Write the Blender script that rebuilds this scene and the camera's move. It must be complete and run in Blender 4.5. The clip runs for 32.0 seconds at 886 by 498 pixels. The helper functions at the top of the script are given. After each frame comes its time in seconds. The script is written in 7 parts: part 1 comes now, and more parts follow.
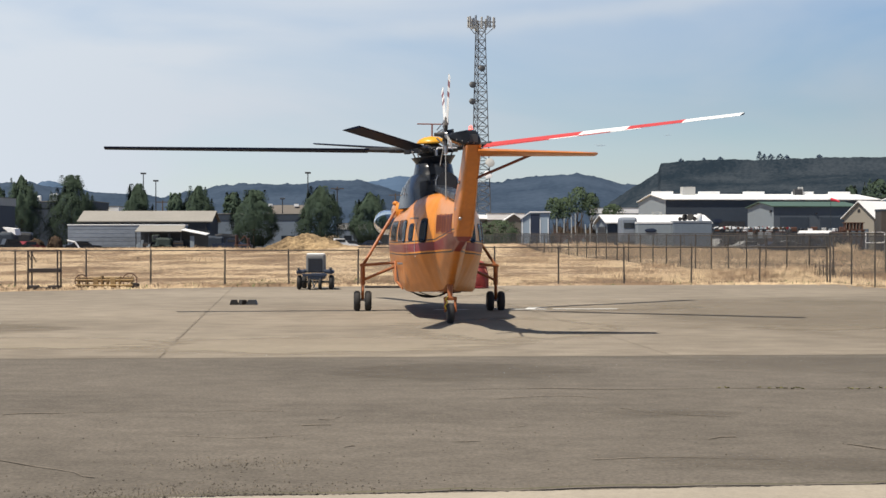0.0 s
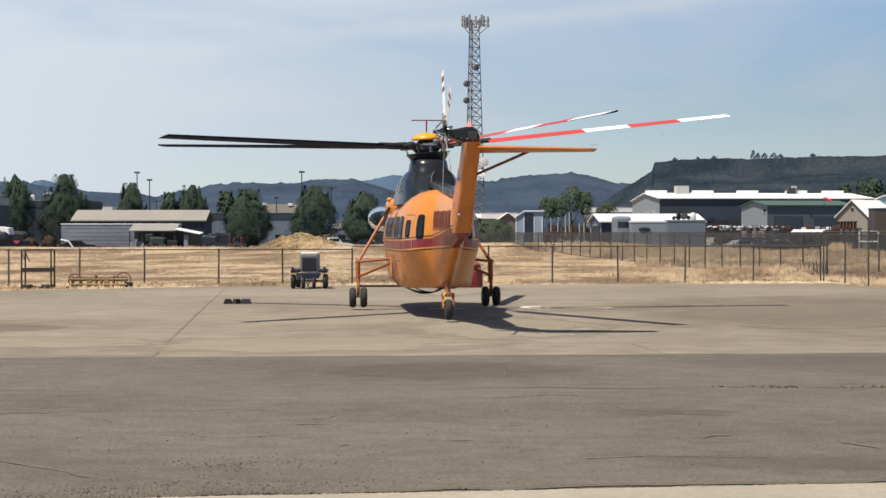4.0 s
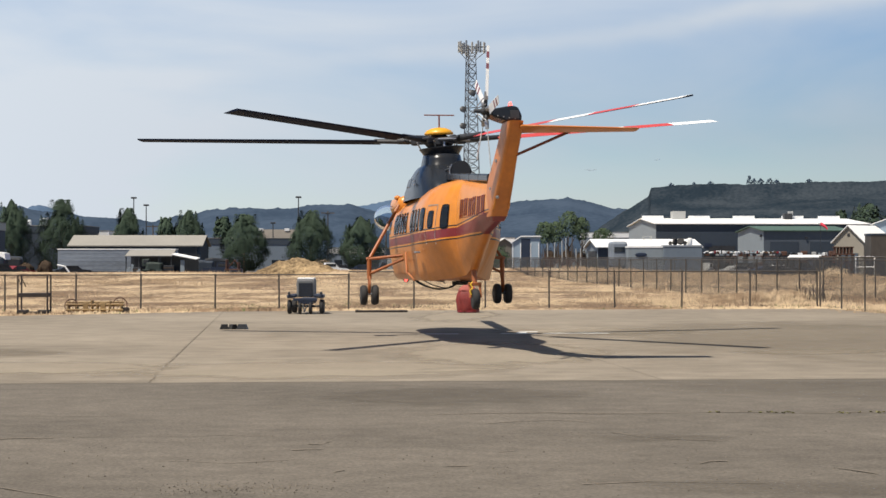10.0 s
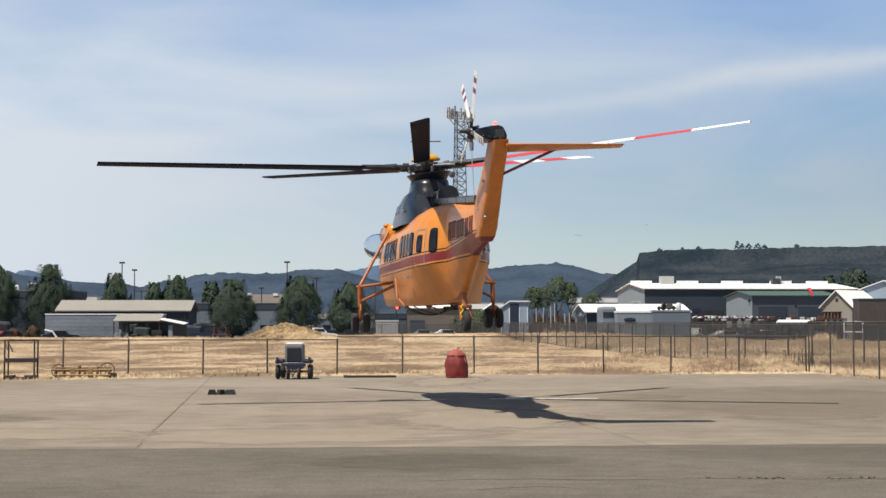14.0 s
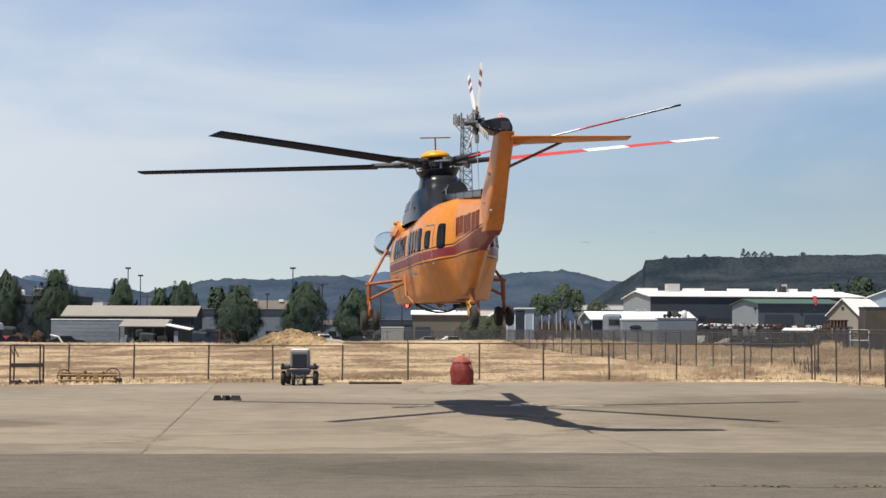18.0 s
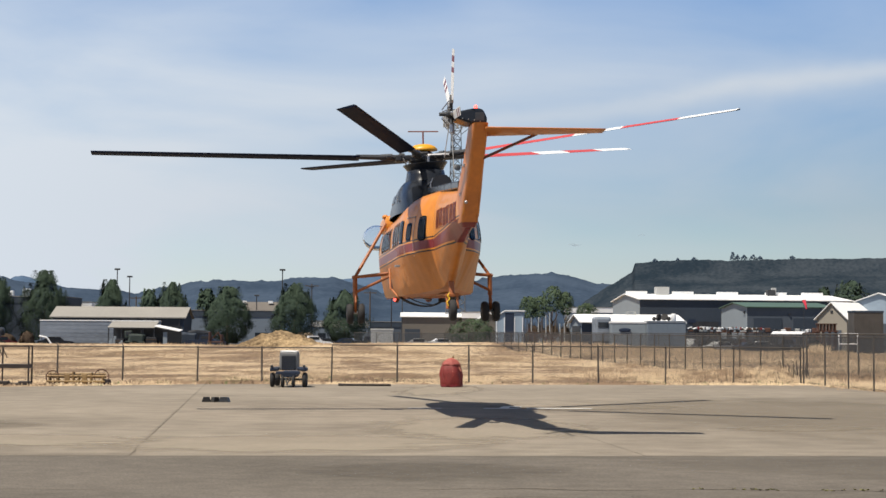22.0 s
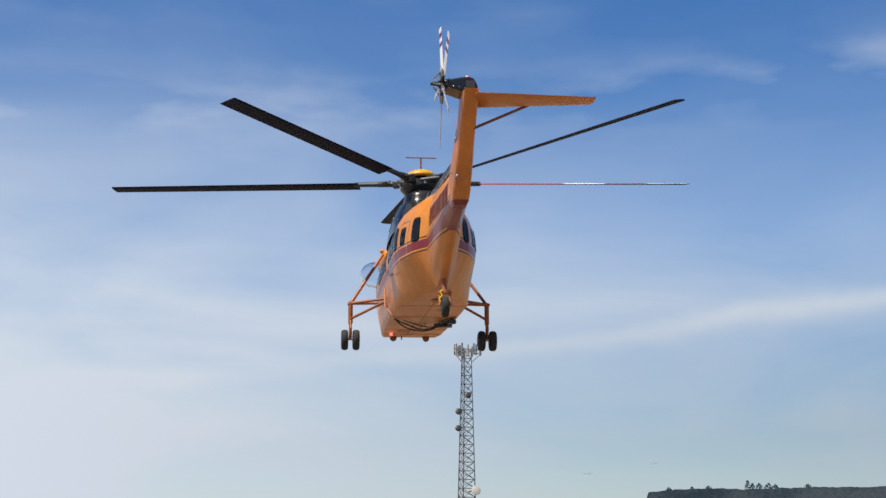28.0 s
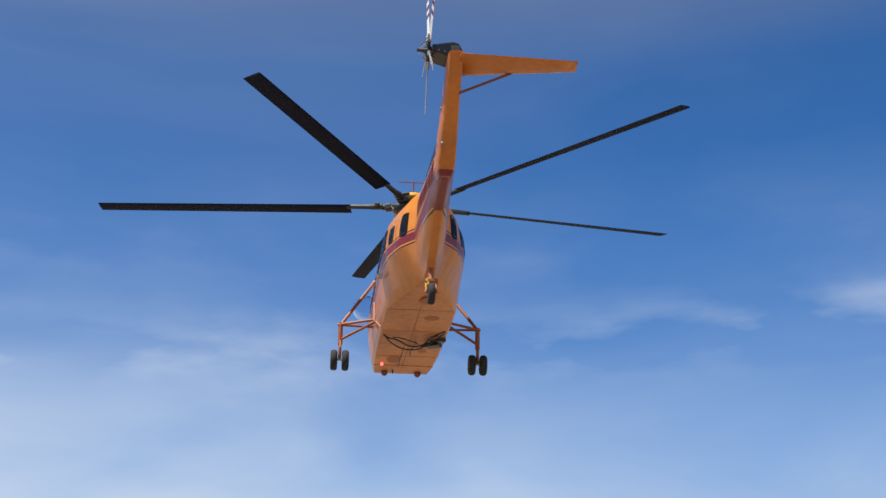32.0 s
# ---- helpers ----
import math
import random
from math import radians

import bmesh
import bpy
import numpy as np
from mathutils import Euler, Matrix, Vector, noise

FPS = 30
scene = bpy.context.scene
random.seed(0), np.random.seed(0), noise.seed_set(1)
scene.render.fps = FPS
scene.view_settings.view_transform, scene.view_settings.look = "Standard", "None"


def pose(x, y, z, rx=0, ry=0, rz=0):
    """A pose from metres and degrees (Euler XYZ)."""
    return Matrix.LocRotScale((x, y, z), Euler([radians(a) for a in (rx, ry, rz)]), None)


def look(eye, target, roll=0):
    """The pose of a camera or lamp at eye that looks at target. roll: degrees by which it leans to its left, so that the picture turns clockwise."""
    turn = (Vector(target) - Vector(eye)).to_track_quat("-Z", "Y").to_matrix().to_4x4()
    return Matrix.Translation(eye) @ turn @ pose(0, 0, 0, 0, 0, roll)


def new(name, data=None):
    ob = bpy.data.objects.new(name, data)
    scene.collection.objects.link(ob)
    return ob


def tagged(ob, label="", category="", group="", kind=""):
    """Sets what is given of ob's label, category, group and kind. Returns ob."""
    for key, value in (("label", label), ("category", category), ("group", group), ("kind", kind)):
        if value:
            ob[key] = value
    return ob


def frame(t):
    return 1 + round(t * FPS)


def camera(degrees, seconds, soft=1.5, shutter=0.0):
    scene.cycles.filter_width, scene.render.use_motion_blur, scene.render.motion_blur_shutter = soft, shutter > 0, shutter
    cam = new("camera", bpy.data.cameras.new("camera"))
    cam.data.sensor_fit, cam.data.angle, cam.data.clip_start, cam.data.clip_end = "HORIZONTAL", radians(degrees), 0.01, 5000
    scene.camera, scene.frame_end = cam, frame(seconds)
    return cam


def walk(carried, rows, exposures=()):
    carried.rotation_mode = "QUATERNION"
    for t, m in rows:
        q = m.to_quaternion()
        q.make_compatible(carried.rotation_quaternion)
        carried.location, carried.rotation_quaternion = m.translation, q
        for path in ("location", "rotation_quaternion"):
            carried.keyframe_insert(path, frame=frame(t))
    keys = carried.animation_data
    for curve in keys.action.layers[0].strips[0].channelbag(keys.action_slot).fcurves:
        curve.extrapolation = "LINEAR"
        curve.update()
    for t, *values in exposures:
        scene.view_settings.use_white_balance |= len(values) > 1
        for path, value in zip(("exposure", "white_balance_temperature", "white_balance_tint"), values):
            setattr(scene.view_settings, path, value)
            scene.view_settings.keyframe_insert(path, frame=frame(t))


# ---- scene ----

def aim(yaw, pitch, roll):
    """The hand-held camera turns on the spot."""
    a, b = radians(yaw), radians(pitch)
    return look((0, 0, 2.32), (math.sin(a) * math.cos(b), math.cos(a) * math.cos(b), 2.32 + math.sin(b)), roll)


def craft(x, y, z, yaw, pitch, roll):
    return Matrix.Translation((x, y, z)) @ Matrix.Rotation(radians(yaw), 4, "Z") @ Matrix.Rotation(
        radians(pitch), 4, "X") @ Matrix.Rotation(radians(roll), 4, "Y")


cam = camera(32.96, 32.0)
walk(cam, [
    (0, aim(-0.000, -0.584, -0.000)), (0.5, aim(0.101, -0.620, -0.017)), (1, aim(0.073, -0.547, -0.037)),
    (1.5, aim(0.000, -0.406, 0.022)), (2, aim(0.048, -0.369, 0.058)), (2.5, aim(0.103, -0.361, -0.022)),
    (3, aim(0.251, -0.446, -0.055)), (3.5, aim(0.254, -0.634, -0.053)), (5.5, aim(0.197, -0.311, 0.205)),
    (6, aim(0.296, -0.087, 0.254)), (6.5, aim(0.492, 0.217, 0.041)), (7, aim(0.651, 0.756, -0.069)),
    (7.5, aim(0.673, 0.947, -0.039)), (8, aim(0.614, 0.725, -0.007)), (8.5, aim(0.528, 0.562, -0.028)),
    (9, aim(0.439, 0.444, -0.057)), (9.5, aim(0.312, 0.330, -0.065)), (10, aim(0.360, 0.347, -0.011)),
    (10.5, aim(0.550, 0.454, -0.049)), (11, aim(0.666, 0.809, -0.079)), (11.5, aim(0.618, 1.116, -0.019)),
    (12, aim(0.696, 1.460, 0.072)), (12.5, aim(0.877, 1.774, -0.013)), (13, aim(0.891, 1.839, -0.017)),
    (13.5, aim(0.784, 2.178, -0.070)), (14, aim(0.792, 2.831, -0.018)), (14.5, aim(0.793, 3.121, -0.006)),
    (16.5, aim(0.747, 3.305, 0.214)), (17, aim(0.695, 3.209, 0.219)), (17.5, aim(0.589, 3.170, 0.223)),
    (18, aim(0.568, 3.086, 0.216)), (18.5, aim(0.679, 3.136, 0.253)), (19, aim(0.672, 3.211, 0.228)),
    (19.5, aim(0.733, 3.236, 0.259)), (20, aim(0.850, 3.206, 0.336)), (20.5, aim(0.816, 3.122, 0.339)),
    (21, aim(0.973, 3.057, 0.333)), (21.5, aim(1.043, 3.078, 0.403)), (22, aim(0.958, 3.175, 0.421)),
    (22.5, aim(0.972, 3.160, 0.475)), (23, aim(1.043, 3.076, 0.417)), (23.5, aim(1.085, 3.418, 0.329)),
    (24, aim(1.153, 4.579, 0.071)), (24.5, aim(1.004, 5.811, 0.235)), (25, aim(0.714, 6.722, 0.420)),
    (25.5, aim(0.552, 7.418, 0.566)), (26, aim(0.414, 8.217, 0.792)), (26.5, aim(0.337, 9.272, 0.706)),
    (28.5, aim(0.441, 12.719, 0.150)), (29, aim(0.136, 13.788, 0.150)), (29.5, aim(0.128, 15.252, 0.150)),
    (30, aim(0.633, 16.542, 0.150)), (30.5, aim(0.112, 17.752, 0.150)), (31, aim(0.171, 18.914, 0.150)),
    (31.5, aim(0.872, 20.189, 0.150)), (32, aim(1.014, 21.255, 0.150))],
     [(0, 0.33, 6500, 10), (22.5, 0.33, 6500, 10), (24, 0.24, 6480, 10), (26, 0.30, 6430, 10), (29, 0.25, 6360, 11), (30, 0.24, 6330, 11), (32, 0.39, 6290, 11)])

# ---- light ----
SUN = Vector((-0.38, -0.30, 1.0)).normalized()
world = bpy.data.worlds.new("world")
scene.world = world
world.use_nodes = True
wn, wl = world.node_tree.nodes, world.node_tree.links
sky = wn.new("ShaderNodeTexSky")
sky.sky_type, sky.sun_disc = "NISHITA", False
sky.sun_elevation, sky.sun_rotation = radians(64), radians(232)
sky.air_density, sky.dust_density, sky.ozone_density = 1.0, 0.0, 3.0
deep = wn.new("ShaderNodeHueSaturation")
deep.inputs["Saturation"].default_value, deep.inputs["Value"].default_value = 1.72, 0.95
deep.inputs["Hue"].default_value = 0.508
wl.new(sky.outputs["Color"], deep.inputs["Color"])
coord, axes = wn.new("ShaderNodeTexCoord"), wn.new("ShaderNodeSeparateXYZ")
wl.new(coord.outputs["Generated"], axes.inputs["Vector"])
# the clear sky deepens overhead
zenith = wn.new("ShaderNodeMapRange")
zenith.inputs["From Min"].default_value, zenith.inputs["From Max"].default_value = 0.36, 0.95
zenith.inputs["To Min"].default_value, zenith.inputs["To Max"].default_value = 1.26, 0.45
wl.new(axes.outputs["Z"], zenith.inputs["Value"])
upper = wn.new("ShaderNodeMapRange")
upper.inputs["From Min"].default_value, upper.inputs["From Max"].default_value = 0.22, 0.46
upper.inputs["To Min"].default_value, upper.inputs["To Max"].default_value = 1.0, 0.97
wl.new(axes.outputs["Z"], upper.inputs["Value"])
dome = wn.new("ShaderNodeMath")
dome.operation = "MULTIPLY"
wl.new(zenith.outputs["Result"], dome.inputs[0])
wl.new(upper.outputs["Result"], dome.inputs[1])
wl.new(dome.outputs[0], deep.inputs["Value"])
# and turns greyer towards the zenith behind the veil
pale = wn.new("ShaderNodeMapRange")
pale.inputs["From Min"].default_value, pale.inputs["From Max"].default_value = 0.42, 0.70
pale.inputs["To Min"].default_value, pale.inputs["To Max"].default_value = 1.75, 0.12
wl.new(axes.outputs["Z"], pale.inputs["Value"])
wl.new(pale.outputs["Result"], deep.inputs["Saturation"])
# thin cirrus: thick towards the horizon, thinning out overhead
haze = wn.new("ShaderNodeValToRGB")
stops = ((0.0, 0.93), (0.06, 0.86), (0.12, 0.77), (0.17, 0.72), (0.22, 0.52), (0.30, 0.23), (0.42, 0.10), (0.8, 0.10))
for k, (p, v) in enumerate(stops):
    e = haze.color_ramp.elements[k] if k < 2 else haze.color_ramp.elements.new(p)
    e.position, e.color = p, (v, v, v, 1)
wl.new(axes.outputs["Z"], haze.inputs["Fac"])
stretch = wn.new("ShaderNodeMapping")
stretch.inputs["Rotation"].default_value = (0, radians(-8), 0)
stretch.inputs["Scale"].default_value = (1.7, 1.4, 6.0)
wl.new(coord.outputs["Generated"], stretch.inputs["Vector"])
cirrus = wn.new("ShaderNodeTexNoise")
cirrus.inputs["Scale"].default_value, cirrus.inputs["Detail"].default_value = 1.7, 6.0
cirrus.inputs["Roughness"].default_value, cirrus.inputs["Distortion"].default_value = 0.5, 0.5
wl.new(stretch.outputs["Vector"], cirrus.inputs["Vector"])
cover = wn.new("ShaderNodeMapRange")
cover.inputs["From Min"].default_value, cover.inputs["From Max"].default_value = 0.34, 0.68
cover.inputs["To Min"].default_value, cover.inputs["To Max"].default_value = 0.70, 1.25
wl.new(cirrus.outputs["Fac"], cover.inputs["Value"])
thick = wn.new("ShaderNodeMath")
thick.operation, thick.use_clamp = "MULTIPLY", True
west = wn.new("ShaderNodeMapRange")
west.inputs["From Min"].default_value, west.inputs["From Max"].default_value = -0.3, 0.3
west.inputs["To Min"].default_value, west.inputs["To Max"].default_value = 1.28, 0.75
wl.new(axes.outputs["X"], west.inputs["Value"])
drift = wn.new("ShaderNodeMath")
drift.operation = "MULTIPLY"
wl.new(haze.outputs["Color"], drift.inputs[0])
wl.new(west.outputs["Result"], drift.inputs[1])
wl.new(drift.outputs[0], thick.inputs[0])
wl.new(cover.outputs["Result"], thick.inputs[1])
def sky_math(op, a, b=None, c=None, clamp=False):
    n = wn.new("ShaderNodeMath")
    n.operation, n.use_clamp = op, clamp
    for k, v in enumerate((a, b, c)):
        if v is None:
            continue
        if isinstance(v, (int, float)):
            n.inputs[k].default_value = v
        else:
            wl.new(v, n.inputs[k])
    return n.outputs[0]


def band(height, slope, width, low):
    """How near a direction lies to a slanting line across the sky."""
    d = sky_math("MULTIPLY_ADD", axes.outputs["X"], -slope, axes.outputs["Z"])
    d = sky_math("ADD", d, sky_math("MULTIPLY_ADD", ripple.outputs["Fac"], 0.03, -0.015))
    d = sky_math("DIVIDE", sky_math("SUBTRACT", d, height), width)
    g = sky_math("POWER", 2.718, sky_math("MULTIPLY", sky_math("MULTIPLY", d, d), -1.0))
    return sky_math("MULTIPLY", g, low)


ripple, puffs = wn.new("ShaderNodeTexNoise"), wn.new("ShaderNodeTexNoise")
ripple.inputs["Scale"].default_value, ripple.inputs["Detail"].default_value = 9.0, 4.0
puffs.inputs["Scale"].default_value, puffs.inputs["Detail"].default_value = 6.5, 7.0
wl.new(coord.outputs["Generated"], ripple.inputs["Vector"])
squash = wn.new("ShaderNodeMapping")
squash.inputs["Scale"].default_value = (1.0, 1.0, 3.2)
wl.new(coord.outputs["Generated"], squash.inputs["Vector"])
wl.new(squash.outputs["Vector"], puffs.inputs["Vector"])
fluff = sky_math("MULTIPLY", sky_math("SUBTRACT", puffs.outputs["Fac"], 0.47, clamp=True), 2.6)
ends = sky_math("MULTIPLY_ADD", axes.outputs["X"], 1.5, 0.45, clamp=True)
streak = sky_math("MULTIPLY", band(0.138, 0.105, 0.008, 0.30), ends)
row = sky_math("MULTIPLY", band(0.298, 0.05, 0.020, 0.62), fluff)
lone = sky_math("MULTIPLY", band(0.355, 0.02, 0.02, 0.15), fluff)
clouds = sky_math("ADD", sky_math("ADD", streak, row), lone)
veil = wn.new("ShaderNodeMix")
veil.data_type = "RGBA"
veil.inputs["B"].default_value = (7.78, 8.5, 9.35, 1)
wl.new(sky_math("ADD", thick.outputs[0], clouds, clamp=True), veil.inputs["Factor"])
wl.new(deep.outputs["Color"], veil.inputs["A"])
# the low veil is greyer away from the sun
east = wn.new("ShaderNodeMapRange")
east.inputs["From Min"].default_value, east.inputs["From Max"].default_value = -0.3, 0.3
wl.new(axes.outputs["X"], east.inputs["Value"])
near = wn.new("ShaderNodeMapRange")
near.inputs["From Min"].default_value, near.inputs["From Max"].default_value = 0.22, 0.08
wl.new(axes.outputs["Z"], near.inputs["Value"])
side = sky_math("MULTIPLY_ADD", sky_math("MULTIPLY", sky_math("MULTIPLY_ADD", east.outputs["Result"], 1.0, 0.05), near.outputs["Result"]), -0.27, 1.0)
lit = wn.new("ShaderNodeHueSaturation")
wl.new(side, lit.inputs["Value"])
wl.new(veil.outputs["Result"], lit.inputs["Color"])
wl.new(lit.outputs["Color"], wn["Background"].inputs["Color"])
wn["Background"].inputs["Strength"].default_value = 0.070

sun = new("sun", bpy.data.lights.new("sun", "SUN"))
sun.data.energy, sun.data.angle, sun.data.color = 5.0, radians(0.53), (1.0, 0.92, 0.80)
sun.matrix_world = look(SUN * 100, (0, 0, 0))


# ---- materials ----
def paint(name, color, rough=0.6, metal=0.0, vary=0.15, scale=4.0, bump=0.0, second=None, stretch=(1, 1, 1), each=0.0, coat=0.0, spec=0.5, grain=0.0, span=(0.33, 0.67)):
    """A surface with stains at two scales; second: the colour it drifts to; each: change from piece to piece."""
    m = bpy.data.materials.new(name)
    m.use_nodes = True
    n, l = m.node_tree.nodes, m.node_tree.links
    b = n["Principled BSDF"]
    b.inputs["Roughness"].default_value, b.inputs["Metallic"].default_value = rough, metal
    b.inputs["Coat Weight"].default_value, b.inputs["Specular IOR Level"].default_value = coat, spec
    co, mp = n.new("ShaderNodeTexCoord"), n.new("ShaderNodeMapping")
    mp.inputs["Scale"].default_value = stretch
    l.new(co.outputs["Object"], mp.inputs["Vector"])
    big, fine = n.new("ShaderNodeTexNoise"), n.new("ShaderNodeTexNoise")
    big.inputs["Scale"].default_value, big.inputs["Detail"].default_value = scale * 0.2, 4
    fine.inputs["Scale"].default_value, fine.inputs["Detail"].default_value = scale * 2.5, 6
    mix = n.new("ShaderNodeMath")
    mix.operation = "MULTIPLY_ADD"
    mix.inputs[1].default_value = 0.6
    half = n.new("ShaderNodeMath")
    half.operation = "MULTIPLY"
    half.inputs[1].default_value = 0.4
    for t in (big, fine):
        l.new(mp.outputs["Vector"], t.inputs["Vector"])
    l.new(fine.outputs["Fac"], half.inputs[0])
    l.new(big.outputs["Fac"], mix.inputs[0])
    l.new(half.outputs[0], mix.inputs[2])
    ramp = n.new("ShaderNodeValToRGB")
    c2 = second or [c * (1 - vary) for c in color]
    hi = [min(1, c * (1 + vary * 0.6)) for c in color]
    ramp.color_ramp.elements[0].position, ramp.color_ramp.elements[0].color = span[0], (*c2, 1)
    ramp.color_ramp.elements[1].position, ramp.color_ramp.elements[1].color = span[1], (*hi, 1)
    l.new(mix.outputs[0], ramp.inputs["Fac"])
    out = ramp.outputs["Color"]
    if each:
        info, hue = n.new("ShaderNodeObjectInfo"), n.new("ShaderNodeHueSaturation")
        shift = n.new("ShaderNodeMapRange")
        shift.inputs["To Min"].default_value, shift.inputs["To Max"].default_value = 1 - each, 1 + each
        l.new(info.outputs["Random"], shift.inputs["Value"])
        l.new(shift.outputs["Result"], hue.inputs["Value"])
        l.new(out, hue.inputs["Color"])
        out = hue.outputs["Color"]
    if grain:
        dust, tone, speck = n.new("ShaderNodeTexNoise"), n.new("ShaderNodeMapRange"), n.new("ShaderNodeHueSaturation")
        dust.inputs["Scale"].default_value, dust.inputs["Detail"].default_value = 22.0, 5
        dust.inputs["Roughness"].default_value = 0.75
        tone.inputs["From Min"].default_value, tone.inputs["From Max"].default_value = 0.3, 0.7
        tone.inputs["To Min"].default_value, tone.inputs["To Max"].default_value = 1 - grain, 1 + grain
        l.new(co.outputs["Object"], dust.inputs["Vector"])
        l.new(dust.outputs["Fac"], tone.inputs["Value"])
        l.new(tone.outputs["Result"], speck.inputs["Value"])
        l.new(out, speck.inputs["Color"])
        out = speck.outputs["Color"]
    l.new(out, b.inputs["Base Color"])
    if bump:
        bp = n.new("ShaderNodeBump")
        bp.inputs["Strength"].default_value, bp.inputs["Distance"].default_value = 0.6, bump
        l.new(fine.outputs["Fac"], bp.inputs["Height"])
        l.new(bp.outputs["Normal"], b.inputs["Normal"])
    return m


def glowing(name, color, strength):
    m = paint(name, color, 0.3)
    b = m.node_tree.nodes["Principled BSDF"]
    b.inputs["Emission Color"].default_value, b.inputs["Emission Strength"].default_value = (*color, 1), strength
    return m


def clear(name, color, alpha, rough=0.05):
    """Thin glass or plastic that lets most light through."""
    m = bpy.data.materials.new(name)
    m.use_nodes = True
    b = m.node_tree.nodes["Principled BSDF"]
    b.inputs["Base Color"].default_value, b.inputs["Roughness"].default_value = (*color, 1), rough
    b.inputs["Alpha"].default_value = alpha
    return m


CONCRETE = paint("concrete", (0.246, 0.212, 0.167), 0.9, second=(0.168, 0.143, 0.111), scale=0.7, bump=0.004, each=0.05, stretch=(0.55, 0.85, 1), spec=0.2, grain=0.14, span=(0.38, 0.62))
ASPHALT = paint("asphalt", (0.141, 0.123, 0.101), 0.92, second=(0.092, 0.080, 0.065), scale=1.1, bump=0.010, stretch=(0.65, 1.0, 1), spec=0.2, grain=0.36, span=(0.34, 0.66))
KERB = paint("kerb_concrete", (0.311, 0.273, 0.214), 0.9, vary=0.15, scale=3, bump=0.004, grain=0.12)
TAR = paint("tar", (0.168, 0.143, 0.111), 0.85, vary=0.3, scale=6, spec=0.2)
LINE = paint("line_paint", (0.605, 0.605, 0.58), 0.8, vary=0.25, scale=6)
DRY = paint("dry_grass", (0.455, 0.348, 0.226), 0.95, second=(0.19, 0.130, 0.085), scale=1.5, bump=0.03, stretch=(0.62, 0.36, 1), spec=0.1, grain=0.2, span=(0.445, 0.555))
STRAW = paint("straw", (0.475, 0.365, 0.238), 0.9, second=(0.22, 0.152, 0.10), scale=1.5, stretch=(0.62, 0.36, 1), spec=0.1, span=(0.445, 0.555))
WEED = paint("weed", (0.0924, 0.118, 0.0378), 0.9, vary=0.4, scale=3)
DIRT = paint("dirt", (0.353, 0.256, 0.144), 0.95, second=(0.118, 0.0823, 0.0487), scale=1.3, bump=0.10, spec=0.1, grain=0.35, span=(0.42, 0.60))
ORANGE = paint("orange_paint", (0.645, 0.232, 0.020), 0.36, second=(0.545, 0.188, 0.017), scale=1.6, coat=0.22, span=(0.30, 0.62))
RED = paint("red_paint", (0.189, 0.0134, 0.0185), 0.4, vary=0.15, scale=3, coat=0.2)
BLACK = paint("black_paint", (0.014, 0.016, 0.02), 0.38, vary=0.3, scale=3)
COWL = paint("dark_cowl", (0.012, 0.0175, 0.027), 0.26, second=(0.018, 0.0185, 0.021), scale=3.0, spec=0.32, coat=0.06, bump=0.003)
UNDER = paint("blade_under", (0.007, 0.0125, 0.034), 0.6, second=(0.005, 0.009, 0.025), scale=1.0, spec=0.06)
BLADE_RED = paint("blade_red", (0.521, 0.0504, 0.042), 0.45, vary=0.15, scale=3)
WHITE = paint("white_paint", (0.78, 0.78, 0.77), 0.5, vary=0.08, scale=2)
STEEL = paint("steel", (0.36, 0.36, 0.37), 0.35, 0.8, vary=0.25, scale=6)
DARK = paint("dark_metal", (0.05, 0.052, 0.056), 0.5, 0.4, vary=0.35, scale=6)
RUBBER = paint("rubber", (0.022, 0.021, 0.021), 0.85, vary=0.3, scale=8)
GLASS = paint("dark_glass", (0.02, 0.026, 0.035), 0.06, vary=0.2)
BUBBLE = clear("bubble_plastic", (0.86, 0.90, 0.95), 1.0, 0.02)
BUBBLE.node_tree.nodes["Principled BSDF"].inputs["Transmission Weight"].default_value = 1.0
BUBBLE.node_tree.nodes["Principled BSDF"].inputs["IOR"].default_value = 1.12
STRUT = paint("strut_orange", (0.33, 0.098, 0.022), 0.55, vary=0.3, scale=4)
BEACON = glowing("beacon_red", (1.0, 0.10, 0.08), 2.5)
# lower hull orange, with the shade below the stripe mixed into its colour
HULL_SHADE = paint("shaded_orange", (0.545, 0.188, 0.028), 0.42, second=(0.42, 0.142, 0.028), scale=1.3, coat=0.12, span=(0.34, 0.62), grain=0.06)
# worn belly paint, its tone lifted for light bounced off the ground
BELLY = paint("worn_lit_orange", (0.54, 0.205, 0.068), 0.5, second=(0.38, 0.135, 0.05), scale=2.2, span=(0.38, 0.62), grain=0.08, coat=0.05)
BUCKET = paint("bucket_red", (0.235, 0.0269, 0.0218), 0.7, vary=0.45, scale=7, bump=0.02)
GALV = paint("galvanised", (0.080, 0.070, 0.060), 0.6, 0.2, vary=0.25, scale=4)
RUST = paint("rusty_steel", (0.10, 0.045, 0.028), 0.8, vary=0.4, scale=6)
YELLOW = paint("faded_yellow", (0.30, 0.205, 0.085), 0.7, second=(0.20, 0.125, 0.06), scale=5)
BLUE = paint("dark_blue", (0.014, 0.024, 0.05), 0.5, vary=0.3, scale=4)
GREY = paint("grey_panel", (0.42, 0.42, 0.40), 0.6, vary=0.12, scale=3)
BARK = paint("bark", (0.09, 0.065, 0.045), 0.95, vary=0.3, scale=6)
LEAF = paint("leaf", (0.052, 0.074, 0.050), 0.9, second=(0.036, 0.054, 0.040), scale=0.5, each=0.10, spec=0.05)
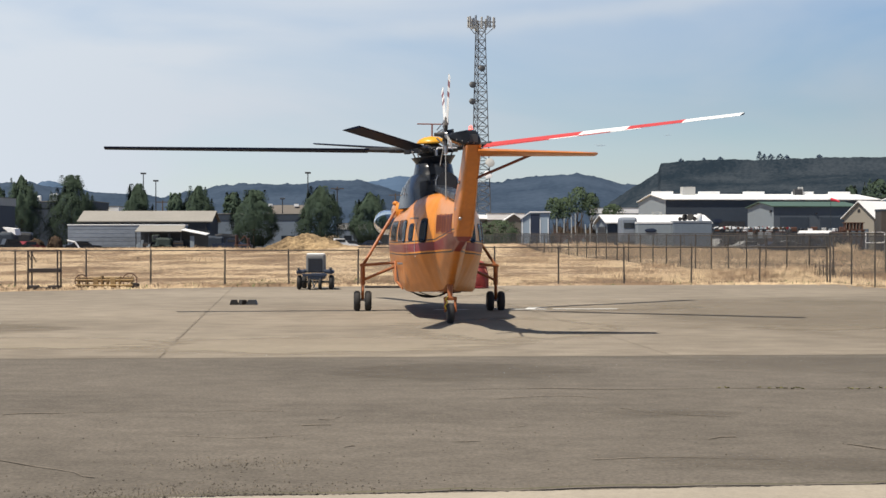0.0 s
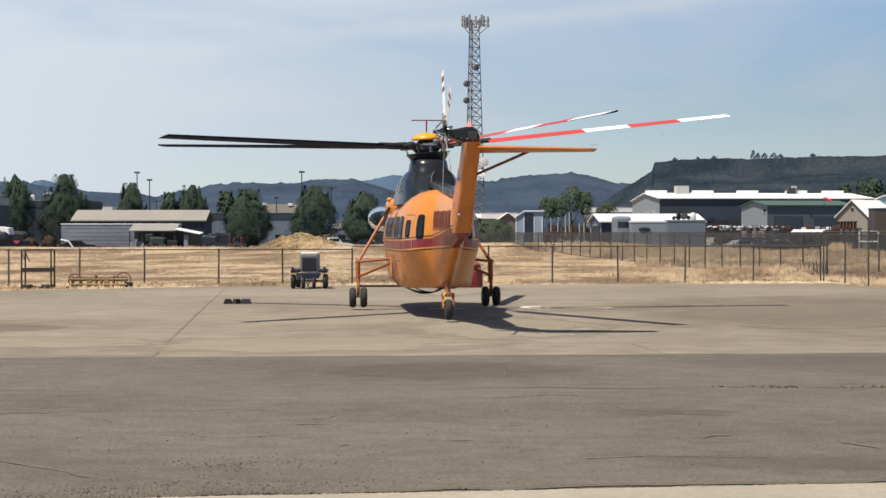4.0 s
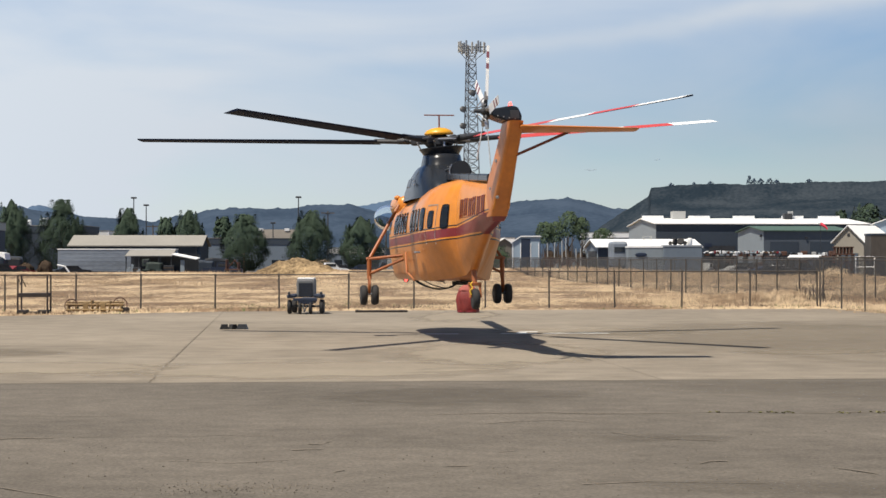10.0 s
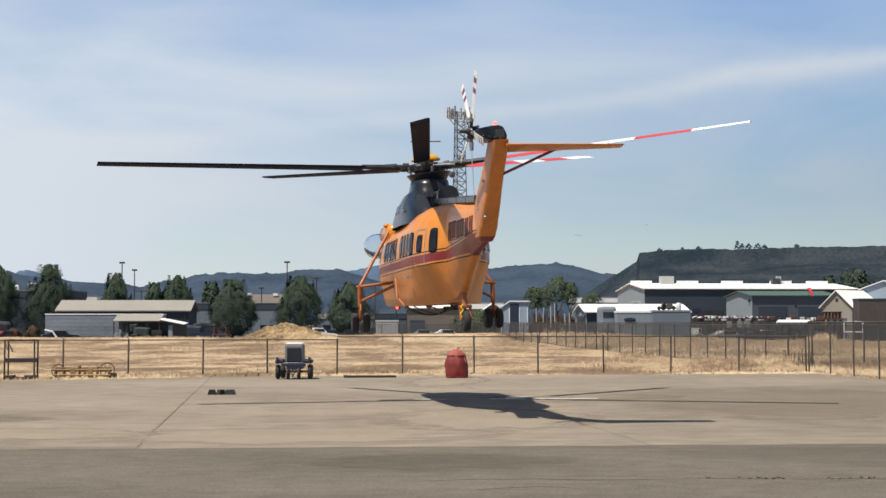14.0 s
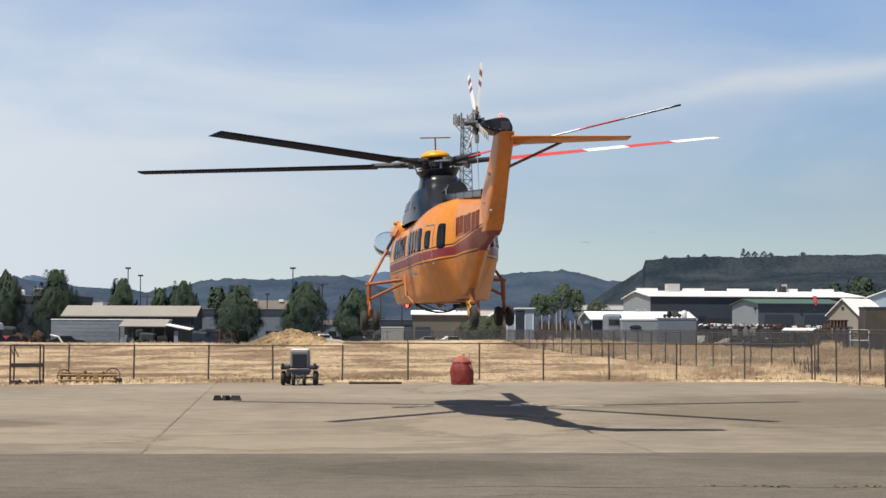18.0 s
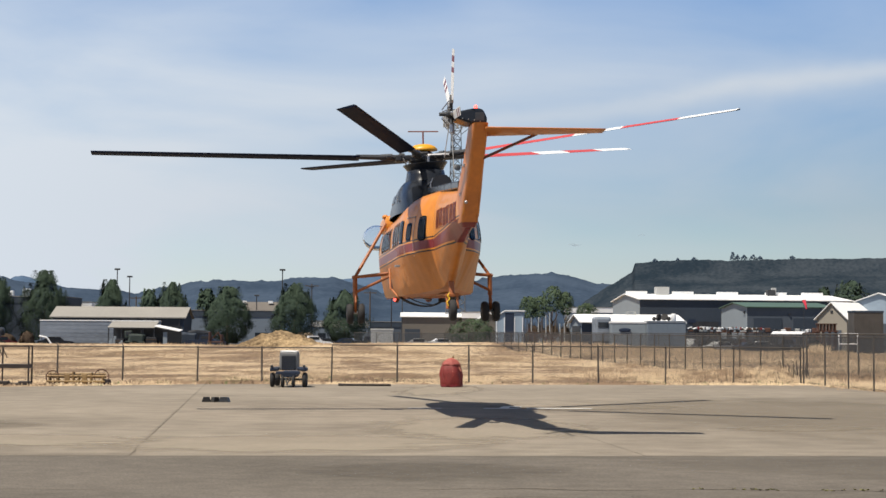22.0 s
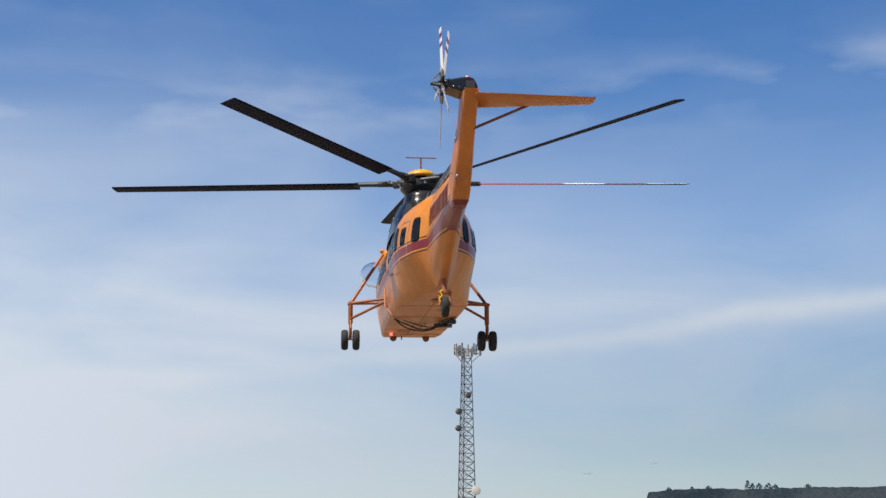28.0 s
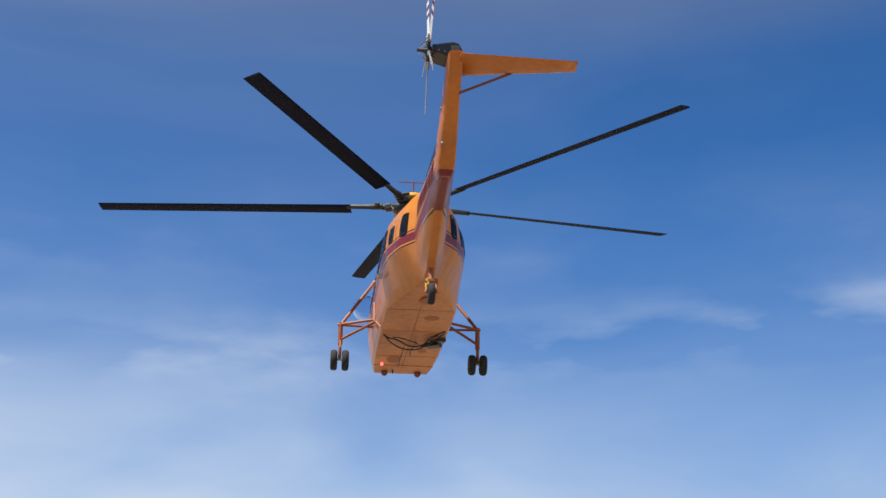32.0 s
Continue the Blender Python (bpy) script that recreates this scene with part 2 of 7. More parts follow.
LEAF_PALE = paint("pale_leaf", (0.062, 0.086, 0.050), 0.9, second=(0.046, 0.066, 0.040), scale=1.2, each=0.1, spec=0.05)
# distance haze is painted into the hill and mesa colours as blue
HILL = paint("hazed_wooded_hill", (0.047, 0.067, 0.099), 1.0, second=(0.032, 0.049, 0.077), scale=0.03, spec=0.0, span=(0.40, 0.60))
FAR_HILL = paint("hazed_far_hill", (0.075, 0.115, 0.18), 1.0, second=(0.06, 0.095, 0.15), scale=0.01, spec=0.0)
MESA = paint("hazed_mesa_scrub", (0.037, 0.046, 0.056), 1.0, second=(0.016, 0.025, 0.035), scale=0.07, spec=0.0, span=(0.41, 0.62))
ROOF_WHITE = paint("white_roof", (0.80, 0.80, 0.78), 0.5, vary=0.08, scale=0.5)
ROOF_GREY = paint("grey_roof", (0.252, 0.239, 0.214), 0.8, vary=0.12, scale=1)
ROOF_GREEN = paint("green_roof", (0.060, 0.105, 0.078), 0.6, vary=0.1, scale=1)
# white, grey and dark walls: distance haze is mixed in as blue
WALL_WHITE = paint("hazed_white_wall", (0.222, 0.258, 0.285), 0.7, vary=0.08, scale=0.8)
WALL_GREY = paint("hazed_grey_wall", (0.066, 0.082, 0.103), 0.7, vary=0.12, scale=0.8)
WALL_DARK = paint("hazed_dark_wall", (0.028, 0.041, 0.060), 0.7, vary=0.15, scale=0.8)
WALL_BLUE = paint("blue_wall", (0.26, 0.33, 0.40), 0.7, vary=0.1, scale=0.8)
STRAW_BROWN = paint("brown_straw", (0.36, 0.265, 0.17), 0.9, second=(0.225, 0.155, 0.10), scale=2, spec=0.1)
WALL_TAN = paint("tan_wall", (0.27, 0.245, 0.20), 0.7, vary=0.08, scale=0.8)
# this wall tone carries the bluish distance haze as well
WALL_PALE = paint("hazed_pale_wall", (0.135, 0.17, 0.21), 0.7, vary=0.1, scale=0.8)
TARP = paint("green_tarpaulin", (0.03, 0.045, 0.038), 0.7, vary=0.3, scale=3)
ROOF_BROWN = paint("brown_roof", (0.13, 0.115, 0.10), 0.9, vary=0.15, scale=2)
STAY = paint("brown_strut", (0.185, 0.0546, 0.0294), 0.55, vary=0.2, scale=4)
CAB = paint("cab_shell", (0.165, 0.168, 0.17), 0.6, vary=0.15, scale=3)
STRAP = paint("yellow_strap", (0.85, 0.55, 0.03), 0.5, vary=0.1, scale=4)
WALL_BROWN = paint("brown_wall", (0.125, 0.115, 0.10), 0.7, vary=0.1, scale=0.8)
TOWER = paint("tower_steel", (0.105, 0.11, 0.12), 0.6, 0.2, vary=0.2, scale=2)
SEAM = paint("seam_weed", (0.202, 0.185, 0.0798), 0.9, second=(0.118, 0.118, 0.0504), scale=5, spec=0.1)
PEBBLE = paint("pebble", (0.168, 0.144, 0.113), 0.9, second=(0.0672, 0.0588, 0.047), scale=14, spec=0.2, span=(0.45, 0.55))
BRUSH = paint("dry_brush", (0.0966, 0.0689, 0.0487), 0.95, vary=0.4, scale=2, spec=0.1)
WORN = paint("weathered_orange", (0.57, 0.182, 0.025), 0.42, second=(0.43, 0.135, 0.025), scale=2.4, coat=0.1, span=(0.34, 0.62))
YARD = paint("yard_soil", (0.168, 0.13, 0.0882), 0.95, second=(0.0714, 0.0554, 0.0403), scale=1.2, bump=0.05, stretch=(0.4, 0.6, 1), spec=0.1, grain=0.3, span=(0.4, 0.62))
DOME = paint("dome_yellow", (0.706, 0.336, 0.0185), 0.4, vary=0.1, scale=3)
RACK_STEEL = paint("dark_rack_steel", (0.034, 0.025, 0.021), 0.7, vary=0.3, scale=6)
IMPLEMENT = paint("faded_red_steel", (0.17, 0.05, 0.032), 0.75, second=(0.07, 0.04, 0.03), scale=5)
MOSS = paint("mossy_edge", (0.125, 0.115, 0.075), 0.95, second=(0.08, 0.072, 0.052), scale=7, spec=0.1)
BUCKET_FADED = paint("faded_red", (0.37, 0.105, 0.078), 0.75, second=(0.25, 0.05, 0.04), scale=7, bump=0.02)
STRAP_PALE = paint("pale_webbing", (0.52, 0.20, 0.13), 0.7, vary=0.2, scale=5)
SOCK = paint("windsock_cloth", (0.80, 0.05, 0.09), 0.8, vary=0.1)
CLOUD = clear("cloud_wisp", (0.42, 0.47, 0.52), 0.10, 1.0)
TRAILER = paint("trailer_side", (0.215, 0.245, 0.285), 0.6, vary=0.35, scale=2, stretch=(0.3, 1, 2))


# ---- building helpers ----
def part(name, bm, material, parent=None, label="", smooth=False):
    """Links a bmesh as one mesh object, under a thing or part."""
    me = bpy.data.meshes.new(name)
    bm.to_mesh(me)
    bm.free()
    for m in material if isinstance(material, (list, tuple)) else [material]:
        me.materials.append(m)
    if smooth:
        for p in me.polygons:
            p.use_smooth = True
    ob = new(name, me)
    if parent is not None:
        ob.parent = parent
    if label:
        ob["label"] = label
    return ob


def sheet(name, verts, faces, material, parent=None, smooth=False):
    me = bpy.data.meshes.new(name)
    me.from_pydata([tuple(v) for v in verts], [], faces)
    me.materials.append(material)
    if smooth:
        me.polygons.foreach_set("use_smooth", [True] * len(me.polygons))
    me.update()
    ob = new(name, me)
    if parent is not None:
        ob.parent = parent
    return ob


def thing(name, x, y, z=0.0, rz=0.0, label="", category="", group="", kind=""):
    ob = new(name)
    ob.matrix_world = pose(x, y, z, 0, 0, rz)
    return tagged(ob, label, category, group, kind)


def box(bm, x, y, z, sx, sy, sz, bevel=0.0, rz=0.0, rx=0.0, ry=0.0, mi=0):
    """A box centred at (x, y, z) of full sizes sx, sy, sz."""
    r = bmesh.ops.create_cube(bm, size=1.0, matrix=pose(x, y, z, rx, ry, rz) @ Matrix.Diagonal((sx, sy, sz, 1)))
    fs = {f for v in r["verts"] for f in v.link_faces}
    if bevel:
        es = list({e for v in r["verts"] for e in v.link_edges})
        r2 = bmesh.ops.bevel(bm, geom=es, offset=bevel, segments=2, affect="EDGES", profile=0.5)
        fs = {f for f in fs if f.is_valid} | set(r2["faces"])
    if mi:
        for f in fs:
            f.material_index = mi
    return bm


def rod(bm, a, b, r, r2=None, n=8):
    """A round bar from a to b."""
    a, b = Vector(a), Vector(b)
    d = b - a
    m = Matrix.Translation((a + b) / 2) @ d.to_track_quat("Z", "Y").to_matrix().to_4x4()
    bmesh.ops.create_cone(bm, cap_ends=True, segments=n, radius1=r, radius2=r if r2 is None else r2, depth=d.length, matrix=m)
    return bm


def ball(bm, x, y, z, rx, ry=None, rz=None, u=16, v=10):
    bmesh.ops.create_uvsphere(bm, u_segments=u, v_segments=v, radius=1.0,
                              matrix=Matrix.Translation((x, y, z)) @ Matrix.Diagonal((rx, ry or rx, rz or rx, 1)))
    return bm


def lathe(bm, profile, m, n=20):
    """Spins (radius, height) pairs round the local z axis."""
    rings = []
    for r, h in profile:
        rings.append([bm.verts.new(m @ Vector((r * math.cos(2 * math.pi * k / n), r * math.sin(2 * math.pi * k / n), h))) for k in range(n)])
    for a, b in zip(rings, rings[1:]):
        for k in range(n):
            bm.faces.new((a[k], a[(k + 1) % n], b[(k + 1) % n], b[k]))
    bm.faces.new(rings[0][::-1])
    bm.faces.new(rings[-1])
    return bm


def prism(bm, outline, y0, y1, axis="y"):
    """Extrudes an outline of (a, z) pairs from y0 to y1 along y or x."""
    put = (lambda a, z, t: (a, t, z)) if axis == "y" else (lambda a, z, t: (t, a, z))
    f = [bm.verts.new(put(a, z, y0)) for a, z in outline]
    b = [bm.verts.new(put(a, z, y1)) for a, z in outline]
    bm.faces.new(f)
    bm.faces.new(b[::-1])
    for k in range(len(outline)):
        j = (k + 1) % len(outline)
        bm.faces.new((f[j], f[k], b[k], b[j]))
    bmesh.ops.recalc_face_normals(bm, faces=bm.faces)
    return bm


B = bmesh.new


def lerp(table, x):
    """Reads a smooth value from (x, value) pairs."""
    if x <= table[0][0]:
        return table[0][1]
    for (a, va), (b, vb) in zip(table, table[1:]):
        if x <= b:
            u = (x - a) / (b - a)
            return va + (vb - va) * (u * u * (3 - 2 * u) * 0.4 + u * 0.6)
    return table[-1][1]


# ---- ground ----
def flat(name, outline, z, material, parent=None):
    """A thin level slab with the given outline."""
    bm = B()
    top = [bm.verts.new((x, y, z)) for x, y in outline]
    bm.faces.new(top)
    if bm.faces[:][0].normal.z < 0:
        bmesh.ops.reverse_faces(bm, faces=bm.faces)
    return part(name, bm, material, parent)


def land(x, y):
    """Height of the open land: level near the apron, rolling beyond, with a low bank before the yards."""
    far = min(1.0, max(0.0, (y - 74) / 60))
    crest = lerp([(-40, 0.85), (-14, 0.95), (-9, 1.25), (0, 1.4), (12, 1.35), (19, 0.9), (25, 0.55), (60, 0.5)], x)
    bank = crest * lerp([(95, 0.0), (125, 0.22), (141, 0.45), (150, 1.0), (153, 1.0), (159, 0.12), (164, 0.0)], y)
    return bank + far * (0.35 * noise.noise((x * 0.035, y * 0.03, 0)) + 0.12 * noise.noise((x * 0.15, y * 0.1, 3)))


def build_ground():
    xs = [-4800, -2500, -1200, -600, -300, -160] + list(range(-90, 91, 4)) + [160, 300, 600, 1200, 2500, 4800]
    ys = [-4800, -1500, -400, -60, -20, 20, 55] + list(range(61, 137, 4)) + list(range(137, 169, 2)) + list(range(169, 215, 4)) + [240, 300, 400, 600, 1000, 1800, 3000, 4900]
    verts = [(x, y, land(x, y) if -100 < x < 100 and y < 260 else 0.0) for y in ys for x in xs]
    w = len(xs)
    faces = [(j * w + i, j * w + i + 1, (j + 1) * w + i + 1, (j + 1) * w + i) for j in range(len(ys) - 1) for i in range(w - 1)]
    g = sheet("ground", verts, faces, DRY, smooth=True)
    tagged(g, "dry golden grassland around the airfield apron", "ground", kind="structure")
    road = flat("road", [(-70, 3.0), (70, 3.0), (70, 32.35), (-70, 23.75)], 0.012, ASPHALT)
    tagged(road, "worn grey asphalt taxiway with fine cracks", "taxiway", kind="structure")
    rnd = random.Random(31)
    lip = [(70, 19.5), (3.5, 13.62), (-0.2, 13.2), (-2.3, 12.98), (-4.2, 12.6), (-70, 6.0)]
    rim = [lip[0]]
    for (ax, ay), (bx, by) in zip(lip, lip[1:]):
        n = 110 if abs(bx - ax) < 5 else 60
        rim += [(ax + (bx - ax) * k / n, ay + (by - ay) * k / n + rnd.uniform(-0.022, 0.022)) for k in range(1, n + 1)]
    near = flat("pavement", [(-70, -30), (70, -30)] + rim, 0.03, KERB)
    tagged(near, "pale concrete edge beside the asphalt", "pavement", kind="structure")
    under = flat("apron", [(-70, 23.75), (22.0, 29.4), (18.1, 68.25), (0, 66.4), (-9.5, 64.8), (-17.7, 59.6), (-40, 56), (-70, 55)], 0.004, TAR)
    tagged(under, "sunlit concrete apron with tarred joints", "apron", kind="structure")
    # slabs, laid on a grid turned a few degrees
    turn = Matrix.Rotation(radians(5.9), 2)
    u0, w0 = 9.6, 12.2
    k = 0
    for i in range(-5, 6):
        for j in range(-1, 4):
            ring = []
            for a, b in ((i * u0, j * w0), ((i + 1) * u0, j * w0), ((i + 1) * u0, (j + 1) * w0), (i * u0, (j + 1) * w0)):
                a += -0.008 if a > i * u0 else 0.008
                b += -0.008 if b > j * w0 else 0.008
                p = turn @ Vector((a, b))
                ring.append((p.x - 5.31, p.y + 28.2))
            # keep to the apron's outline
            ring = clip_poly(ring, (0, 28.05), (1, 0.0614), 1)
            ring = clip_poly(ring, (0, 66.0), (1, 0.125), -1) if ring else ring
            ring = clip_poly(ring, (-17.7, 59.4), (1, 0.62), -1) if ring else ring
            ring = clip_poly(ring, (18.1, 68.2), (-0.1, 1), 1) if ring else ring
            if len(ring) < 3:
                continue
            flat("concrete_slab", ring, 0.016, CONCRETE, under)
            k += 1


def clip_poly(ring, p, d, side):
    """Keeps the part of a ring above (side 1) or below (side -1) a line through p along d."""
    out = []
    f = lambda q: side * ((q[1] - p[1]) * d[0] - (q[0] - p[0]) * d[1])
    for a, b in zip(ring, ring[1:] + ring[:1]):
        fa, fb = f(a), f(b)
        if fa >= 0:
            out.append(a)
        if fa * fb < 0:
            u = fa / (fa - fb)
            out.append((a[0] + (b[0] - a[0]) * u, a[1] + (b[1] - a[1]) * u))
    return out



def build_yard_soil():
    """Bare soil of the storage yards, laid just over the land."""
    xs, ys = list(range(-90, 91, 4)), [161, 165, 169] + list(range(173, 214, 8)) + [240, 300]
    rnd = random.Random(5)
    verts = []
    for j, y in enumerate(ys):
        for x in xs:
            back = rnd.uniform(-2.5, 2.5) if j == 0 else 0.0
            verts.append((x, y + back, (land(x, y + back) if y < 230 else 0.0) + (0.02 if j == 0 else 0.05)))
    w = len(xs)
    faces = [(j * w + i, j * w + i + 1, (j + 1) * w + i + 1, (j + 1) * w + i) for j in range(len(ys) - 1) for i in range(w - 1)]
    tagged(sheet("yard_ground", verts, faces, YARD, smooth=True), "bare brown soil of the storage yards", "ground", kind="structure")


build_ground()
build_yard_soil()


# ---- hills ----
def ridge(name, label, profile, dist, depth, material, rough, cliff=False):
    """A range of hills: profile gives (bearing in degrees, height as a slope) along it."""
    a0, a1 = profile[0][0], profile[-1][0]
    n, m = 460, 26
    verts, faces = [], []
    for j in range(m + 1):
        v = j / m
        for i in range(n + 1):
            a = a0 + (a1 - a0) * i / n
            top = lerp(profile, a) * dist
            d = dist - depth * (1 - v)
            x, y = d * math.sin(radians(a)), d * math.cos(radians(a))
            if cliff:
                h = top * (0.80 * (v / 0.84) ** 0.9 if v < 0.84 else min(1.0, 0.80 + (v - 0.84) * 5))
            else:
                h = top * v ** 0.8
            h += rough * noise.fractal((x * 0.006, y * 0.006, 1.7), 1.0, 2.0, 5) * (0.25 + 0.75 * v) * min(1, h / 20)
            h += (1.8 if not cliff else 1.6) * noise.noise((x * 0.11, y * 0.05, 4.0)) * min(1, h / 20)
            if j == m:
                # treetops along the crest
                h += (7.0 if not cliff else 2.5) * max(0.0, noise.noise((x * 0.055, y * 0.05, 9.0))) * (0.4 + random.random())
            verts.append((x, y, max(0.0, h)))
    w = n + 1
    for i in range(n + 1):
        x, y, z = verts[m * w + i]
        verts.append((x * 1.06, y * 1.06, -5))
    for j in range(m + 1):
        for i in range(n):
            faces.append((j * w + i, j * w + i + 1, (j + 1) * w + i + 1, (j + 1) * w + i))
    return tagged(sheet(name, verts, faces, material, smooth=not cliff), label, "hill", kind="structure")


S = 1 / 2650
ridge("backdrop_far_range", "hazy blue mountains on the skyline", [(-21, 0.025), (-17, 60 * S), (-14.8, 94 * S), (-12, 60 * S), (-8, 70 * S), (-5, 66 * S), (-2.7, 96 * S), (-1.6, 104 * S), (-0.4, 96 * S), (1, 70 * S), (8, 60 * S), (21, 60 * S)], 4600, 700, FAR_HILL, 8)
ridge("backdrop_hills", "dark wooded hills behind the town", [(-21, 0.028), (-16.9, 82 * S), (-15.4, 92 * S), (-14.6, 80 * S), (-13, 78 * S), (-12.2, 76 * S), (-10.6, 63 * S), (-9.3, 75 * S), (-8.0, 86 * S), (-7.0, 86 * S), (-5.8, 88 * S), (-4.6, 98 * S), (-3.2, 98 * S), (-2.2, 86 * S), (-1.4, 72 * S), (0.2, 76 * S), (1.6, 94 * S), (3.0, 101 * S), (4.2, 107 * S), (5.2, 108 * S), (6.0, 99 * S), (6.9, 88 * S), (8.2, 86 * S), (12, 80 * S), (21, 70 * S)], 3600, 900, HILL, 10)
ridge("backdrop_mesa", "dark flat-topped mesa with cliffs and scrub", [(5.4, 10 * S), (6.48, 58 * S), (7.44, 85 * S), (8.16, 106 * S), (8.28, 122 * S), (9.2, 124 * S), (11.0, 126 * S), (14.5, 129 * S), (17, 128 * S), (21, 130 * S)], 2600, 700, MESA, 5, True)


# ---- fence ----
def chain_link(name, thick=0.965):
    """Woven wire: a diamond pattern of thin strands with nothing between."""
    m = bpy.data.materials.new(name)
    m.use_nodes = True
    n, l = m.node_tree.nodes, m.node_tree.links
    b = n["Principled BSDF"]
    b.inputs["Base Color"].default_value = (0.075, 0.08, 0.085, 1)
    b.inputs["Roughness"].default_value, b.inputs["Metallic"].default_value = 0.5, 0.6
    co = n.new("ShaderNodeTexCoord")
    strands = []
    for turn in (45, -45):
        mp, wv, gt = n.new("ShaderNodeMapping"), n.new("ShaderNodeTexWave"), n.new("ShaderNodeMath")
        mp.inputs["Rotation"].default_value = (0, radians(turn), 0)
        wv.wave_type, wv.bands_direction = "BANDS", "X"
        wv.inputs["Scale"].default_value = 6.2
        gt.operation, gt.inputs[1].default_value = "GREATER_THAN", thick
        l.new(co.outputs["Object"], mp.inputs["Vector"])
        l.new(mp.outputs["Vector"], wv.inputs["Vector"])
        l.new(wv.outputs["Fac"], gt.inputs[0])
        strands.append(gt)
    mx = n.new("ShaderNodeMath")
    mx.operation = "MAXIMUM"
    l.new(strands[0].outputs[0], mx.inputs[0])
    l.new(strands[1].outputs[0], mx.inputs[1])
    l.new(mx.outputs[0], b.inputs["Alpha"])
    return m


WIRE = chain_link("chain_link")
FINE_WIRE = chain_link("fine_chain_link", 0.86)
DENSE_WIRE = chain_link("dense_chain_link", 0.87)


def fence(a, b, height, spacing, label, arms=True, wire=None, stations=None):
    """A chain-link fence from a to b with round posts, a top rail and bottom wire; stations: x of its posts."""
    a, b = Vector((*a, 0)), Vector((*b, 0))
    d = b - a
    ob = new("fence")
    ob.matrix_world = pose(a.x, a.y, 0, 0, 0, math.degrees(math.atan2(d.y, d.x)))
    tagged(ob, label, "fence")
    L, n = d.length, max(1, round(d.length / spacing))
    bm = B()
    v = [bm.verts.new(p) for p in ((0, 0, 0.04), (L, 0, 0.04), (L, 0, height), (0, 0, height))]
    bm.faces.new(v)
    part("mesh_fabric", bm, wire or WIRE, ob)
    part("top_rail", rod(B(), (0, 0, height), (L, 0, height), 0.026), GALV, ob)
    places = [L * k / n for k in range(n + 1)] if stations is None else [(x - a.x) / d.x * L for x in stations]
    for x in places:
        bm = rod(B(), (x, 0.03, 0), (x + random.uniform(-0.02, 0.02), 0.03, height + 0.05), 0.038)
        if arms and random.random() < 0.7:
            rod(bm, (x, 0.03, height + 0.03), (x - 0.05, 0.10, height + 0.17), 0.02)
        part("post", bm, GALV, ob)
    return ob


fence((-48, 62.3), (-3.88, 68.4), 1.57, 3.0, "galvanised chain-link fence along the apron", stations=[-46.4 + 3.05 * k for k in range(10)] + [-15.92, -13.11, -9.85, -7.0, -3.88])
fence((-3.88, 68.4), (18.15, 70.5), 1.70, 3.0, "galvanised chain-link fence along the apron", stations=(-0.9, 2.39, 5.35, 8.42, 11.6, 14.85, 18.1))
fence((18.17, 70.4), (21.0, 36.2), 2.36, 2.85, "tall chain-link fence running out beside the apron", False)
fence((20.0, 76.6), (7.5, 152), 2.22, 3.0, "chain-link fence running back across the field", False, FINE_WIRE)
fence((20.0, 76.6), (60, 86), 2.2, 3.0, "chain-link fence at the edge of the yard", False, FINE_WIRE)
fence((5.5, 162), (52, 158), 2.36, 3.0, "tall dark chain-link fence round the storage yard", False, DENSE_WIRE)
fence((5.5, 162), (-7, 168), 2.2, 3.0, "dark chain-link fence far back in the field", False, DENSE_WIRE)


# ---- town ----
def shed(name, x, y, sx, sy, eave, peak, wall, roof, label, rz=0, along="x", gable=None, category="building"):
    """A gabled building: walls, overhanging roof sheets, doors set in by the caller."""
    ob = thing(name, x, y, 0, rz, label, category)
    hx, hy = sx / 2, sy / 2
    bm = B()
    if along == "x":
        prism(bm, [(-hy, 0), (hy, 0), (hy, eave), (0, peak), (-hy, eave)], -hx, hx, "x")
    else:
        prism(bm, [(-hx, 0), (hx, 0), (hx, eave), (0, peak), (-hx, eave)], -hy, hy, "y")
    mats = [wall, gable or wall]
    for f in bm.faces:
        if abs(f.normal.x if along == "x" else f.normal.y) > 0.9:
            f.material_index = 1
    part("wall", bm, mats, ob)
    half, run = (hy, hx) if along == "x" else (hx, hy)
    over = 0.35
    for s in (-1, 1):
        slope = (peak - eave) / half
        a0, a1 = 0.0, s * (half + over)
        z0, z1 = peak + 0.02, eave - slope * over + 0.02
        bm = prism(B(), [(a0, z0), (a1, z1), (a1, z1 + 0.14), (a0, z0 + 0.14)], -run - over, run + over, along)
        part("roof", bm, roof, ob)
    return ob


def opening(ob, name, x, y, z, sx, sy, sz, material, label=""):
    return part(name, box(B(), x, y, z, sx, sy, sz), material, ob, label)


def at(px, dist):
    """Sideways place of a bearing given as tangent units of the first view."""
    return (px - 784) * S * dist


def corner_at(px, d, sx, sy, rz):
    """Centre of a turned building whose near left corner stands at a bearing and distance."""
    a = radians(rz)
    cx, cy = sx / 2 * math.cos(a) - sy / 2 * math.sin(a), sx / 2 * math.sin(a) + sy / 2 * math.cos(a)
    return at(px, d) + cx, d + cy


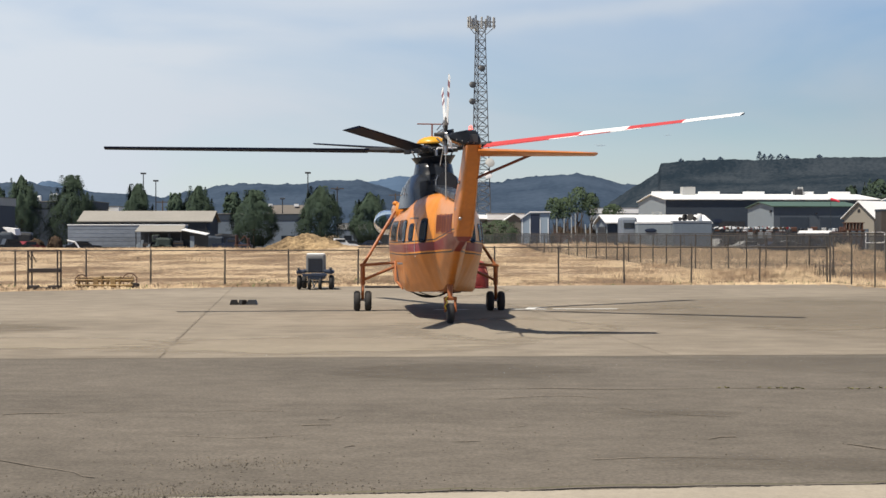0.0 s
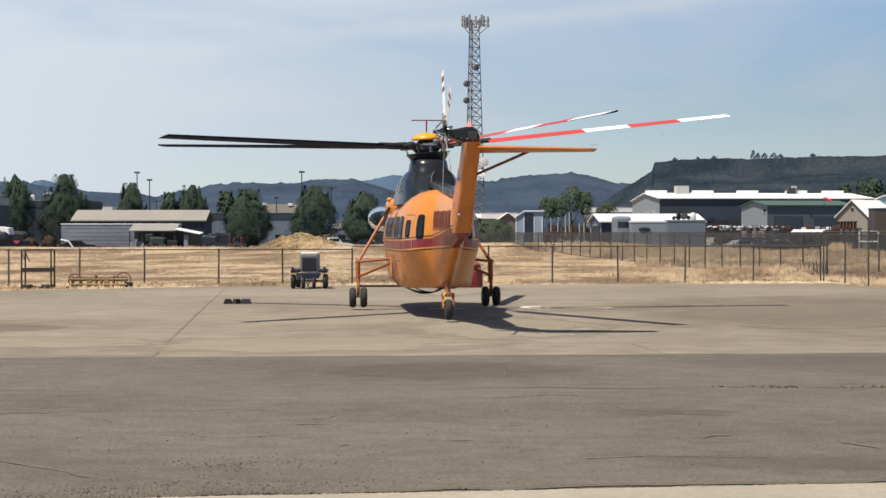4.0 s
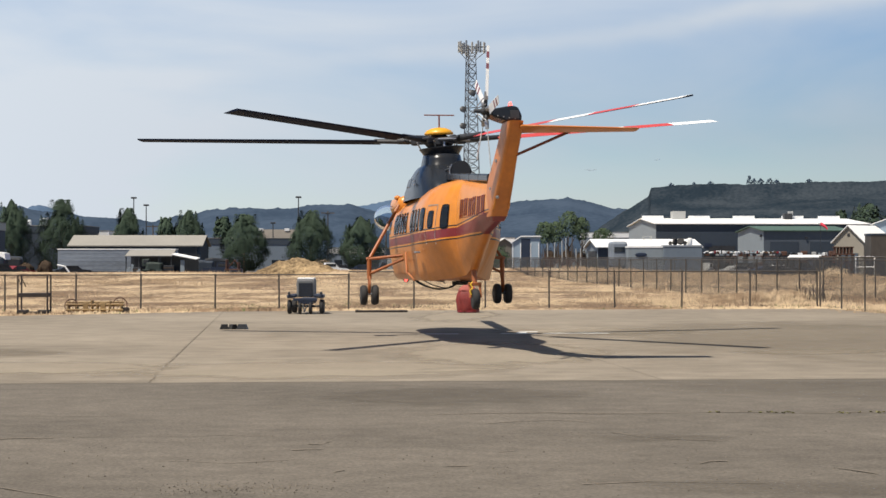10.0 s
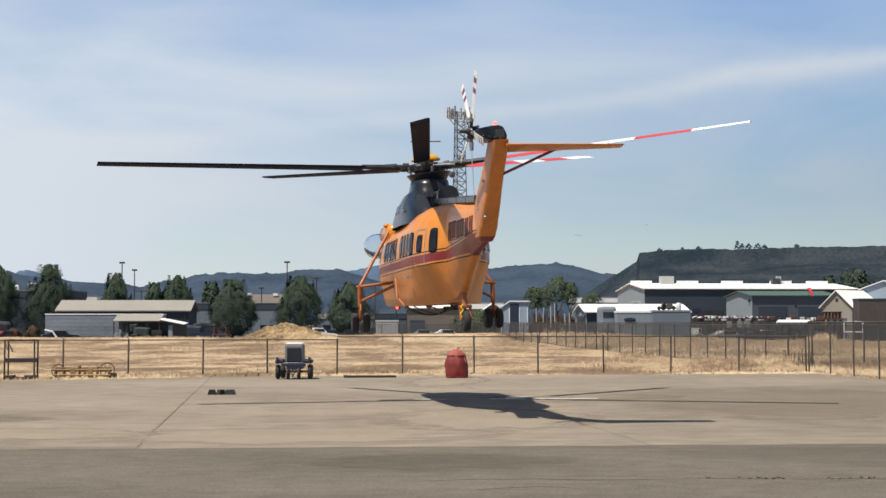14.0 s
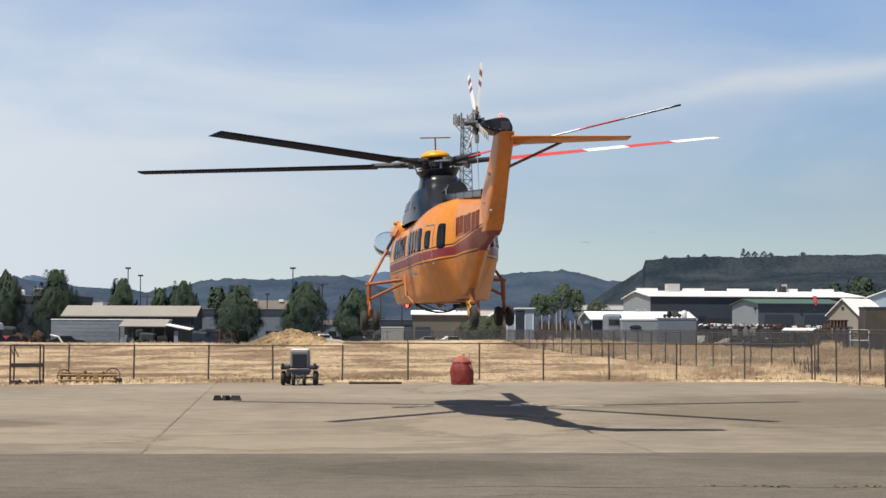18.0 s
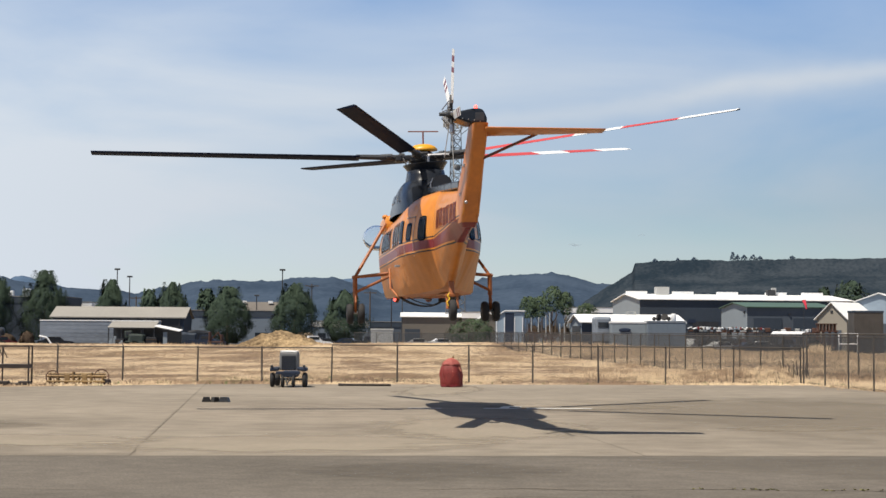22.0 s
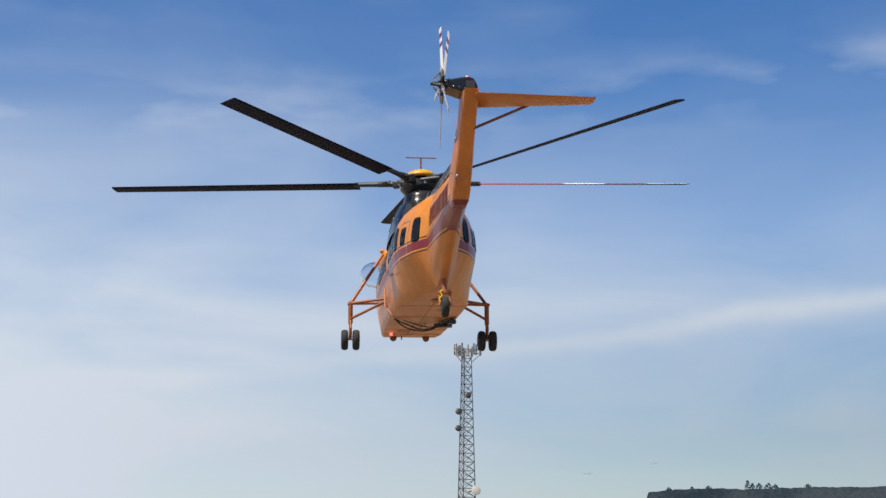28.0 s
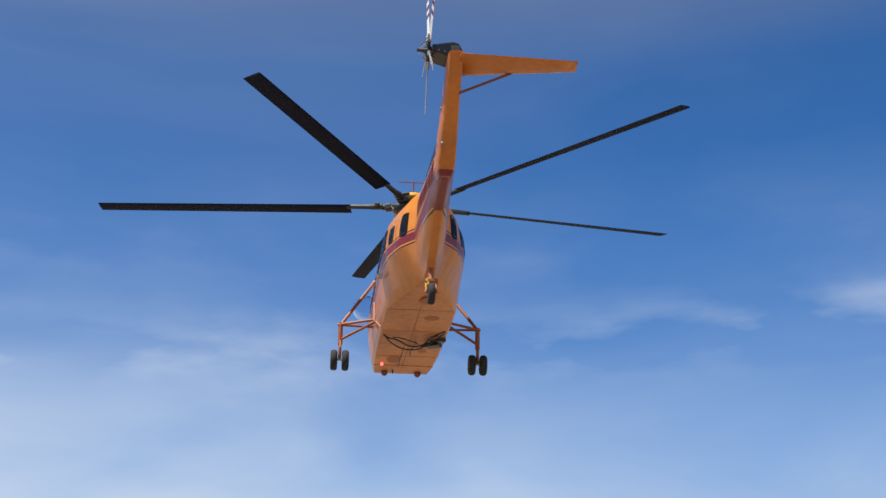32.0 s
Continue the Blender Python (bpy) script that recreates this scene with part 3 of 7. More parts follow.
def build_town():
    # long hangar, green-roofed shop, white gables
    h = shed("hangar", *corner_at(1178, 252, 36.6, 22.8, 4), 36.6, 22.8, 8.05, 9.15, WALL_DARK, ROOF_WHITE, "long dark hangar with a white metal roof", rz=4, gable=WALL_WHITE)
    for x in (-16.5, -8.2, -0.2, 8.6, 15.2):
        opening(h, "roof_vent", x, -0.5, 9.45, 3.6, 1.2, 0.6, WHITE)
    opening(h, "rooftop_unit", -12.2, -1.5, 9.75, 2.2, 2, 1.5, GREY)
    u = opening(h, "rooftop_unit", 7.4, -1.5, 9.6, 1.4, 1.2, 1.1, DARK)
    opening(h, "rooftop_unit", 8.0, -1.2, 10.2, 0.7, 0.8, 0.7, GREY)
    for k in range(5):
        opening(h, "door", -14 + k * 7, -11.43, 2.2, 4.4, 0.12, 4.4, DARK)
    opening(h, "sign_board", -9.4, -11.45, 4.5, 1.3, 0.1, 0.6, BLUE)
    g = shed("workshop", *corner_at(1369, 226, 13.2, 13.5, 5), 13.2, 13.5, 6.4, 7.15, WALL_GREY, ROOF_GREEN, "grey workshop with a green metal roof", rz=5, gable=WALL_WHITE)
    for k in range(2):
        opening(g, "door", -3.4 + k * 6.2, -6.78, 2.4, 4.4, 0.12, 4.8, WALL_DARK)
    opening(g, "wall_lamp", 0, -6.85, 5.4, 0.3, 0.2, 0.25, DARK)
    opening(g, "flood_lamp", -6.68, -5.6, 5.7, 0.3, 0.5, 0.4, DARK)
    w = shed("storage_barn", 61.7, 214.8, 4.7, 8, 4.7, 6.85, WALL_TAN, ROOF_WHITE, "tan gabled storage barn with a bright white roof", rz=-45, along="y")
    opening(w, "vent", 0, -4.03, 5.6, 0.4, 0.08, 0.4, DARK)
    opening(w, "door", 0, -4.04, 1.5, 3, 0.12, 3, WALL_GREY)
    w = shed("blue_shop", at(1610, 220), 220, 6.4, 8, 7.2, 8.35, WALL_BLUE, ROOF_WHITE, "blue-grey gabled shop with a white roof", rz=-24, along="y")
    opening(w, "door", 0, -4.04, 2.0, 3, 0.12, 4, WALL_GREY)
    # open shed, trailer, low buildings
    s = shed("long_shed", at(266, 205), 205, 17.5, 7, 4.0, 5.3, WALL_DARK, ROOF_GREY, "long low open shed with a grey sheet roof")
    # black panel stands in for the shade inside the open front
    opening(s, "shaded_opening", 0, -3.53, 1.9, 16.6, 0.1, 3.7, BLACK)
    for k in range(7):
        opening(s, "post", -8.2 + k * 2.73, -3.62, 1.9, 0.12, 0.1, 3.8, DARK)
    t = thing("box_trailer", at(227, 190), 190, 0, 1, "long grey box trailer with a white top edge", "trailer")
    part("body", box(B(), 0, 0, 2.0, 14.7, 2.5, 2.75, 0.04), TRAILER, t)
    part("roof_rail", box(B(), 0, 0, 3.43, 14.8, 2.6, 0.14, 0.02), WHITE, t)
    for dx in (-5.4, -4.2, 5.2):
        part("wheel", rod(B(), (dx, -1.2, 0.5), (dx, -0.9, 0.5), 0.5, n=14), RUBBER, t)
        part("wheel", rod(B(), (dx, 1.2, 0.5), (dx, 0.9, 0.5), 0.5, n=14), RUBBER, t)
    for k in range(5):
        part("side_rail", box(B(), 0, -1.255, 0.9 + k * 0.5, 14.6, 0.02, 0.04), TRAILER, t)
    part("seam", box(B(), 2.6, -1.27, 2.0, 0.06, 0.05, 2.7), DARK, t)
    part("landing_leg", box(B(), 3.4, 0, 0.5, 0.15, 1.6, 1.0), DARK, t)
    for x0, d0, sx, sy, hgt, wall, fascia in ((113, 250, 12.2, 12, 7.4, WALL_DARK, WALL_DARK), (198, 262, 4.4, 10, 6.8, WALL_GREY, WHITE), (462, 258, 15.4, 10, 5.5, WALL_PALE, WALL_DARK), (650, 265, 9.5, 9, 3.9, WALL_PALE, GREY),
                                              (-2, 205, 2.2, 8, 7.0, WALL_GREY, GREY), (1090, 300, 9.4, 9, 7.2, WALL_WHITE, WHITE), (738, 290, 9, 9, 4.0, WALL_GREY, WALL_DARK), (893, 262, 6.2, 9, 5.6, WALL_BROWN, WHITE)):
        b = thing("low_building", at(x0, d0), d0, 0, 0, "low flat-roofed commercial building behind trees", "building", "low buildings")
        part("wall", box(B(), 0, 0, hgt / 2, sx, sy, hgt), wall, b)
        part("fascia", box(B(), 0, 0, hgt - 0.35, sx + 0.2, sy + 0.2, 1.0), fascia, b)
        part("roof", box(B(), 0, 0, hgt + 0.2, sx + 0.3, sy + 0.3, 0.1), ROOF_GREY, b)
        for k in range(3):
            part("window", box(B(), -sx / 3 + k * sx / 3, -sy / 2 - 0.02, 1.2, sx / 7, 0.1, 1.6), GLASS, b)
    for x0, d0, zz, w, hgt, mt in ((70, 248, 7.65, 0.5, 0.9, WHITE), (97, 248, 7.65, 1.5, 1.2, WALL_WHITE), (66, 247, 7.65, 0.4, 0.6, WHITE)):
        ob = thing("rooftop_vent", at(x0, d0), d0, zz, 0, "white metal unit on the flat roof", "roof unit", "roof units")
        part("casing", box(B(), 0, 0, hgt / 2, w, 0.8, hgt, 0.06), mt, ob)
        part("cap", box(B(), 0, 0, hgt + 0.05, w * 0.8, 0.6, 0.12, 0.02), WHITE, ob)
    h = shed("far_house", at(510, 300), 300, 6.4, 8, 6.3, 7.9, WALL_GREY, ROOF_BROWN, "house with a brown roof behind the trees")
    for dx in (-3.4, 1.8):
        opening(h, "roof_vent", dx, -1.4, 8.0, 0.9, 0.7, 0.5, WHITE)


def lattice_tower(x, y, height):
    """A three-legged lattice mast with an antenna head and dishes."""
    ob = thing("radio_tower", x, y, 0, 12, "grey steel lattice cell tower with antennas and dishes", "tower")
    w0, w1 = 2.15, 0.95
    def corner(k, z):
        r = w0 + (w1 - w0) * z / height
        a = radians(90 + 120 * k)
        return Vector((r * math.cos(a), r * math.sin(a), z))
    for k in range(3):
        part("leg", rod(B(), corner(k, 0), corner(k, height), 0.11, 0.07), TOWER, ob)
    n = 26
    for k in range(3):
        bm = B()
        for j in range(n):
            z0, z1 = height * j / n, height * (j + 1) / n
            rod(bm, corner(k, z0), corner((k + 1) % 3, z1), 0.05, n=5)
            rod(bm, corner((k + 1) % 3, z0), corner(k, z1), 0.05, n=5)
            rod(bm, corner(k, z1), corner((k + 1) % 3, z1), 0.045, n=5)
        part("bracing", bm, TOWER, ob)
    for k in range(3):
        a, b = radians(90 + 120 * k), radians(90 + 120 * (k + 1))
        p, q = Vector((2.9 * math.cos(a), 2.9 * math.sin(a), height)), Vector((2.9 * math.cos(b), 2.9 * math.sin(b), height))
        frm = part("antenna_frame", rod(rod(rod(B(), p, q, 0.06), p + Vector((0, 0, -0.7)), q + Vector((0, 0, -0.7)), 0.05), corner(k, height - 2.2), p * 0.98, 0.06), TOWER, ob)
        for j in range(5):
            c = p.lerp(q, 0.08 + j * 0.21)
            part("panel_antenna", box(B(), c.x, c.y, c.z - 0.15 + 0.25 * (j % 2), 0.30, 0.22, 1.9, 0.03, rz=30), TRAILER if j % 2 else GREY, frm)
    for z, s, r, mt in ((height - 8.2, 0.1, 0.62, DARK), (height - 11.1, -1.55, 0.62, DARK), (height - 14.0, -1.6, 0.6, DARK), (14.6, 1.55, 0.85, GREY), (12.5, 1.2, 0.75, WHITE)):
        bm = lathe(B(), [(0.05, 0.0), (r * 0.7, 0.12), (r, 0.32), (r * 0.96, 0.34), (0.06, 0.40)], Matrix.Translation((s, -0.9, z)) @ Matrix.Rotation(radians(70), 4, "X"), 18)
        d = part("dish", bm, mt, ob, smooth=True)
        part("bracket", rod(B(), (s, -0.9, z), (s * 0.4, 0.0, z - 0.1), 0.06), TOWER, d)


def lamp_post(x, y, h, arm=1.0):
    ob = thing("street_lamp", x, y, 0, 0, "tall dark parking-lot lamp post with a box head", "lamp post", "lamp posts")
    part("pole", rod(B(), (0, 0, 0), (0, 0, h), 0.13, 0.08), DARK, ob)
    part("lamp_head", box(B(), 0, 0, h + 0.08, 0.9 * arm, 0.5, 0.28, 0.05), DARK, ob)


def leaf_cloud(seed, height, width, low=0.05, cone=0.8, count=1500, size=0.42):
    """A dense crown of leaf sprays: widest below the middle, lumpy, with ragged tips."""
    rnd = random.Random(seed)
    verts, faces = [], []
    shape = [(0, 0.50), (0.08, 0.78), (0.2, 0.97), (0.36, 1.0), (0.52, 0.86), (0.66, 0.66), (0.78, 0.46), (0.88, 0.28), (0.95, 0.14), (1.0, 0.02)]
    if cone < 0.7:
        shape = [(0, 0.45), (0.15, 0.85), (0.4, 1.0), (0.7, 0.9), (0.9, 0.55), (1.0, 0.15)]
    tips = []
    for k in range(30):
        u, a = rnd.uniform(0.25, 0.86), rnd.uniform(0, 6.28)
        tips.append((u, a, rnd.uniform(0.10, 0.27)))
    z0 = low * height
    for j in range(count):
        if j % 3 == 0:
            u, a, h = rnd.choice(tips)
            r, w = lerp(shape, u) * width / 2 * 0.86, rnd.random()
            p = Vector((r * math.cos(a), r * math.sin(a), z0 + (height - z0) * min(1.0, u + h * w)))
            p += Vector((rnd.gauss(0, 1), rnd.gauss(0, 1), 0)) * width * 0.055 * (1.1 - w)
            out = Vector((math.cos(a), math.sin(a), 0.4))
        else:
            u, a = rnd.random() ** 0.9, rnd.uniform(0, 6.283)
            d = Vector((math.cos(a) * 1.3, math.sin(a) * 1.3, u * height / width * 2.2 + seed))
            lump = 0.96 + 0.40 * noise.noise(d * 1.1) + 0.34 * noise.noise(d * 2.6)
            depth = 1 - 0.30 * rnd.random() ** 2
            r = lerp(shape, u) * width / 2 * lump * depth
            p = Vector((r * math.cos(a), r * math.sin(a), z0 + (height - z0) * u + rnd.uniform(-0.15, 0.15)))
            out = Vector((math.cos(a), math.sin(a), (u - 0.3) * 1.2))
        s = size * rnd.uniform(0.55, 1.35)
        up = (out.normalized() + Vector((rnd.uniform(-1, 1), rnd.uniform(-1, 1), rnd.uniform(-0.5, 1.1))) * 0.28).normalized()
        sd = up.orthogonal().normalized()
        sd.rotate(Matrix.Rotation(rnd.uniform(0, 6.28), 3, up))
        tw = up.cross(sd)
        i = len(verts)
        verts += [p + sd * s, p + tw * s * 0.55 + up * s * 0.15, p - sd * s, p - tw * s * 0.55 - up * s * 0.1]
        faces.append((i, i + 1, i + 2, i + 3))
    return verts, faces


def tree(seed, x, y, height, width, label, material=None, low=0.12, cone=0.8, count=1500, size=0.42, group="row of trees", z=0.0):
    material = material or LEAF
    ob = thing("tree", x, y, z, 0, label, "tree", group)
    rnd = random.Random(seed + 99)
    bm = rod(B(), (0, 0, 0), (0.05, 0, height * 0.45), height * 0.022, height * 0.012)
    for k in range(7):
        a, z = rnd.uniform(0, 6.28), height * rnd.uniform(0.18, 0.5)
        rod(bm, (0, 0, z), (width * 0.3 * math.cos(a), width * 0.3 * math.sin(a), z + height * 0.2), height * 0.009, height * 0.003, 6)
    part("trunk", bm, BARK, ob)
    v, f = leaf_cloud(seed, height, width, low=low, cone=cone, count=count, size=size)
    crown = sheet("crown", v, f, material, ob)
    # leaves take the light of the whole crown's rounded surface
    mid = Vector((0, 0, height * 0.40))
    normals = []
    for p in v:
        q = p - mid
        q = Vector((q.x / width * 2, q.y / width * 2, q.z / height * 1.5))
        lump = Vector((noise.noise(p * 0.9), noise.noise(p * 0.9 + Vector((7, 0, 0))), noise.noise(p * 0.9 + Vector((0, 9, 0)))))
        normals.append((q.normalized() + lump * 0.35 + Vector((0, 0, 0.1))).normalized())
    crown.data.normals_split_custom_set_from_vertices(normals)
    return ob


def build_yards():
    # open lean-to with a sheet roof in front of the trailer
    ob = thing("lean_to", at(284, 184), 184, 0, 0, "open lean-to with a pale sheet roof and stored gear", "shelter")
    part("roof", box(B(), 0, 0, 2.95, 5.7, 3.2, 0.08, rx=14), ROOF_GREY, ob)
    part("roof", box(B(), 4.4, -0.6, 2.55, 3.1, 2.6, 0.08, ry=11, rx=4), ROOF_WHITE, ob)
    for dx in (-2.75, -1.2, 1.4, 2.75):
        part("post", box(B(), dx, -1.3, 1.25, 0.12, 0.12, 2.5), DARK, ob)
    part("board", box(B(), 4.15, -1.5, 1.15, 0.5, 0.12, 1.8, 0.02), WALL_WHITE, ob)
    part("board", box(B(), -2.0, -1.4, 0.9, 0.3, 0.1, 1.3, 0.02, ry=6), WALL_WHITE, ob)
    # black sheet added for the shade under the roofs
    part("shade_sheet", box(B(), 1.4, 1.9, 1.4, 8.4, 0.1, 2.8), BLACK, ob)
    ob = thing("old_machine", at(287, 182.4), 182.4, 0, 4, "dark green old machine under the lean-to", "machine")
    bm = box(B(), 0.2, 0, 1.25, 1.9, 1.2, 1.1, 0.22)
    bmesh.ops.subdivide_edges(bm, edges=bm.edges[:], cuts=2, use_grid_fill=True)
    for v in bm.verts:
        v.co += Vector((0.14 * noise.noise(v.co * 1.7), 0, 0.16 * noise.noise(v.co * 1.5 + Vector((3, 0, 0)))))
    part("hood", bm, TARP, ob)
    part("cab", box(B(), -0.75, 0.1, 1.75, 0.9, 1.0, 0.9, 0.12, ry=-5), TARP, ob)
    part("windscreen", box(B(), -0.74, -0.41, 1.9, 0.6, 0.05, 0.42), GLASS, ob)
    part("fender", box(box(B(), -0.7, -0.55, 0.85, 0.9, 0.3, 0.2, 0.06), 0.85, -0.55, 0.8, 0.8, 0.3, 0.2, 0.06), TARP, ob)
    for dx in (-0.75, 0.85):
        part("wheel", rod(B(), (dx, -0.65, 0.42), (dx, -0.4, 0.42), 0.42, n=16), RUBBER, ob)
        part("wheel", rod(B(), (dx, 0.65, 0.42), (dx, 0.4, 0.42), 0.42, n=16), RUBBER, ob)
    part("stack", rod(B(), (0.75, 0.1, 1.7), (0.75, 0.1, 2.3), 0.06), DARK, ob)
    for dx, w in ((-1.75, 1.0), (2.0, 1.2)):
        c = thing("crate", at(287, 182.8) + dx, 182.8, 0, 3 * dx, "dark wooden crate under the lean-to", "crate", "crates")
        part("box", box(B(), 0, 0, w * 0.6, w, 1.0, w * 1.2, 0.03), DARK, c)
        for k in range(3):
            part("slat", box(B(), 0, -0.52, w * (0.25 + 0.35 * k), w * 1.02, 0.04, 0.12), BARK, c)
    for k in range(5):
        g = thing("stub_post", at(228 + 9 * k + (k % 2) * 6, 179), 179, 0, 0, "short pale timber post in the yard", "post", "stub posts")
        part("post", box(B(), 0, 0, 0.42 + 0.1 * (k % 3), 0.26, 0.2, 0.84 + 0.2 * (k % 3), 0.03), WALL_WHITE, g)
    for px, d, sx, hgt, mt, lb in ((30, 178, 3.6, 2.5, DARK, "dark covered trailer parked in the yard"), (400, 200, 3.0, 2.2, BLACK, "dark covered machine in the yard"), (380, 196, 2.4, 2.0, WALL_DARK, "dark covered machine in the yard"), (8, 172, 2.2, 2.4, WALL_DARK, "dark covered trailer parked in the yard")):
        ob = thing("covered_machine", at(px, d), d, 0, 8, lb, "machine")
        bm = box(B(), 0, 0, hgt * 0.55, sx, 1.8, hgt * 0.9, 0.25)
        bmesh.ops.subdivide_edges(bm, edges=bm.edges[:], cuts=2, use_grid_fill=True)
        for v in bm.verts:
            v.co += Vector((0.2 * noise.noise(v.co * 1.3 + Vector((px, 0, 0))), 0, 0.3 * noise.noise(v.co * 0.9 + Vector((0, px, 0)))))
        part("cover", bm, mt, ob)
        for dx in (-0.3, 0.3):
            part("wheel", rod(B(), (dx * sx, -0.9, 0.35), (dx * sx, -0.6, 0.35), 0.35, n=12), RUBBER, ob)
    ob = thing("small_boat", at(21, 176), 176, 0, -20, "small white boat hull on a stand", "boat")
    part("hull", prism(B(), [(-1.0, 3.1), (0.3, 2.2), (0.9, 2.15), (0.75, 2.9), (0.1, 3.0)], -0.5, 0.5), WHITE, ob)
    part("stand", box(box(B(), -0.3, 0, 1.25, 0.1, 0.8, 2.5), 0.6, 0, 1.1, 0.1, 0.8, 2.2), DARK, ob)
    ob = thing("bent_pipe", at(130, 172), 172, 0, 0, "white bent pipe lying in the yard", "pipe")
    part("pipe", rod(rod(B(), (-0.7, 0, 1.55), (0.2, 0, 1.35), 0.1), (0.2, 0, 1.35), (0.75, 0, 0.55), 0.1), WHITE, ob)
    part("prop", rod(B(), (-0.4, 0, 0), (-0.4, 0, 1.45), 0.05), DARK, ob)
    # blue-and-white hut, small tan house, white carport, camper, containers
    h = thing("garden_hut", at(948, 190), 190, 0, -6, "pale blue hut with a tall dark blue door", "hut")
    part("wall", prism(B(), [(-1.72, 0), (1.75, 0), (1.75, 4.95), (-0.55, 4.95), (-1.72, 4.2)], -2, 2), WALL_BLUE, h)
    part("roof", prism(B(), [(-1.85, 4.12), (-0.58, 4.97), (1.9, 4.97), (1.9, 5.12), (-0.6, 5.12), (-1.85, 4.28)], -2.2, 2.2), WHITE, h, "white roof sheet")
    d = part("door", box(B(), 0.02, -2.03, 2.42, 1.12, 0.08, 4.7, 0.02), BLUE, h, "tall dark blue door")
    part("handle", box(B(), 0.42, -2.09, 1.6, 0.06, 0.06, 0.3, 0.01), STEEL, d)
    part("sill", box(B(), 1.0, -2.06, 0.35, 1.4, 0.1, 0.7), DARK, h)
    for dx in (-1.6, -0.62, 0.66, 1.66):
        part("corner_board", box(B(), dx, -2.03, 2.1, 0.1, 0.07, 4.2), WHITE, h)
    h = shed("tan_house", at(908, 240), 240, 3.0, 6, 4.4, 5.4, WALL_BROWN, ROOF_WHITE, "small tan gabled house", along="y")
    opening(h, "window", 0, -3.03, 2.4, 1.0, 0.08, 0.9, GLASS)
    h = shed("long_barn", at(826, 262), 262, 13.5, 7, 4.9, 5.55, WALL_BROWN, ROOF_WHITE, "long tan barn with a thin white roof")
    opening(h, "door", -5, -3.53, 1.4, 2.6, 0.1, 2.8, WALL_DARK)
    h = shed("carport", *corner_at(1075, 184, 12.7, 8.1, 4), 12.7, 8.1, 3.65, 4.55, WALL_DARK, ROOF_WHITE, "long low shed with a bright white roof", rz=4, gable=WALL_WHITE)
    # the open end's dark inside is a flat black panel
    opening(h, "shaded_opening", -6.4, -0.4, 1.6, 0.1, 5.6, 3.2, BLACK)
    for k in range(4):
        opening(h, "post", -5 + k * 3.3, -4.12, 1.7, 0.15, 0.15, 3.4, WHITE if k < 2 else DARK)
    r = thing("roof_rack", at(1162, 188), 188, 4.42, 4, "thin steel rack standing on the white roof", "rack")
    for dx in (-0.5, 0.5):
        part("upright", box(box(B(), dx, -0.4, 0.3, 0.06, 0.06, 0.7), dx, 0.4, 0.3, 0.06, 0.06, 0.7), GREY, r)
    for z in (0.28, 0.62):
        part("rail", box(B(), 0, -0.4, z, 1.1, 0.05, 0.05), GREY, r)
    c = thing("camper", at(1110, 176), 176, 0, 0, "dark grey camper with a rounded top", "camper")
    part("body", box(B(), 0, 0, 2.7, 1.9, 3.5, 3.1, 0.3), TRAILER, c)
    part("window", box(B(), 0, -1.77, 3.3, 1.2, 0.06, 0.6), GLASS, c)
    for dx in (-0.85, 0.85):
        part("wheel", rod(B(), (dx - 0.1, 0.2, 0.58), (dx + 0.1, 0.2, 0.58), 0.58, n=14), RUBBER, c)
    for px, d, w, hgt, mt, roof, lb in ((1158, 172, 4.1, 3.4, WALL_WHITE, WHITE, "grey storage container with a white roof edge"), (1223, 171, 4.3, 3.5, WALL_PALE, TRAILER, "weathered blue-grey steel storage container"),
                                        (1580, 170, 3.35, 4.8, GALV, WALL_DARK, "tall dark steel storage container"), (722, 190, 2.8, 2.4, GREY, GREY, "weathered grey steel storage container")):
        c = thing("container", at(px, d), d, 0, 0, lb, "container", "storage containers")
        part("body", box(B(), 0, 0, hgt / 2 + 0.1, w, 2.4, hgt, 0.03), mt, c)
        part("roof", box(B(), 0, 0, hgt + 0.18, w + 0.1, 2.5, 0.22, 0.02), roof, c)
        for k in range(max(2, int(w / 0.6))):
            part("rib", box(B(), -w / 2 + (k + 0.5) * w / max(2, int(w / 0.6)), -1.205, hgt / 2 + 0.1, 0.12, 0.03, hgt * 0.92), mt, c)
        part("foot", box(box(B(), -w / 2 + 0.2, 0, 0.05, 0.3, 2.2, 0.1), w / 2 - 0.2, 0, 0.05, 0.3, 2.2, 0.1), DARK, c)
        if px == 1158:
            part("emblem", ball(B(), -0.6, -1.28, 2.7, 0.7, 0.04, 0.24, 20, 8), BLUE, c, "dark oval emblem", smooth=True)
    rnd = random.Random(71)
    d = thing("white_drum", at(1238, 171), 171, 3.79, 0, "white plastic drum on the container", "drum")
    part("shell", lathe(B(), [(0.28, 0.0), (0.30, 0.03), (0.30, 0.72), (0.27, 0.78), (0.1, 0.80)], Matrix.Identity(4), 18), WHITE, d, smooth=True)
    part("lid", lathe(B(), [(0.2, 0.80), (0.22, 0.81), (0.22, 0.85), (0.1, 0.86)], Matrix.Identity(4), 16), GREY, d)
    for k, (px, r) in enumerate(((1203, 0.22), (1209, 0.26), (1213, 0.40), (1221, 0.43), (1228, 0.24))):
        ob = thing("spare_tyre", at(px, 171), 171 + rnd.uniform(-0.6, 0.6), 3.79, rnd.uniform(-40, 40), "worn black tyre lying on the container", "tyre", "tyres on the container")
        bm = B()
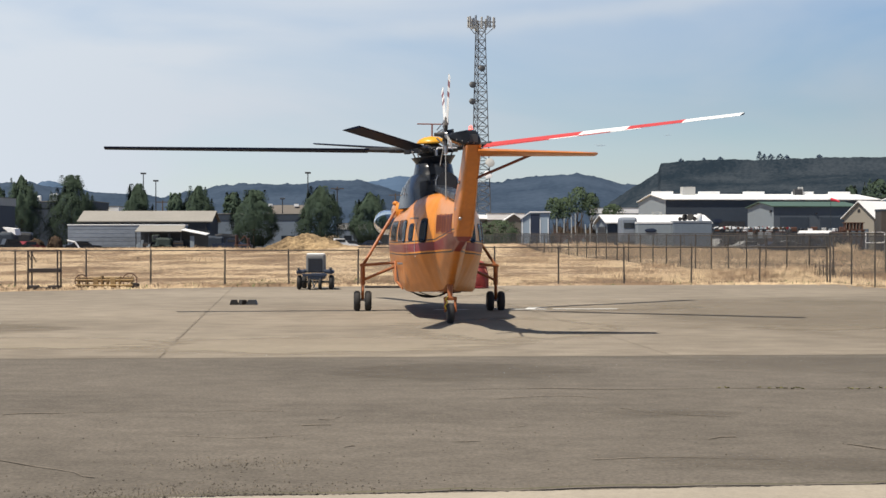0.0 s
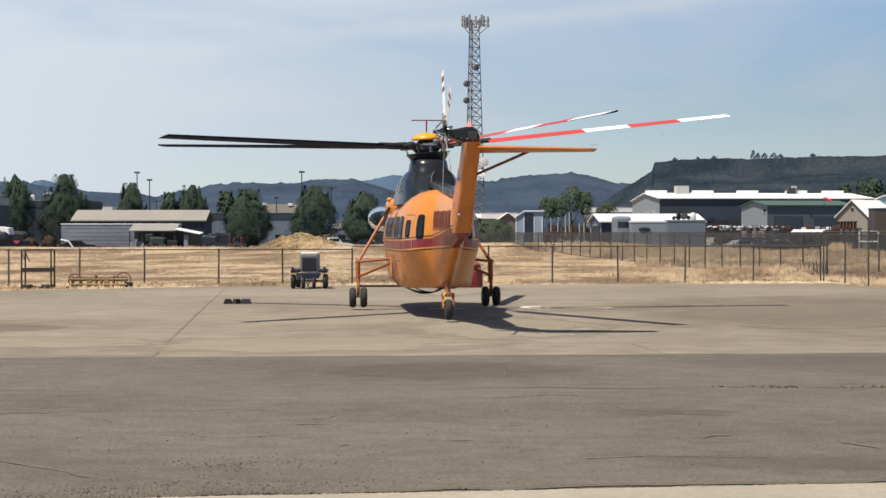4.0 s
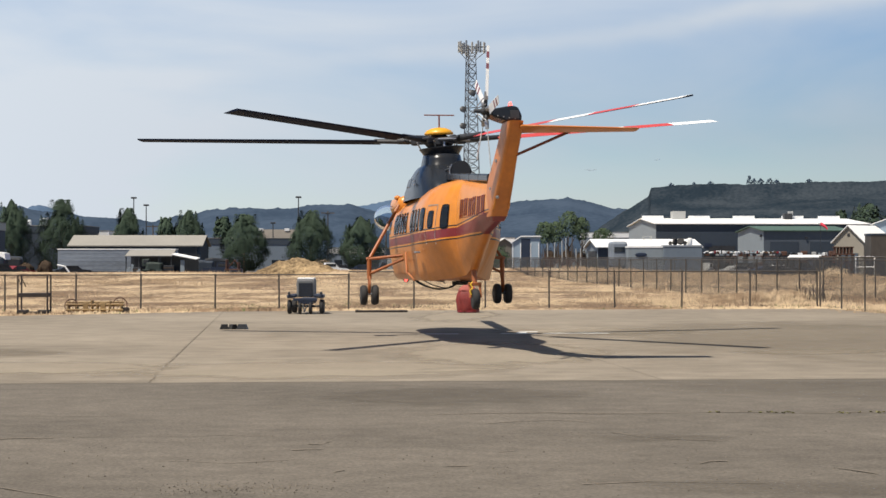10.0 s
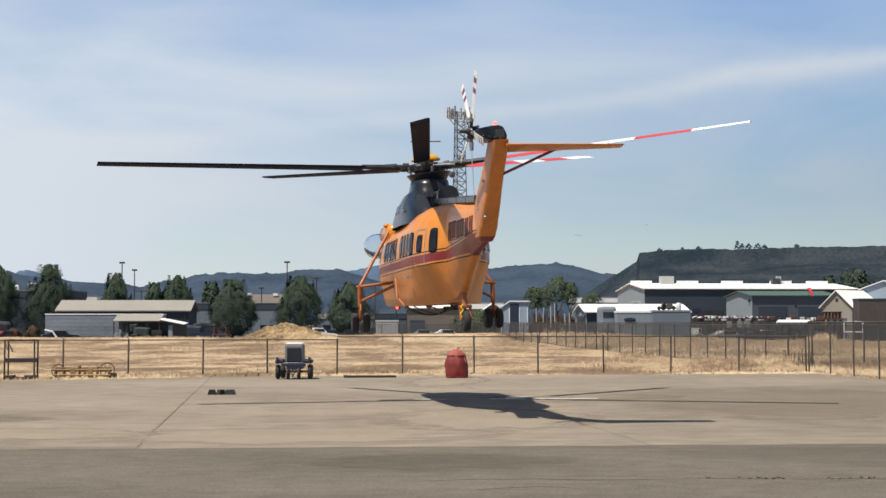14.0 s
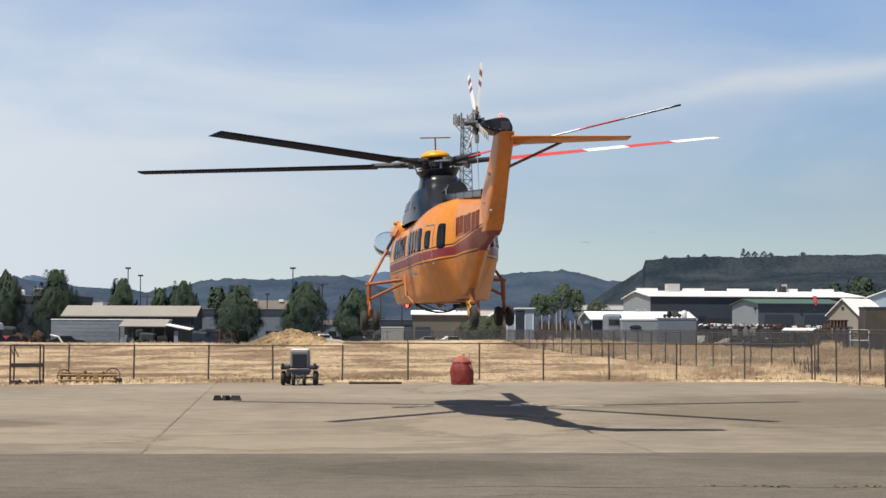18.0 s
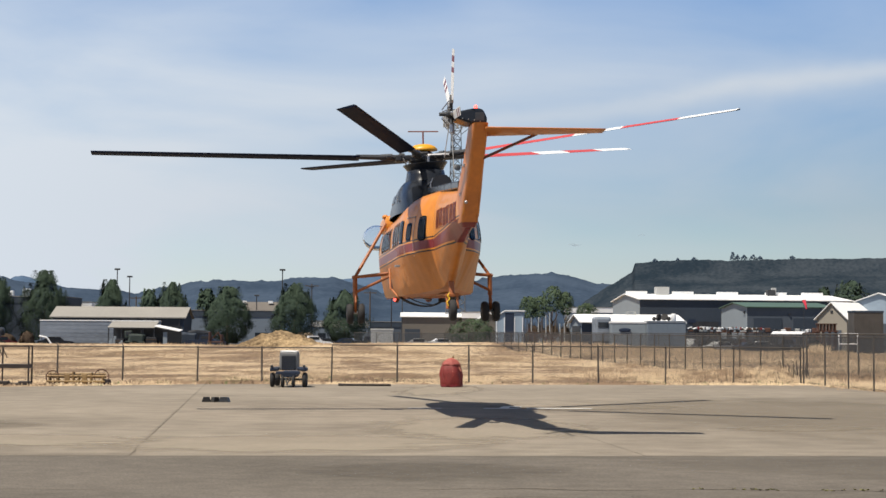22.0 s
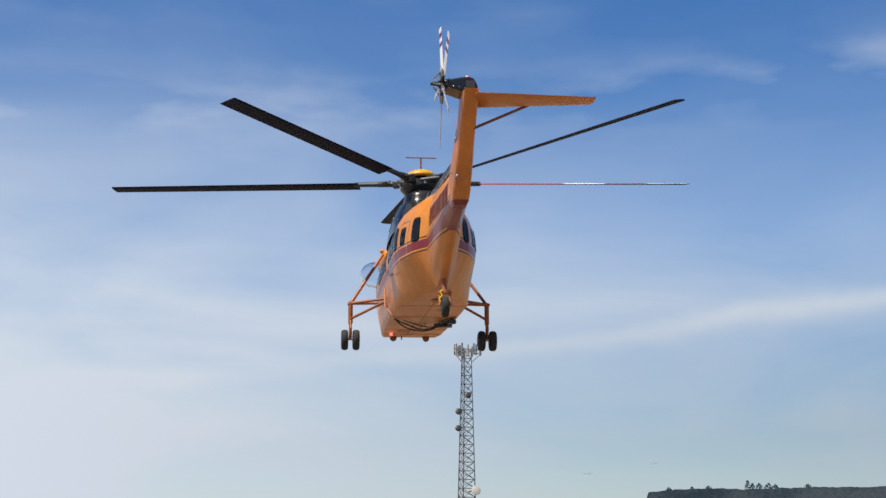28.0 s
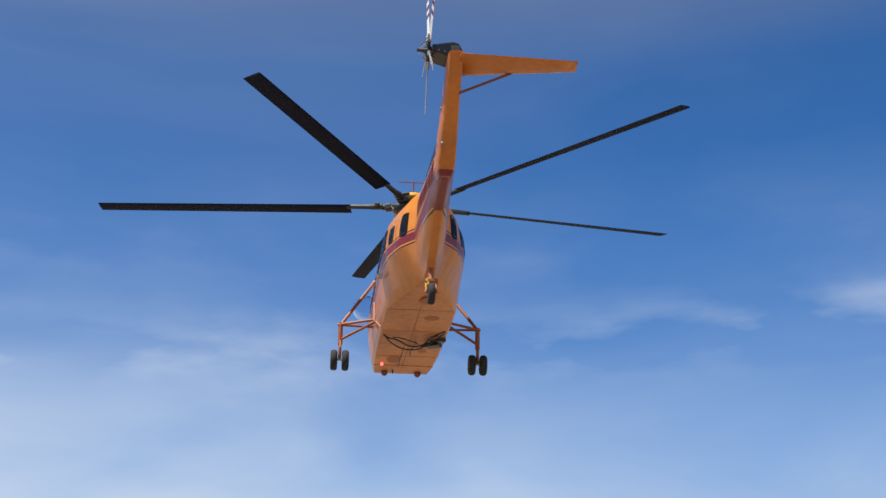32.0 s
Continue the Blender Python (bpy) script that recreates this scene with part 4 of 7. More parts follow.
        lathe(bm, [(r * 0.55, -0.1), (r * 0.9, -0.12), (r, -0.05), (r, 0.05), (r * 0.9, 0.12), (r * 0.55, 0.1)], pose(0, 0, r, 90 if k % 3 else 60, 0, 0), 14)
        part("tread", bm, RUBBER, ob)
    # racks of stored material behind the yard fence
    for px, d, n in ((1282, 188, 4), (1318, 190, 3), (1352, 188, 3), (1384, 192, 3), (1412, 190, 2), (1445, 188, 4), (1478, 190, 3)):
        ob = thing("storage_rack", at(px, d), d, 0, rnd.uniform(-8, 8), "loaded steel storage rack in the yard", "rack", "storage racks")
        for dx in (-1.3, 0, 1.3):
            part("upright", box(B(), dx, 0, 1.5, 0.1, 1.0, 3.0), DARK, ob)
        for z in (1.1, 2.55):
            part("shelf", box(B(), 0, 0, z, 2.8, 1.1, 0.1), RUST if n == 3 else DARK, ob)
        for k in range(n):
            w, hh = rnd.uniform(0.35, 0.8), rnd.uniform(0.25, 0.6)
            part("load", box(B(), -1.2 + 2.4 * (k + 0.5) / n, rnd.uniform(-0.2, 0.2), 2.6 + hh / 2, w, 0.8, hh, 0.06), (WHITE, GREY, RUST, WALL_WHITE, BLACK)[(k * 2 + px) % 5], ob)
            part("load", box(B(), -1.2 + 2.4 * (k + 0.5) / n, 0, 1.15 + hh * 0.7, w * 1.2, 0.8, hh * 1.4, 0.06), (BLACK, WALL_DARK, RUST, GREY)[(k + px) % 4], ob)
    ob = thing("goods_shelf", at(1325, 185), 185, 0, 1, "long dark steel shelf crowded with stored goods", "shelf")
    for k in range(6):
        part("post", box(B(), -5.2 + k * 2.08, 0, 1.4, 0.1, 0.8, 2.8), DARK, ob)
    part("deck", box(B(), 0, 0, 2.83, 10.7, 0.9, 0.07), DARK, ob)
    part("deck", box(B(), 0, 0, 1.6, 10.7, 0.9, 0.07), DARK, ob)
    looks = ((WHITE, "white"), (GREY, "grey"), (RUST, "rusty"), (WHITE, "white"), (BLACK, "black"), (WALL_WHITE, "pale grey"), (RED, "dark red"), (WHITE, "white"), (BRUSH, "brown"))
    for k in range(84):
        mt, word = looks[rnd.randrange(len(looks))]
        w, hh, x = rnd.uniform(0.1, 0.34), rnd.uniform(0.1, 0.38), -5.2 + 10.4 * (k + rnd.random()) / 84
        kind = rnd.choice(("crate", "drum", "bundle"))
        g = thing("stored_" + kind, at(1325, 185) + x, 185 + x * 0.0175 + rnd.uniform(-0.2, 0.2), 2.866, rnd.uniform(-30, 30), word + " " + kind + " stored on the long yard shelf", kind, "stored goods")
        if kind == "crate":
            bm = box(B(), 0, 0, hh / 2, w, 0.4, hh, 0.03)
        elif kind == "drum":
            bm = lathe(B(), [(w * 0.4, 0.0), (w * 0.5, 0.04), (w * 0.5, hh * 0.9), (w * 0.4, hh), (0.03, hh)], Matrix.Identity(4), 12)
        else:
            bm = B()
            for j in range(5):
                rod(bm, (-w, -0.1 + 0.05 * j, 0.05 + 0.05 * (j % 2)), (w, -0.1 + 0.05 * j, 0.05 + 0.05 * (j % 2) + rnd.uniform(0, 0.2)), 0.045, n=6)
        part("body", bm, mt, g)
    for k in range(3):
        ob = thing("white_pipe", at(1440 + k * 3, 176), 176, 0, 0, "long white pipe on trestles", "pipe", "white pipes")
        part("pipe", rod(B(), (-1.9, k * 0.4, 2.35 + 0.12 * k), (1.9, k * 0.4, 2.35 + 0.12 * k), 0.11), WHITE, ob)
        part("trestle", box(box(B(), -1.4, k * 0.4, 1.1, 0.1, 0.5, 2.3), 1.4, k * 0.4, 1.1, 0.1, 0.5, 2.3), DARK, ob)
    ob = thing("timber_stand", at(1510, 178), 178, 0, 0, "brown slatted timber stand on legs", "stand")
    for k in range(6):
        part("slat", box(B(), -1.0 + k * 0.4, 0, 3.2, 0.16, 0.8, 0.8, 0.02), RUST, ob)
    part("top", box(B(), 0, 0, 3.62, 2.4, 0.9, 0.1), RUST, ob)
    part("deck", box(B(), 0, 0, 2.75, 2.6, 1.0, 0.14), RUST, ob)
    for dx in (-1.1, -0.4, 0.4, 1.1):
        part("leg", box(B(), dx, 0, 1.35, 0.12, 0.8, 2.7), RUST, ob)
    # parked vehicles
    paints = {"white": WHITE, "dark": BLUE, "red": RED, "grey": GREY, "black": BLACK, "brown": RUST}
    for px, d, col, truck, rz in ((1262, 176, "grey", 1, 70), (1300, 190, "dark", 1, -8), (1326, 174, "grey", 0, 15), (1352, 190, "dark", 1, 2), (1398, 190, "white", 0, -4), (1436, 186, "black", 1, 6), (1462, 186, "dark", 1, 0),
                                  (1378, 172, "dark", 0, 10), (1400, 172, "black", 0, -12), (1300, 186, "black", 1, 20), (18, 168, "black", 1, 30), (48, 174, "red", 0, 60), (146, 178, "black", 0, 25), (622, 196, "black", 0, 5), (664, 198, "dark", 0, -6),
                                  (700, 196, "black", 1, 3), (412, 190, "dark", 1, 0), (600, 188, "white", 1, 8), (1486, 176, "black", 1, -5), (790, 200, "grey", 0, 0), (830, 204, "white", 0, 12)):
        car(at(px, d), d, rz, paints[col], col, truck)
    # mound of straw-coloured spoil
    verts, faces, n, m = [], [], 64, 40
    for j in range(m + 1):
        for i in range(n + 1):
            x, y = -8.2 + 16.4 * i / n, -5 + 10 * j / m
            r = math.hypot(x / 6.1, y / 4.4)
            z = 2.15 * max(0.0, 1 - r ** 1.2) * (1 + 0.12 * noise.noise((x * 0.5, y * 0.5, 2)))
            z += 0.25 * math.exp(-((x + 2.4) / 1.6) ** 2 - (y / 2) ** 2) + 0.26 * noise.fractal((x * 1.1, y * 1.1, 5), 0.8, 2.0, 5) * (r < 1)
            verts.append((x, y, z if r < 1 else -0.8 * min(1.0, (r - 1) * 2)))
    faces = [(j * (n + 1) + i, j * (n + 1) + i + 1, (j + 1) * (n + 1) + i + 1, (j + 1) * (n + 1) + i) for j in range(m) for i in range(n)]
    mound = sheet("mound", verts, faces, DIRT)
    mound.location = (at(548, 150), 150, 0.15)
    tagged(mound, "straw-coloured mound of spoil in the field", "mound")
    # windsock on a thin pole
    w = thing("windsock", at(1470, 180), 180, 0, 0, "red windsock on a thin pole", "windsock")
    part("pole", rod(B(), (0, 0, 0), (0, 0, 6.6), 0.035, 0.025), DARK, w)
    part("hoop", rod(B(), (-0.28, -0.05, 6.5), (0.28, -0.05, 6.5), 0.03), DARK, w)
    global sock
    sock = part("sock", rod(rod(B(), (0, 0, 0), (0.65, 0, 0), 0.22, 0.14, 12), (0.64, 0, 0), (1.05, 0, -0.1), 0.14, 0.08, 12), SOCK, w)
    sock.matrix_local = pose(0, -0.05, 6.45, 0, 10, -15)
    # red farm machines and stacked poles
    for px, d, mt in ((1002, 186, IMPLEMENT), (1018, 190, RUST), (985, 192, RUST), (1030, 188, IMPLEMENT), (430, 186, RUST), (1512, 172, RUST)):
        ob = thing("farm_implement", at(px, d), d, 0, random.uniform(-20, 20), "rusty farm implement standing in the yard", "implement", "farm implements")
        part("frame", box(box(box(B(), 0, 0, 0.9, 2.0, 1.0, 0.15, 0.02), -0.8, 0, 1.3, 0.14, 0.9, 1.7, 0.02), 0.7, 0, 1.1, 0.14, 0.9, 1.4, 0.02), mt, ob)
        part("hitch", rod(rod(B(), (-0.9, 0, 0.9), (0.3, -0.2, 2.1), 0.06), (0.3, -0.2, 2.1), (0.9, 0, 0.9), 0.06), mt, ob)
        for dx in (-0.9, 0.9):
            part("wheel", rod(B(), (dx - 0.1, -0.4, 0.42), (dx + 0.1, -0.4, 0.42), 0.42, n=14), RUBBER, ob)
    for k in range(9):
        px = 978 + k * 8.5 + random.uniform(-2, 2)
        ob = thing("stored_pole", at(px, 200), 200, 0, 0, "bare upright pole in the yard", "pole", "stored poles")
        part("shaft", rod(B(), (0, 0, 0), (random.uniform(-0.15, 0.15), 0, random.uniform(3.4, 5.2)), 0.09, 0.06), GREY if k % 3 else BARK, ob)
    # white pipe gate
    g = thing("pipe_barrier", at(1549, 150), 150, 0, 0, "white rectangular pipe barrier on legs by the yard", "barrier")
    for dx in (-0.95, 0.95):
        part("upright", rod(B(), (dx, 0, 1.4), (dx, 0, 2.45), 0.06), WHITE, g)
        part("leg", rod(B(), (dx, 0, 0), (dx, 0, 1.4), 0.05), GREY, g)
    for z in (1.42, 2.43):
        part("rail", rod(B(), (-0.95, 0, z), (0.95, 0, z), 0.06), WHITE, g)


def car(x, y, rz, paint_, col, truck):
    """A parked car or pickup with cabin glass, lamps and wheels."""
    kind = "pickup" if truck else "car"
    ob = thing("parked_" + kind, x, y, 0, rz, {"white": "white", "dark": "dark blue", "red": "dark red", "grey": "grey", "black": "black", "brown": "brown"}[col] + " " + kind + " parked in the yard", kind, "parked vehicles")
    prof = [(-2.5, 0.45), (2.4, 0.45), (2.45, 0.85), (2.1, 1.02), (1.15, 1.10), (0.6, 1.72), (-0.6, 1.76), (-0.85, 1.12), (-2.45, 1.10), (-2.5, 0.8)] if truck else \
           [(-2.2, 0.40), (2.15, 0.40), (2.2, 0.75), (1.9, 0.90), (1.0, 0.98), (0.4, 1.42), (-0.9, 1.44), (-1.6, 1.02), (-2.15, 0.98), (-2.2, 0.7)]
    part("body", prism(B(), prof, -0.9, 0.9), paint_, ob)
    zc, w0, w1 = (1.43, -0.5, 0.75) if truck else (1.2, -1.0, 0.55)
    for s in (-1, 1):
        part("side_glass", box(B(), (w0 + w1) / 2, s * 0.905, zc, w1 - w0, 0.03, 0.36), GLASS, ob)
        for dx in (-1.5, 1.45):
            part("wheel", rod(B(), (dx, s * 0.72, 0.36), (dx, s * 0.93, 0.36), 0.36, n=14), RUBBER, ob)
    part("windscreen", box(B(), w1 + 0.12, 0, zc, 0.04, 1.5, 0.5, ry=-42), GLASS, ob)


def tufts(name, label, count, area, material, hmin, hmax, seed, width=0.03, blades=4, spread=0.15, from_edge=False):
    """Tufts of grass blades strewn over an area given as (x0, x1, y0, y1), y from the apron's edge if so asked."""
    rnd = random.Random(seed)
    verts, faces = [], []
    x0, x1, y0, y1 = area
    while len(faces) < count * blades:
        x, y = rnd.uniform(x0, x1), y0 + (y1 - y0) * rnd.random() ** 1.3
        edge = apron_edge(x)
        y += edge if from_edge else 0.0
        if y < edge:
            continue
        dens = noise.noise((x * 0.10, y * 0.16, 7.0)) + 0.25 + max(0, 1 - (y - edge) / 2.5) * 0.4
        if rnd.random() > dens + 0.3:
            continue
        hgt = rnd.uniform(hmin, hmax) * (0.6 + max(0, dens))
        for _ in range(blades):
            a = rnd.uniform(0, 6.28)
            dx, dy = math.cos(a) * width, math.sin(a) * width
            lx, ly = rnd.uniform(-0.4, 0.4) * hgt, rnd.uniform(-0.3, 0.3) * hgt
            px, py = x + rnd.gauss(0, spread), y + rnd.gauss(0, spread)
            z = land(px, py)
            i = len(verts)
            h = hgt * rnd.uniform(0.6, 1.0)
            verts += [(px - dx, py - dy, z - 0.02), (px + dx, py + dy, z - 0.02), (px + lx, py + ly, z + h)]
            # all blades turn the same side to the apron
            faces.append((i, i + 1, i + 2) if dx > 0 else (i, i + 2, i + 1))
    ob = sheet(name, verts, faces, material)
    # fine blades take the light of the turf they stand in
    ob.data.normals_split_custom_set_from_vertices([Vector((rnd.uniform(-0.3, 0.3), -0.25 + rnd.uniform(-0.3, 0.3), 1)).normalized() for _ in verts])
    return tagged(ob, label, "grass", kind="stuff")


def apron_edge(x):
    """Where the grass begins behind the apron."""
    if x > 18.1:
        return max(30.0, 68.3 - (x - 18.1) * 10)
    return 66.6 + 0.115 * x if x > -9.5 else (64.9 + (x + 9.5) * 0.60 if x > -18 else 59.6 + (x + 18) * 0.14)


def crack(pts, width, material, z, name="crack", label="dark crack in the asphalt"):
    """A thin ragged strip along a line."""
    rnd = random.Random(int(pts[0][0] * 100) + 7)
    line = []
    for (ax, ay), (bx, by) in zip(pts, pts[1:]):
        n = max(2, int(math.hypot(bx - ax, by - ay) / 0.35))
        line += [(ax + (bx - ax) * k / n + rnd.uniform(-0.05, 0.05), ay + (by - ay) * k / n + rnd.uniform(-0.07, 0.07)) for k in range(n)]
    line.append(pts[-1])
    verts, faces = [], []
    for k, (x, y) in enumerate(line):
        w = width * rnd.uniform(0.4, 1.3)
        verts += [(x, y - w, z), (x, y + w, z)]
        if k:
            faces.append((2 * k - 2, 2 * k, 2 * k + 1, 2 * k - 1))
    return tagged(sheet(name, verts, faces, material), label, "crack", kind="structure")


build_town()
build_yards()
lattice_tower(at(849, 262), 262, 39.2)
for px, d, h in ((254, 250, 12.3), (276, 262, 11.5), (545, 240, 12.0), (597, 270, 10.3), (500, 280, 8.8), (738, 270, 11.0), (757, 262, 11.8)):
    lamp_post(at(px, d), d, h)
for px, d, h in ((597, 290, 11.4), (700, 300, 10.4), (288, 300, 9.0)):
    ob = thing("utility_pole", at(px, d), d, 0, 0, "dark wooden utility pole with a crossarm", "pole", "utility poles")
    part("shaft", rod(B(), (0, 0, 0), (0, 0, h), 0.16, 0.11), BARK, ob)
    part("crossarm", box(B(), 0, 0, h - 0.35, 2.6, 0.14, 0.16), BARK, ob)
for k, (px, d, top, w, low) in enumerate(((38, 222, 311, 74, 0.02), (127, 226, 311, 90, 0.02), (243, 228, 326, 62, 0.05), (350, 232, 330, 68, 0.05), (449, 218, 337, 88, 0.06), (566, 216, 330, 82, 0.10), (655, 222, 341, 74, 0.08))):
    tree(k + 1, at(px, d), d, (414 - top) * S * d + 2.3, 1.09 * w * S * d, "dense dark green street tree", low=low, count=42000, size=0.085)
for k, (px, d, top, w) in enumerate(((310, 270, 343, 32), (412, 280, 342, 36), (1556, 280, 318, 66), (1506, 300, 330, 26), (-4, 250, 330, 30))):
    tree(k + 31, at(px, d), d, (414 - top) * S * d + 2.3, w * S * d, "green tree behind the buildings", cone=0.6, count=2600, size=0.32, group="trees behind buildings")
for k, (px, d, top, w) in enumerate(((982, 215, 351, 36), (1022, 220, 332, 40), (1046, 225, 342, 30), (1000, 228, 350, 34), (1084, 232, 362, 40))):
    tree(k + 51, at(px, d), d, (414 - top) * S * d + 2.3, w * S * d, "thin pale green tree with bare stems", LEAF_PALE, low=0.6, cone=0.5, count=2600, size=0.11, group="thin trees")
for k, (px, d, top, w, mt, lb) in enumerate(((882, 200, 391, 96, LEAF_PALE, "low green bush by the yard"), (98, 176, 420, 26, BRUSH, "dry dark brown brush pile"), (62, 178, 424, 34, BRUSH, "dark brush pile in the yard"), (160, 200, 412, 50, WEED, "low green bush by the yard"))):
    tree(k + 71, at(px, d), d, (414 - top) * S * d + 2.3, w * S * d, lb, mt, low=0.0, cone=0.6, count=6000, size=0.1, group="bushes")

stick = random.Random(44)
ob = thing("dead_brush", 19.9, 79.6, 0, 0, "dark dead stalks standing at the fence corner", "brush")
for k in range(26):
    x, h = stick.uniform(-0.75, 0.95), stick.uniform(0.45, 0.95)
    part("stalk", rod(B(), (x, stick.uniform(-0.2, 0.2), 0), (x + stick.uniform(-0.12, 0.12), stick.uniform(-0.2, 0.2), h), stick.uniform(0.018, 0.045), 0.012, 6), BRUSH, ob)
tufts("straw_clump", "bleached straw shrub behind the yard fence", 60, (at(1478, 150), at(1506, 150), 148, 151), STRAW, 0.5, 1.2, 12, 0.05, 14, 0.25)
for k, (px, w, top) in enumerate(((962, 26, 402), (990, 30, 398), (1020, 32, 396), (1046, 24, 400))):
    ob = thing("thicket", at(px, 226), 226, 0, 0, "grey-brown thicket of bare stems behind the yard", "bush", "bare thickets")
    h = (414 - top) * S * 226 + 2.3
    for j in range(26):
        x, y = stick.uniform(-0.5, 0.5) * w * S * 226, stick.uniform(-1.2, 1.2)
        part("stem", rod(B(), (x, y, 0), (x + stick.uniform(-0.3, 0.3), y, h * stick.uniform(0.65, 1.15)), stick.uniform(0.04, 0.10), 0.02, 5), BRUSH if j % 4 else GALV, ob)
    v, f = leaf_cloud(k + 81, h * 0.9, w * S * 226, low=0.0, cone=0.5, count=1500, size=0.13)
    sheet("twigs", v, f, BRUSH, ob)
for k, (px, w, h) in enumerate(((972, 1.6, 2.4), (990, 1.2, 2.9), (1008, 1.9, 2.2), (1026, 1.3, 2.5))):
    ob = thing("rusty_implement", at(px, 196), 196, 0, stick.uniform(-20, 20), "rust-red farm implement standing in the yard", "implement", "rusty implements")
    part("frame", box(box(box(B(), -w / 2, 0, h / 2, 0.13, 0.13, h), w / 2, 0, h * 0.42, 0.13, 0.13, h * 0.84), 0, 0, h * 0.62, w, 0.14, 0.18), RUST, ob)
    part("hopper", prism(B(), [(-w * 0.32, h * 0.42), (w * 0.3, h * 0.42), (w * 0.42, h * 0.82), (-w * 0.45, h * 0.86)], -0.4, 0.4), RUST if k % 2 else DARK, ob)
    for j in range(3):
        part("tine", rod(B(), (-w * 0.35 + j * w * 0.35, -0.3, h * 0.6), (-w * 0.4 + j * w * 0.35, -0.7, 0.0), 0.05, 0.03, 6), RUST, ob)
    part("wheel", rod(B(), (w * 0.2, -0.62, 0.45), (w * 0.2, -0.48, 0.45), 0.45, n=14), DARK, ob)
for k, (px, dx, h) in enumerate(((1002, 0.9, 1.7), (1015, 1.2, 1.3), (1030, 0.7, 2.0), (958, 0.6, 1.6))):
    ob = thing("scrap_sheet", at(px, 194), 194, 0, stick.uniform(-15, 15), "pale scrap sheet leaning on a rail in the yard", "scrap", "scrap sheets")
    part("panel", box(B(), 0, 0, h * 0.5 + 0.35, dx, 0.06, h * 0.5, 0.01, ry=stick.uniform(-14, 14)), WALL_WHITE, ob)
    part("rail", box(box(B(), -dx * 0.4, 0.1, h * 0.4, 0.08, 0.08, h * 0.8), dx * 0.4, 0.1, h * 0.4, 0.08, 0.08, h * 0.8), DARK, ob)
tufts("far_grass", "high withered grass in front of the storage yard", 1300, (at(1040, 140), at(1620, 140), 122, 153), STRAW_BROWN, 0.25, 0.6, 14, 0.05, 12, 0.7)
tufts("far_straw", "high bleached straw in front of the storage yard", 700, (at(1090, 120), at(1620, 120), 100, 150), STRAW, 0.2, 0.5, 15, 0.05, 12, 0.7)
tufts("dry_grass", "dry straw-coloured grass along the fence", 6000, (-32, 36, 58, 84), STRAW, 0.025, 0.08, 3, 0.03, 9, 0.30)
tufts("tall_grass", "tall dry grass by the yard fence", 1100, (9, 30, 71.5, 92), STRAW, 0.16, 0.42, 8, 0.028, 12, 0.34)
tufts("bank_grass", "high bleached grass on the bank by the corner", 420, (13.5, 19, 77, 84), STRAW, 0.4, 0.75, 9, 0.03, 14, 0.30)
tufts("edge_grass", "ragged pale grass at the apron edge", 700, (-32, 36, 58, 67), STRAW, 0.06, 0.2, 10, 0.025, 9, 0.22)
tufts("field_grass", "clumps of bleached dry grass across the field", 12000, (-40, 44, 62, 150), STRAW, 0.03, 0.11, 21, 0.055, 6, 0.75)
tufts("brown_grass", "withered brown grass far back in the field", 2600, (-44, 44, 112, 162), STRAW_BROWN, 0.06, 0.2, 22, 0.045, 7, 0.8)
tufts("edge_weeds", "withered grey-brown weeds in patches along the fence", 340, (-34, 18, 1.2, 8), BRUSH, 0.05, 0.2, 40, 0.018, 9, 0.35, True)
tufts("weeds", "low dull green weeds along the fence", 260, (-30, 34, 58, 75), WEED, 0.06, 0.16, 5)

for pts, w in (([(-5.63, 19.09), (-5.23, 19.21), (-4.81, 19.27)], 0.03), ([(-4.82, 19.3), (-3.53, 19.44), (-2.07, 19.49)], 0.012), ([(-4.48, 15.17), (-4.01, 14.73), (-3.54, 14.39), (-3.29, 14.12)], 0.022),
               ([(-1.55, 18.55), (-1.34, 18.66), (-1.28, 18.89)], 0.03), ([(-1.67, 18.0), (-1.34, 18.06)], 0.025), ([(-1.08, 16.2), (-0.96, 16.24)], 0.03), ([(-1.38, 25.47), (-1.22, 24.36), (-0.82, 23.98), (-0.47, 24.35), (-0.14, 23.07)], 0.022),
               ([(-1.37, 25.68), (-0.8, 26.23), (-0.47, 27.4)], 0.02), ([(0.03, 22.12), (1.43, 22.33), (2.67, 22.16), (3.96, 22.33), (6.62, 22.26), (12, 22.5)], 0.028), ([(2.32, 19.84), (2.88, 19.1), (3.63, 18.86)], 0.03), ([(2.9, 19.22), (3.38, 19.46)], 0.02),
               ([(0.12, 16.54), (0.43, 16.63)], 0.02), ([(3.02, 16.84), (3.33, 16.98)], 0.03), ([(0.8, 17.83), (0.98, 17.94)], 0.02), ([(0.78, 20.87), (1.68, 21.29), (2.21, 21.0)], 0.018), ([(4.45, 16.38), (4.75, 15.95)], 0.04),
               ([(-7.5, 21.9), (-6.0, 22.0), (-4.4, 21.8)], 0.014), ([(1.5, 15.3), (2.6, 15.45), (3.4, 15.3)], 0.014), ([(-3.2, 17.0), (-2.3, 16.9), (-1.5, 17.2)], 0.012)):
    crack(pts, w, TAR, 0.021)
crack([(11.62, 55.53), (12.0, 51.33), (12.5, 47.35), (12.79, 43.02)], 0.05, TAR, 0.0265, label="tarred crack in the concrete")
crack([(-12.2, 36.4), (-11.11, 39.2), (-11.51, 42.45)], 0.04, TAR, 0.0265, label="tarred crack in the concrete")
crack([(-7.2, 46.5), (-6.56, 39.91), (-5.31, 28.19)], 0.045, TAR, 0.0265, label="weedy joint between concrete slabs")
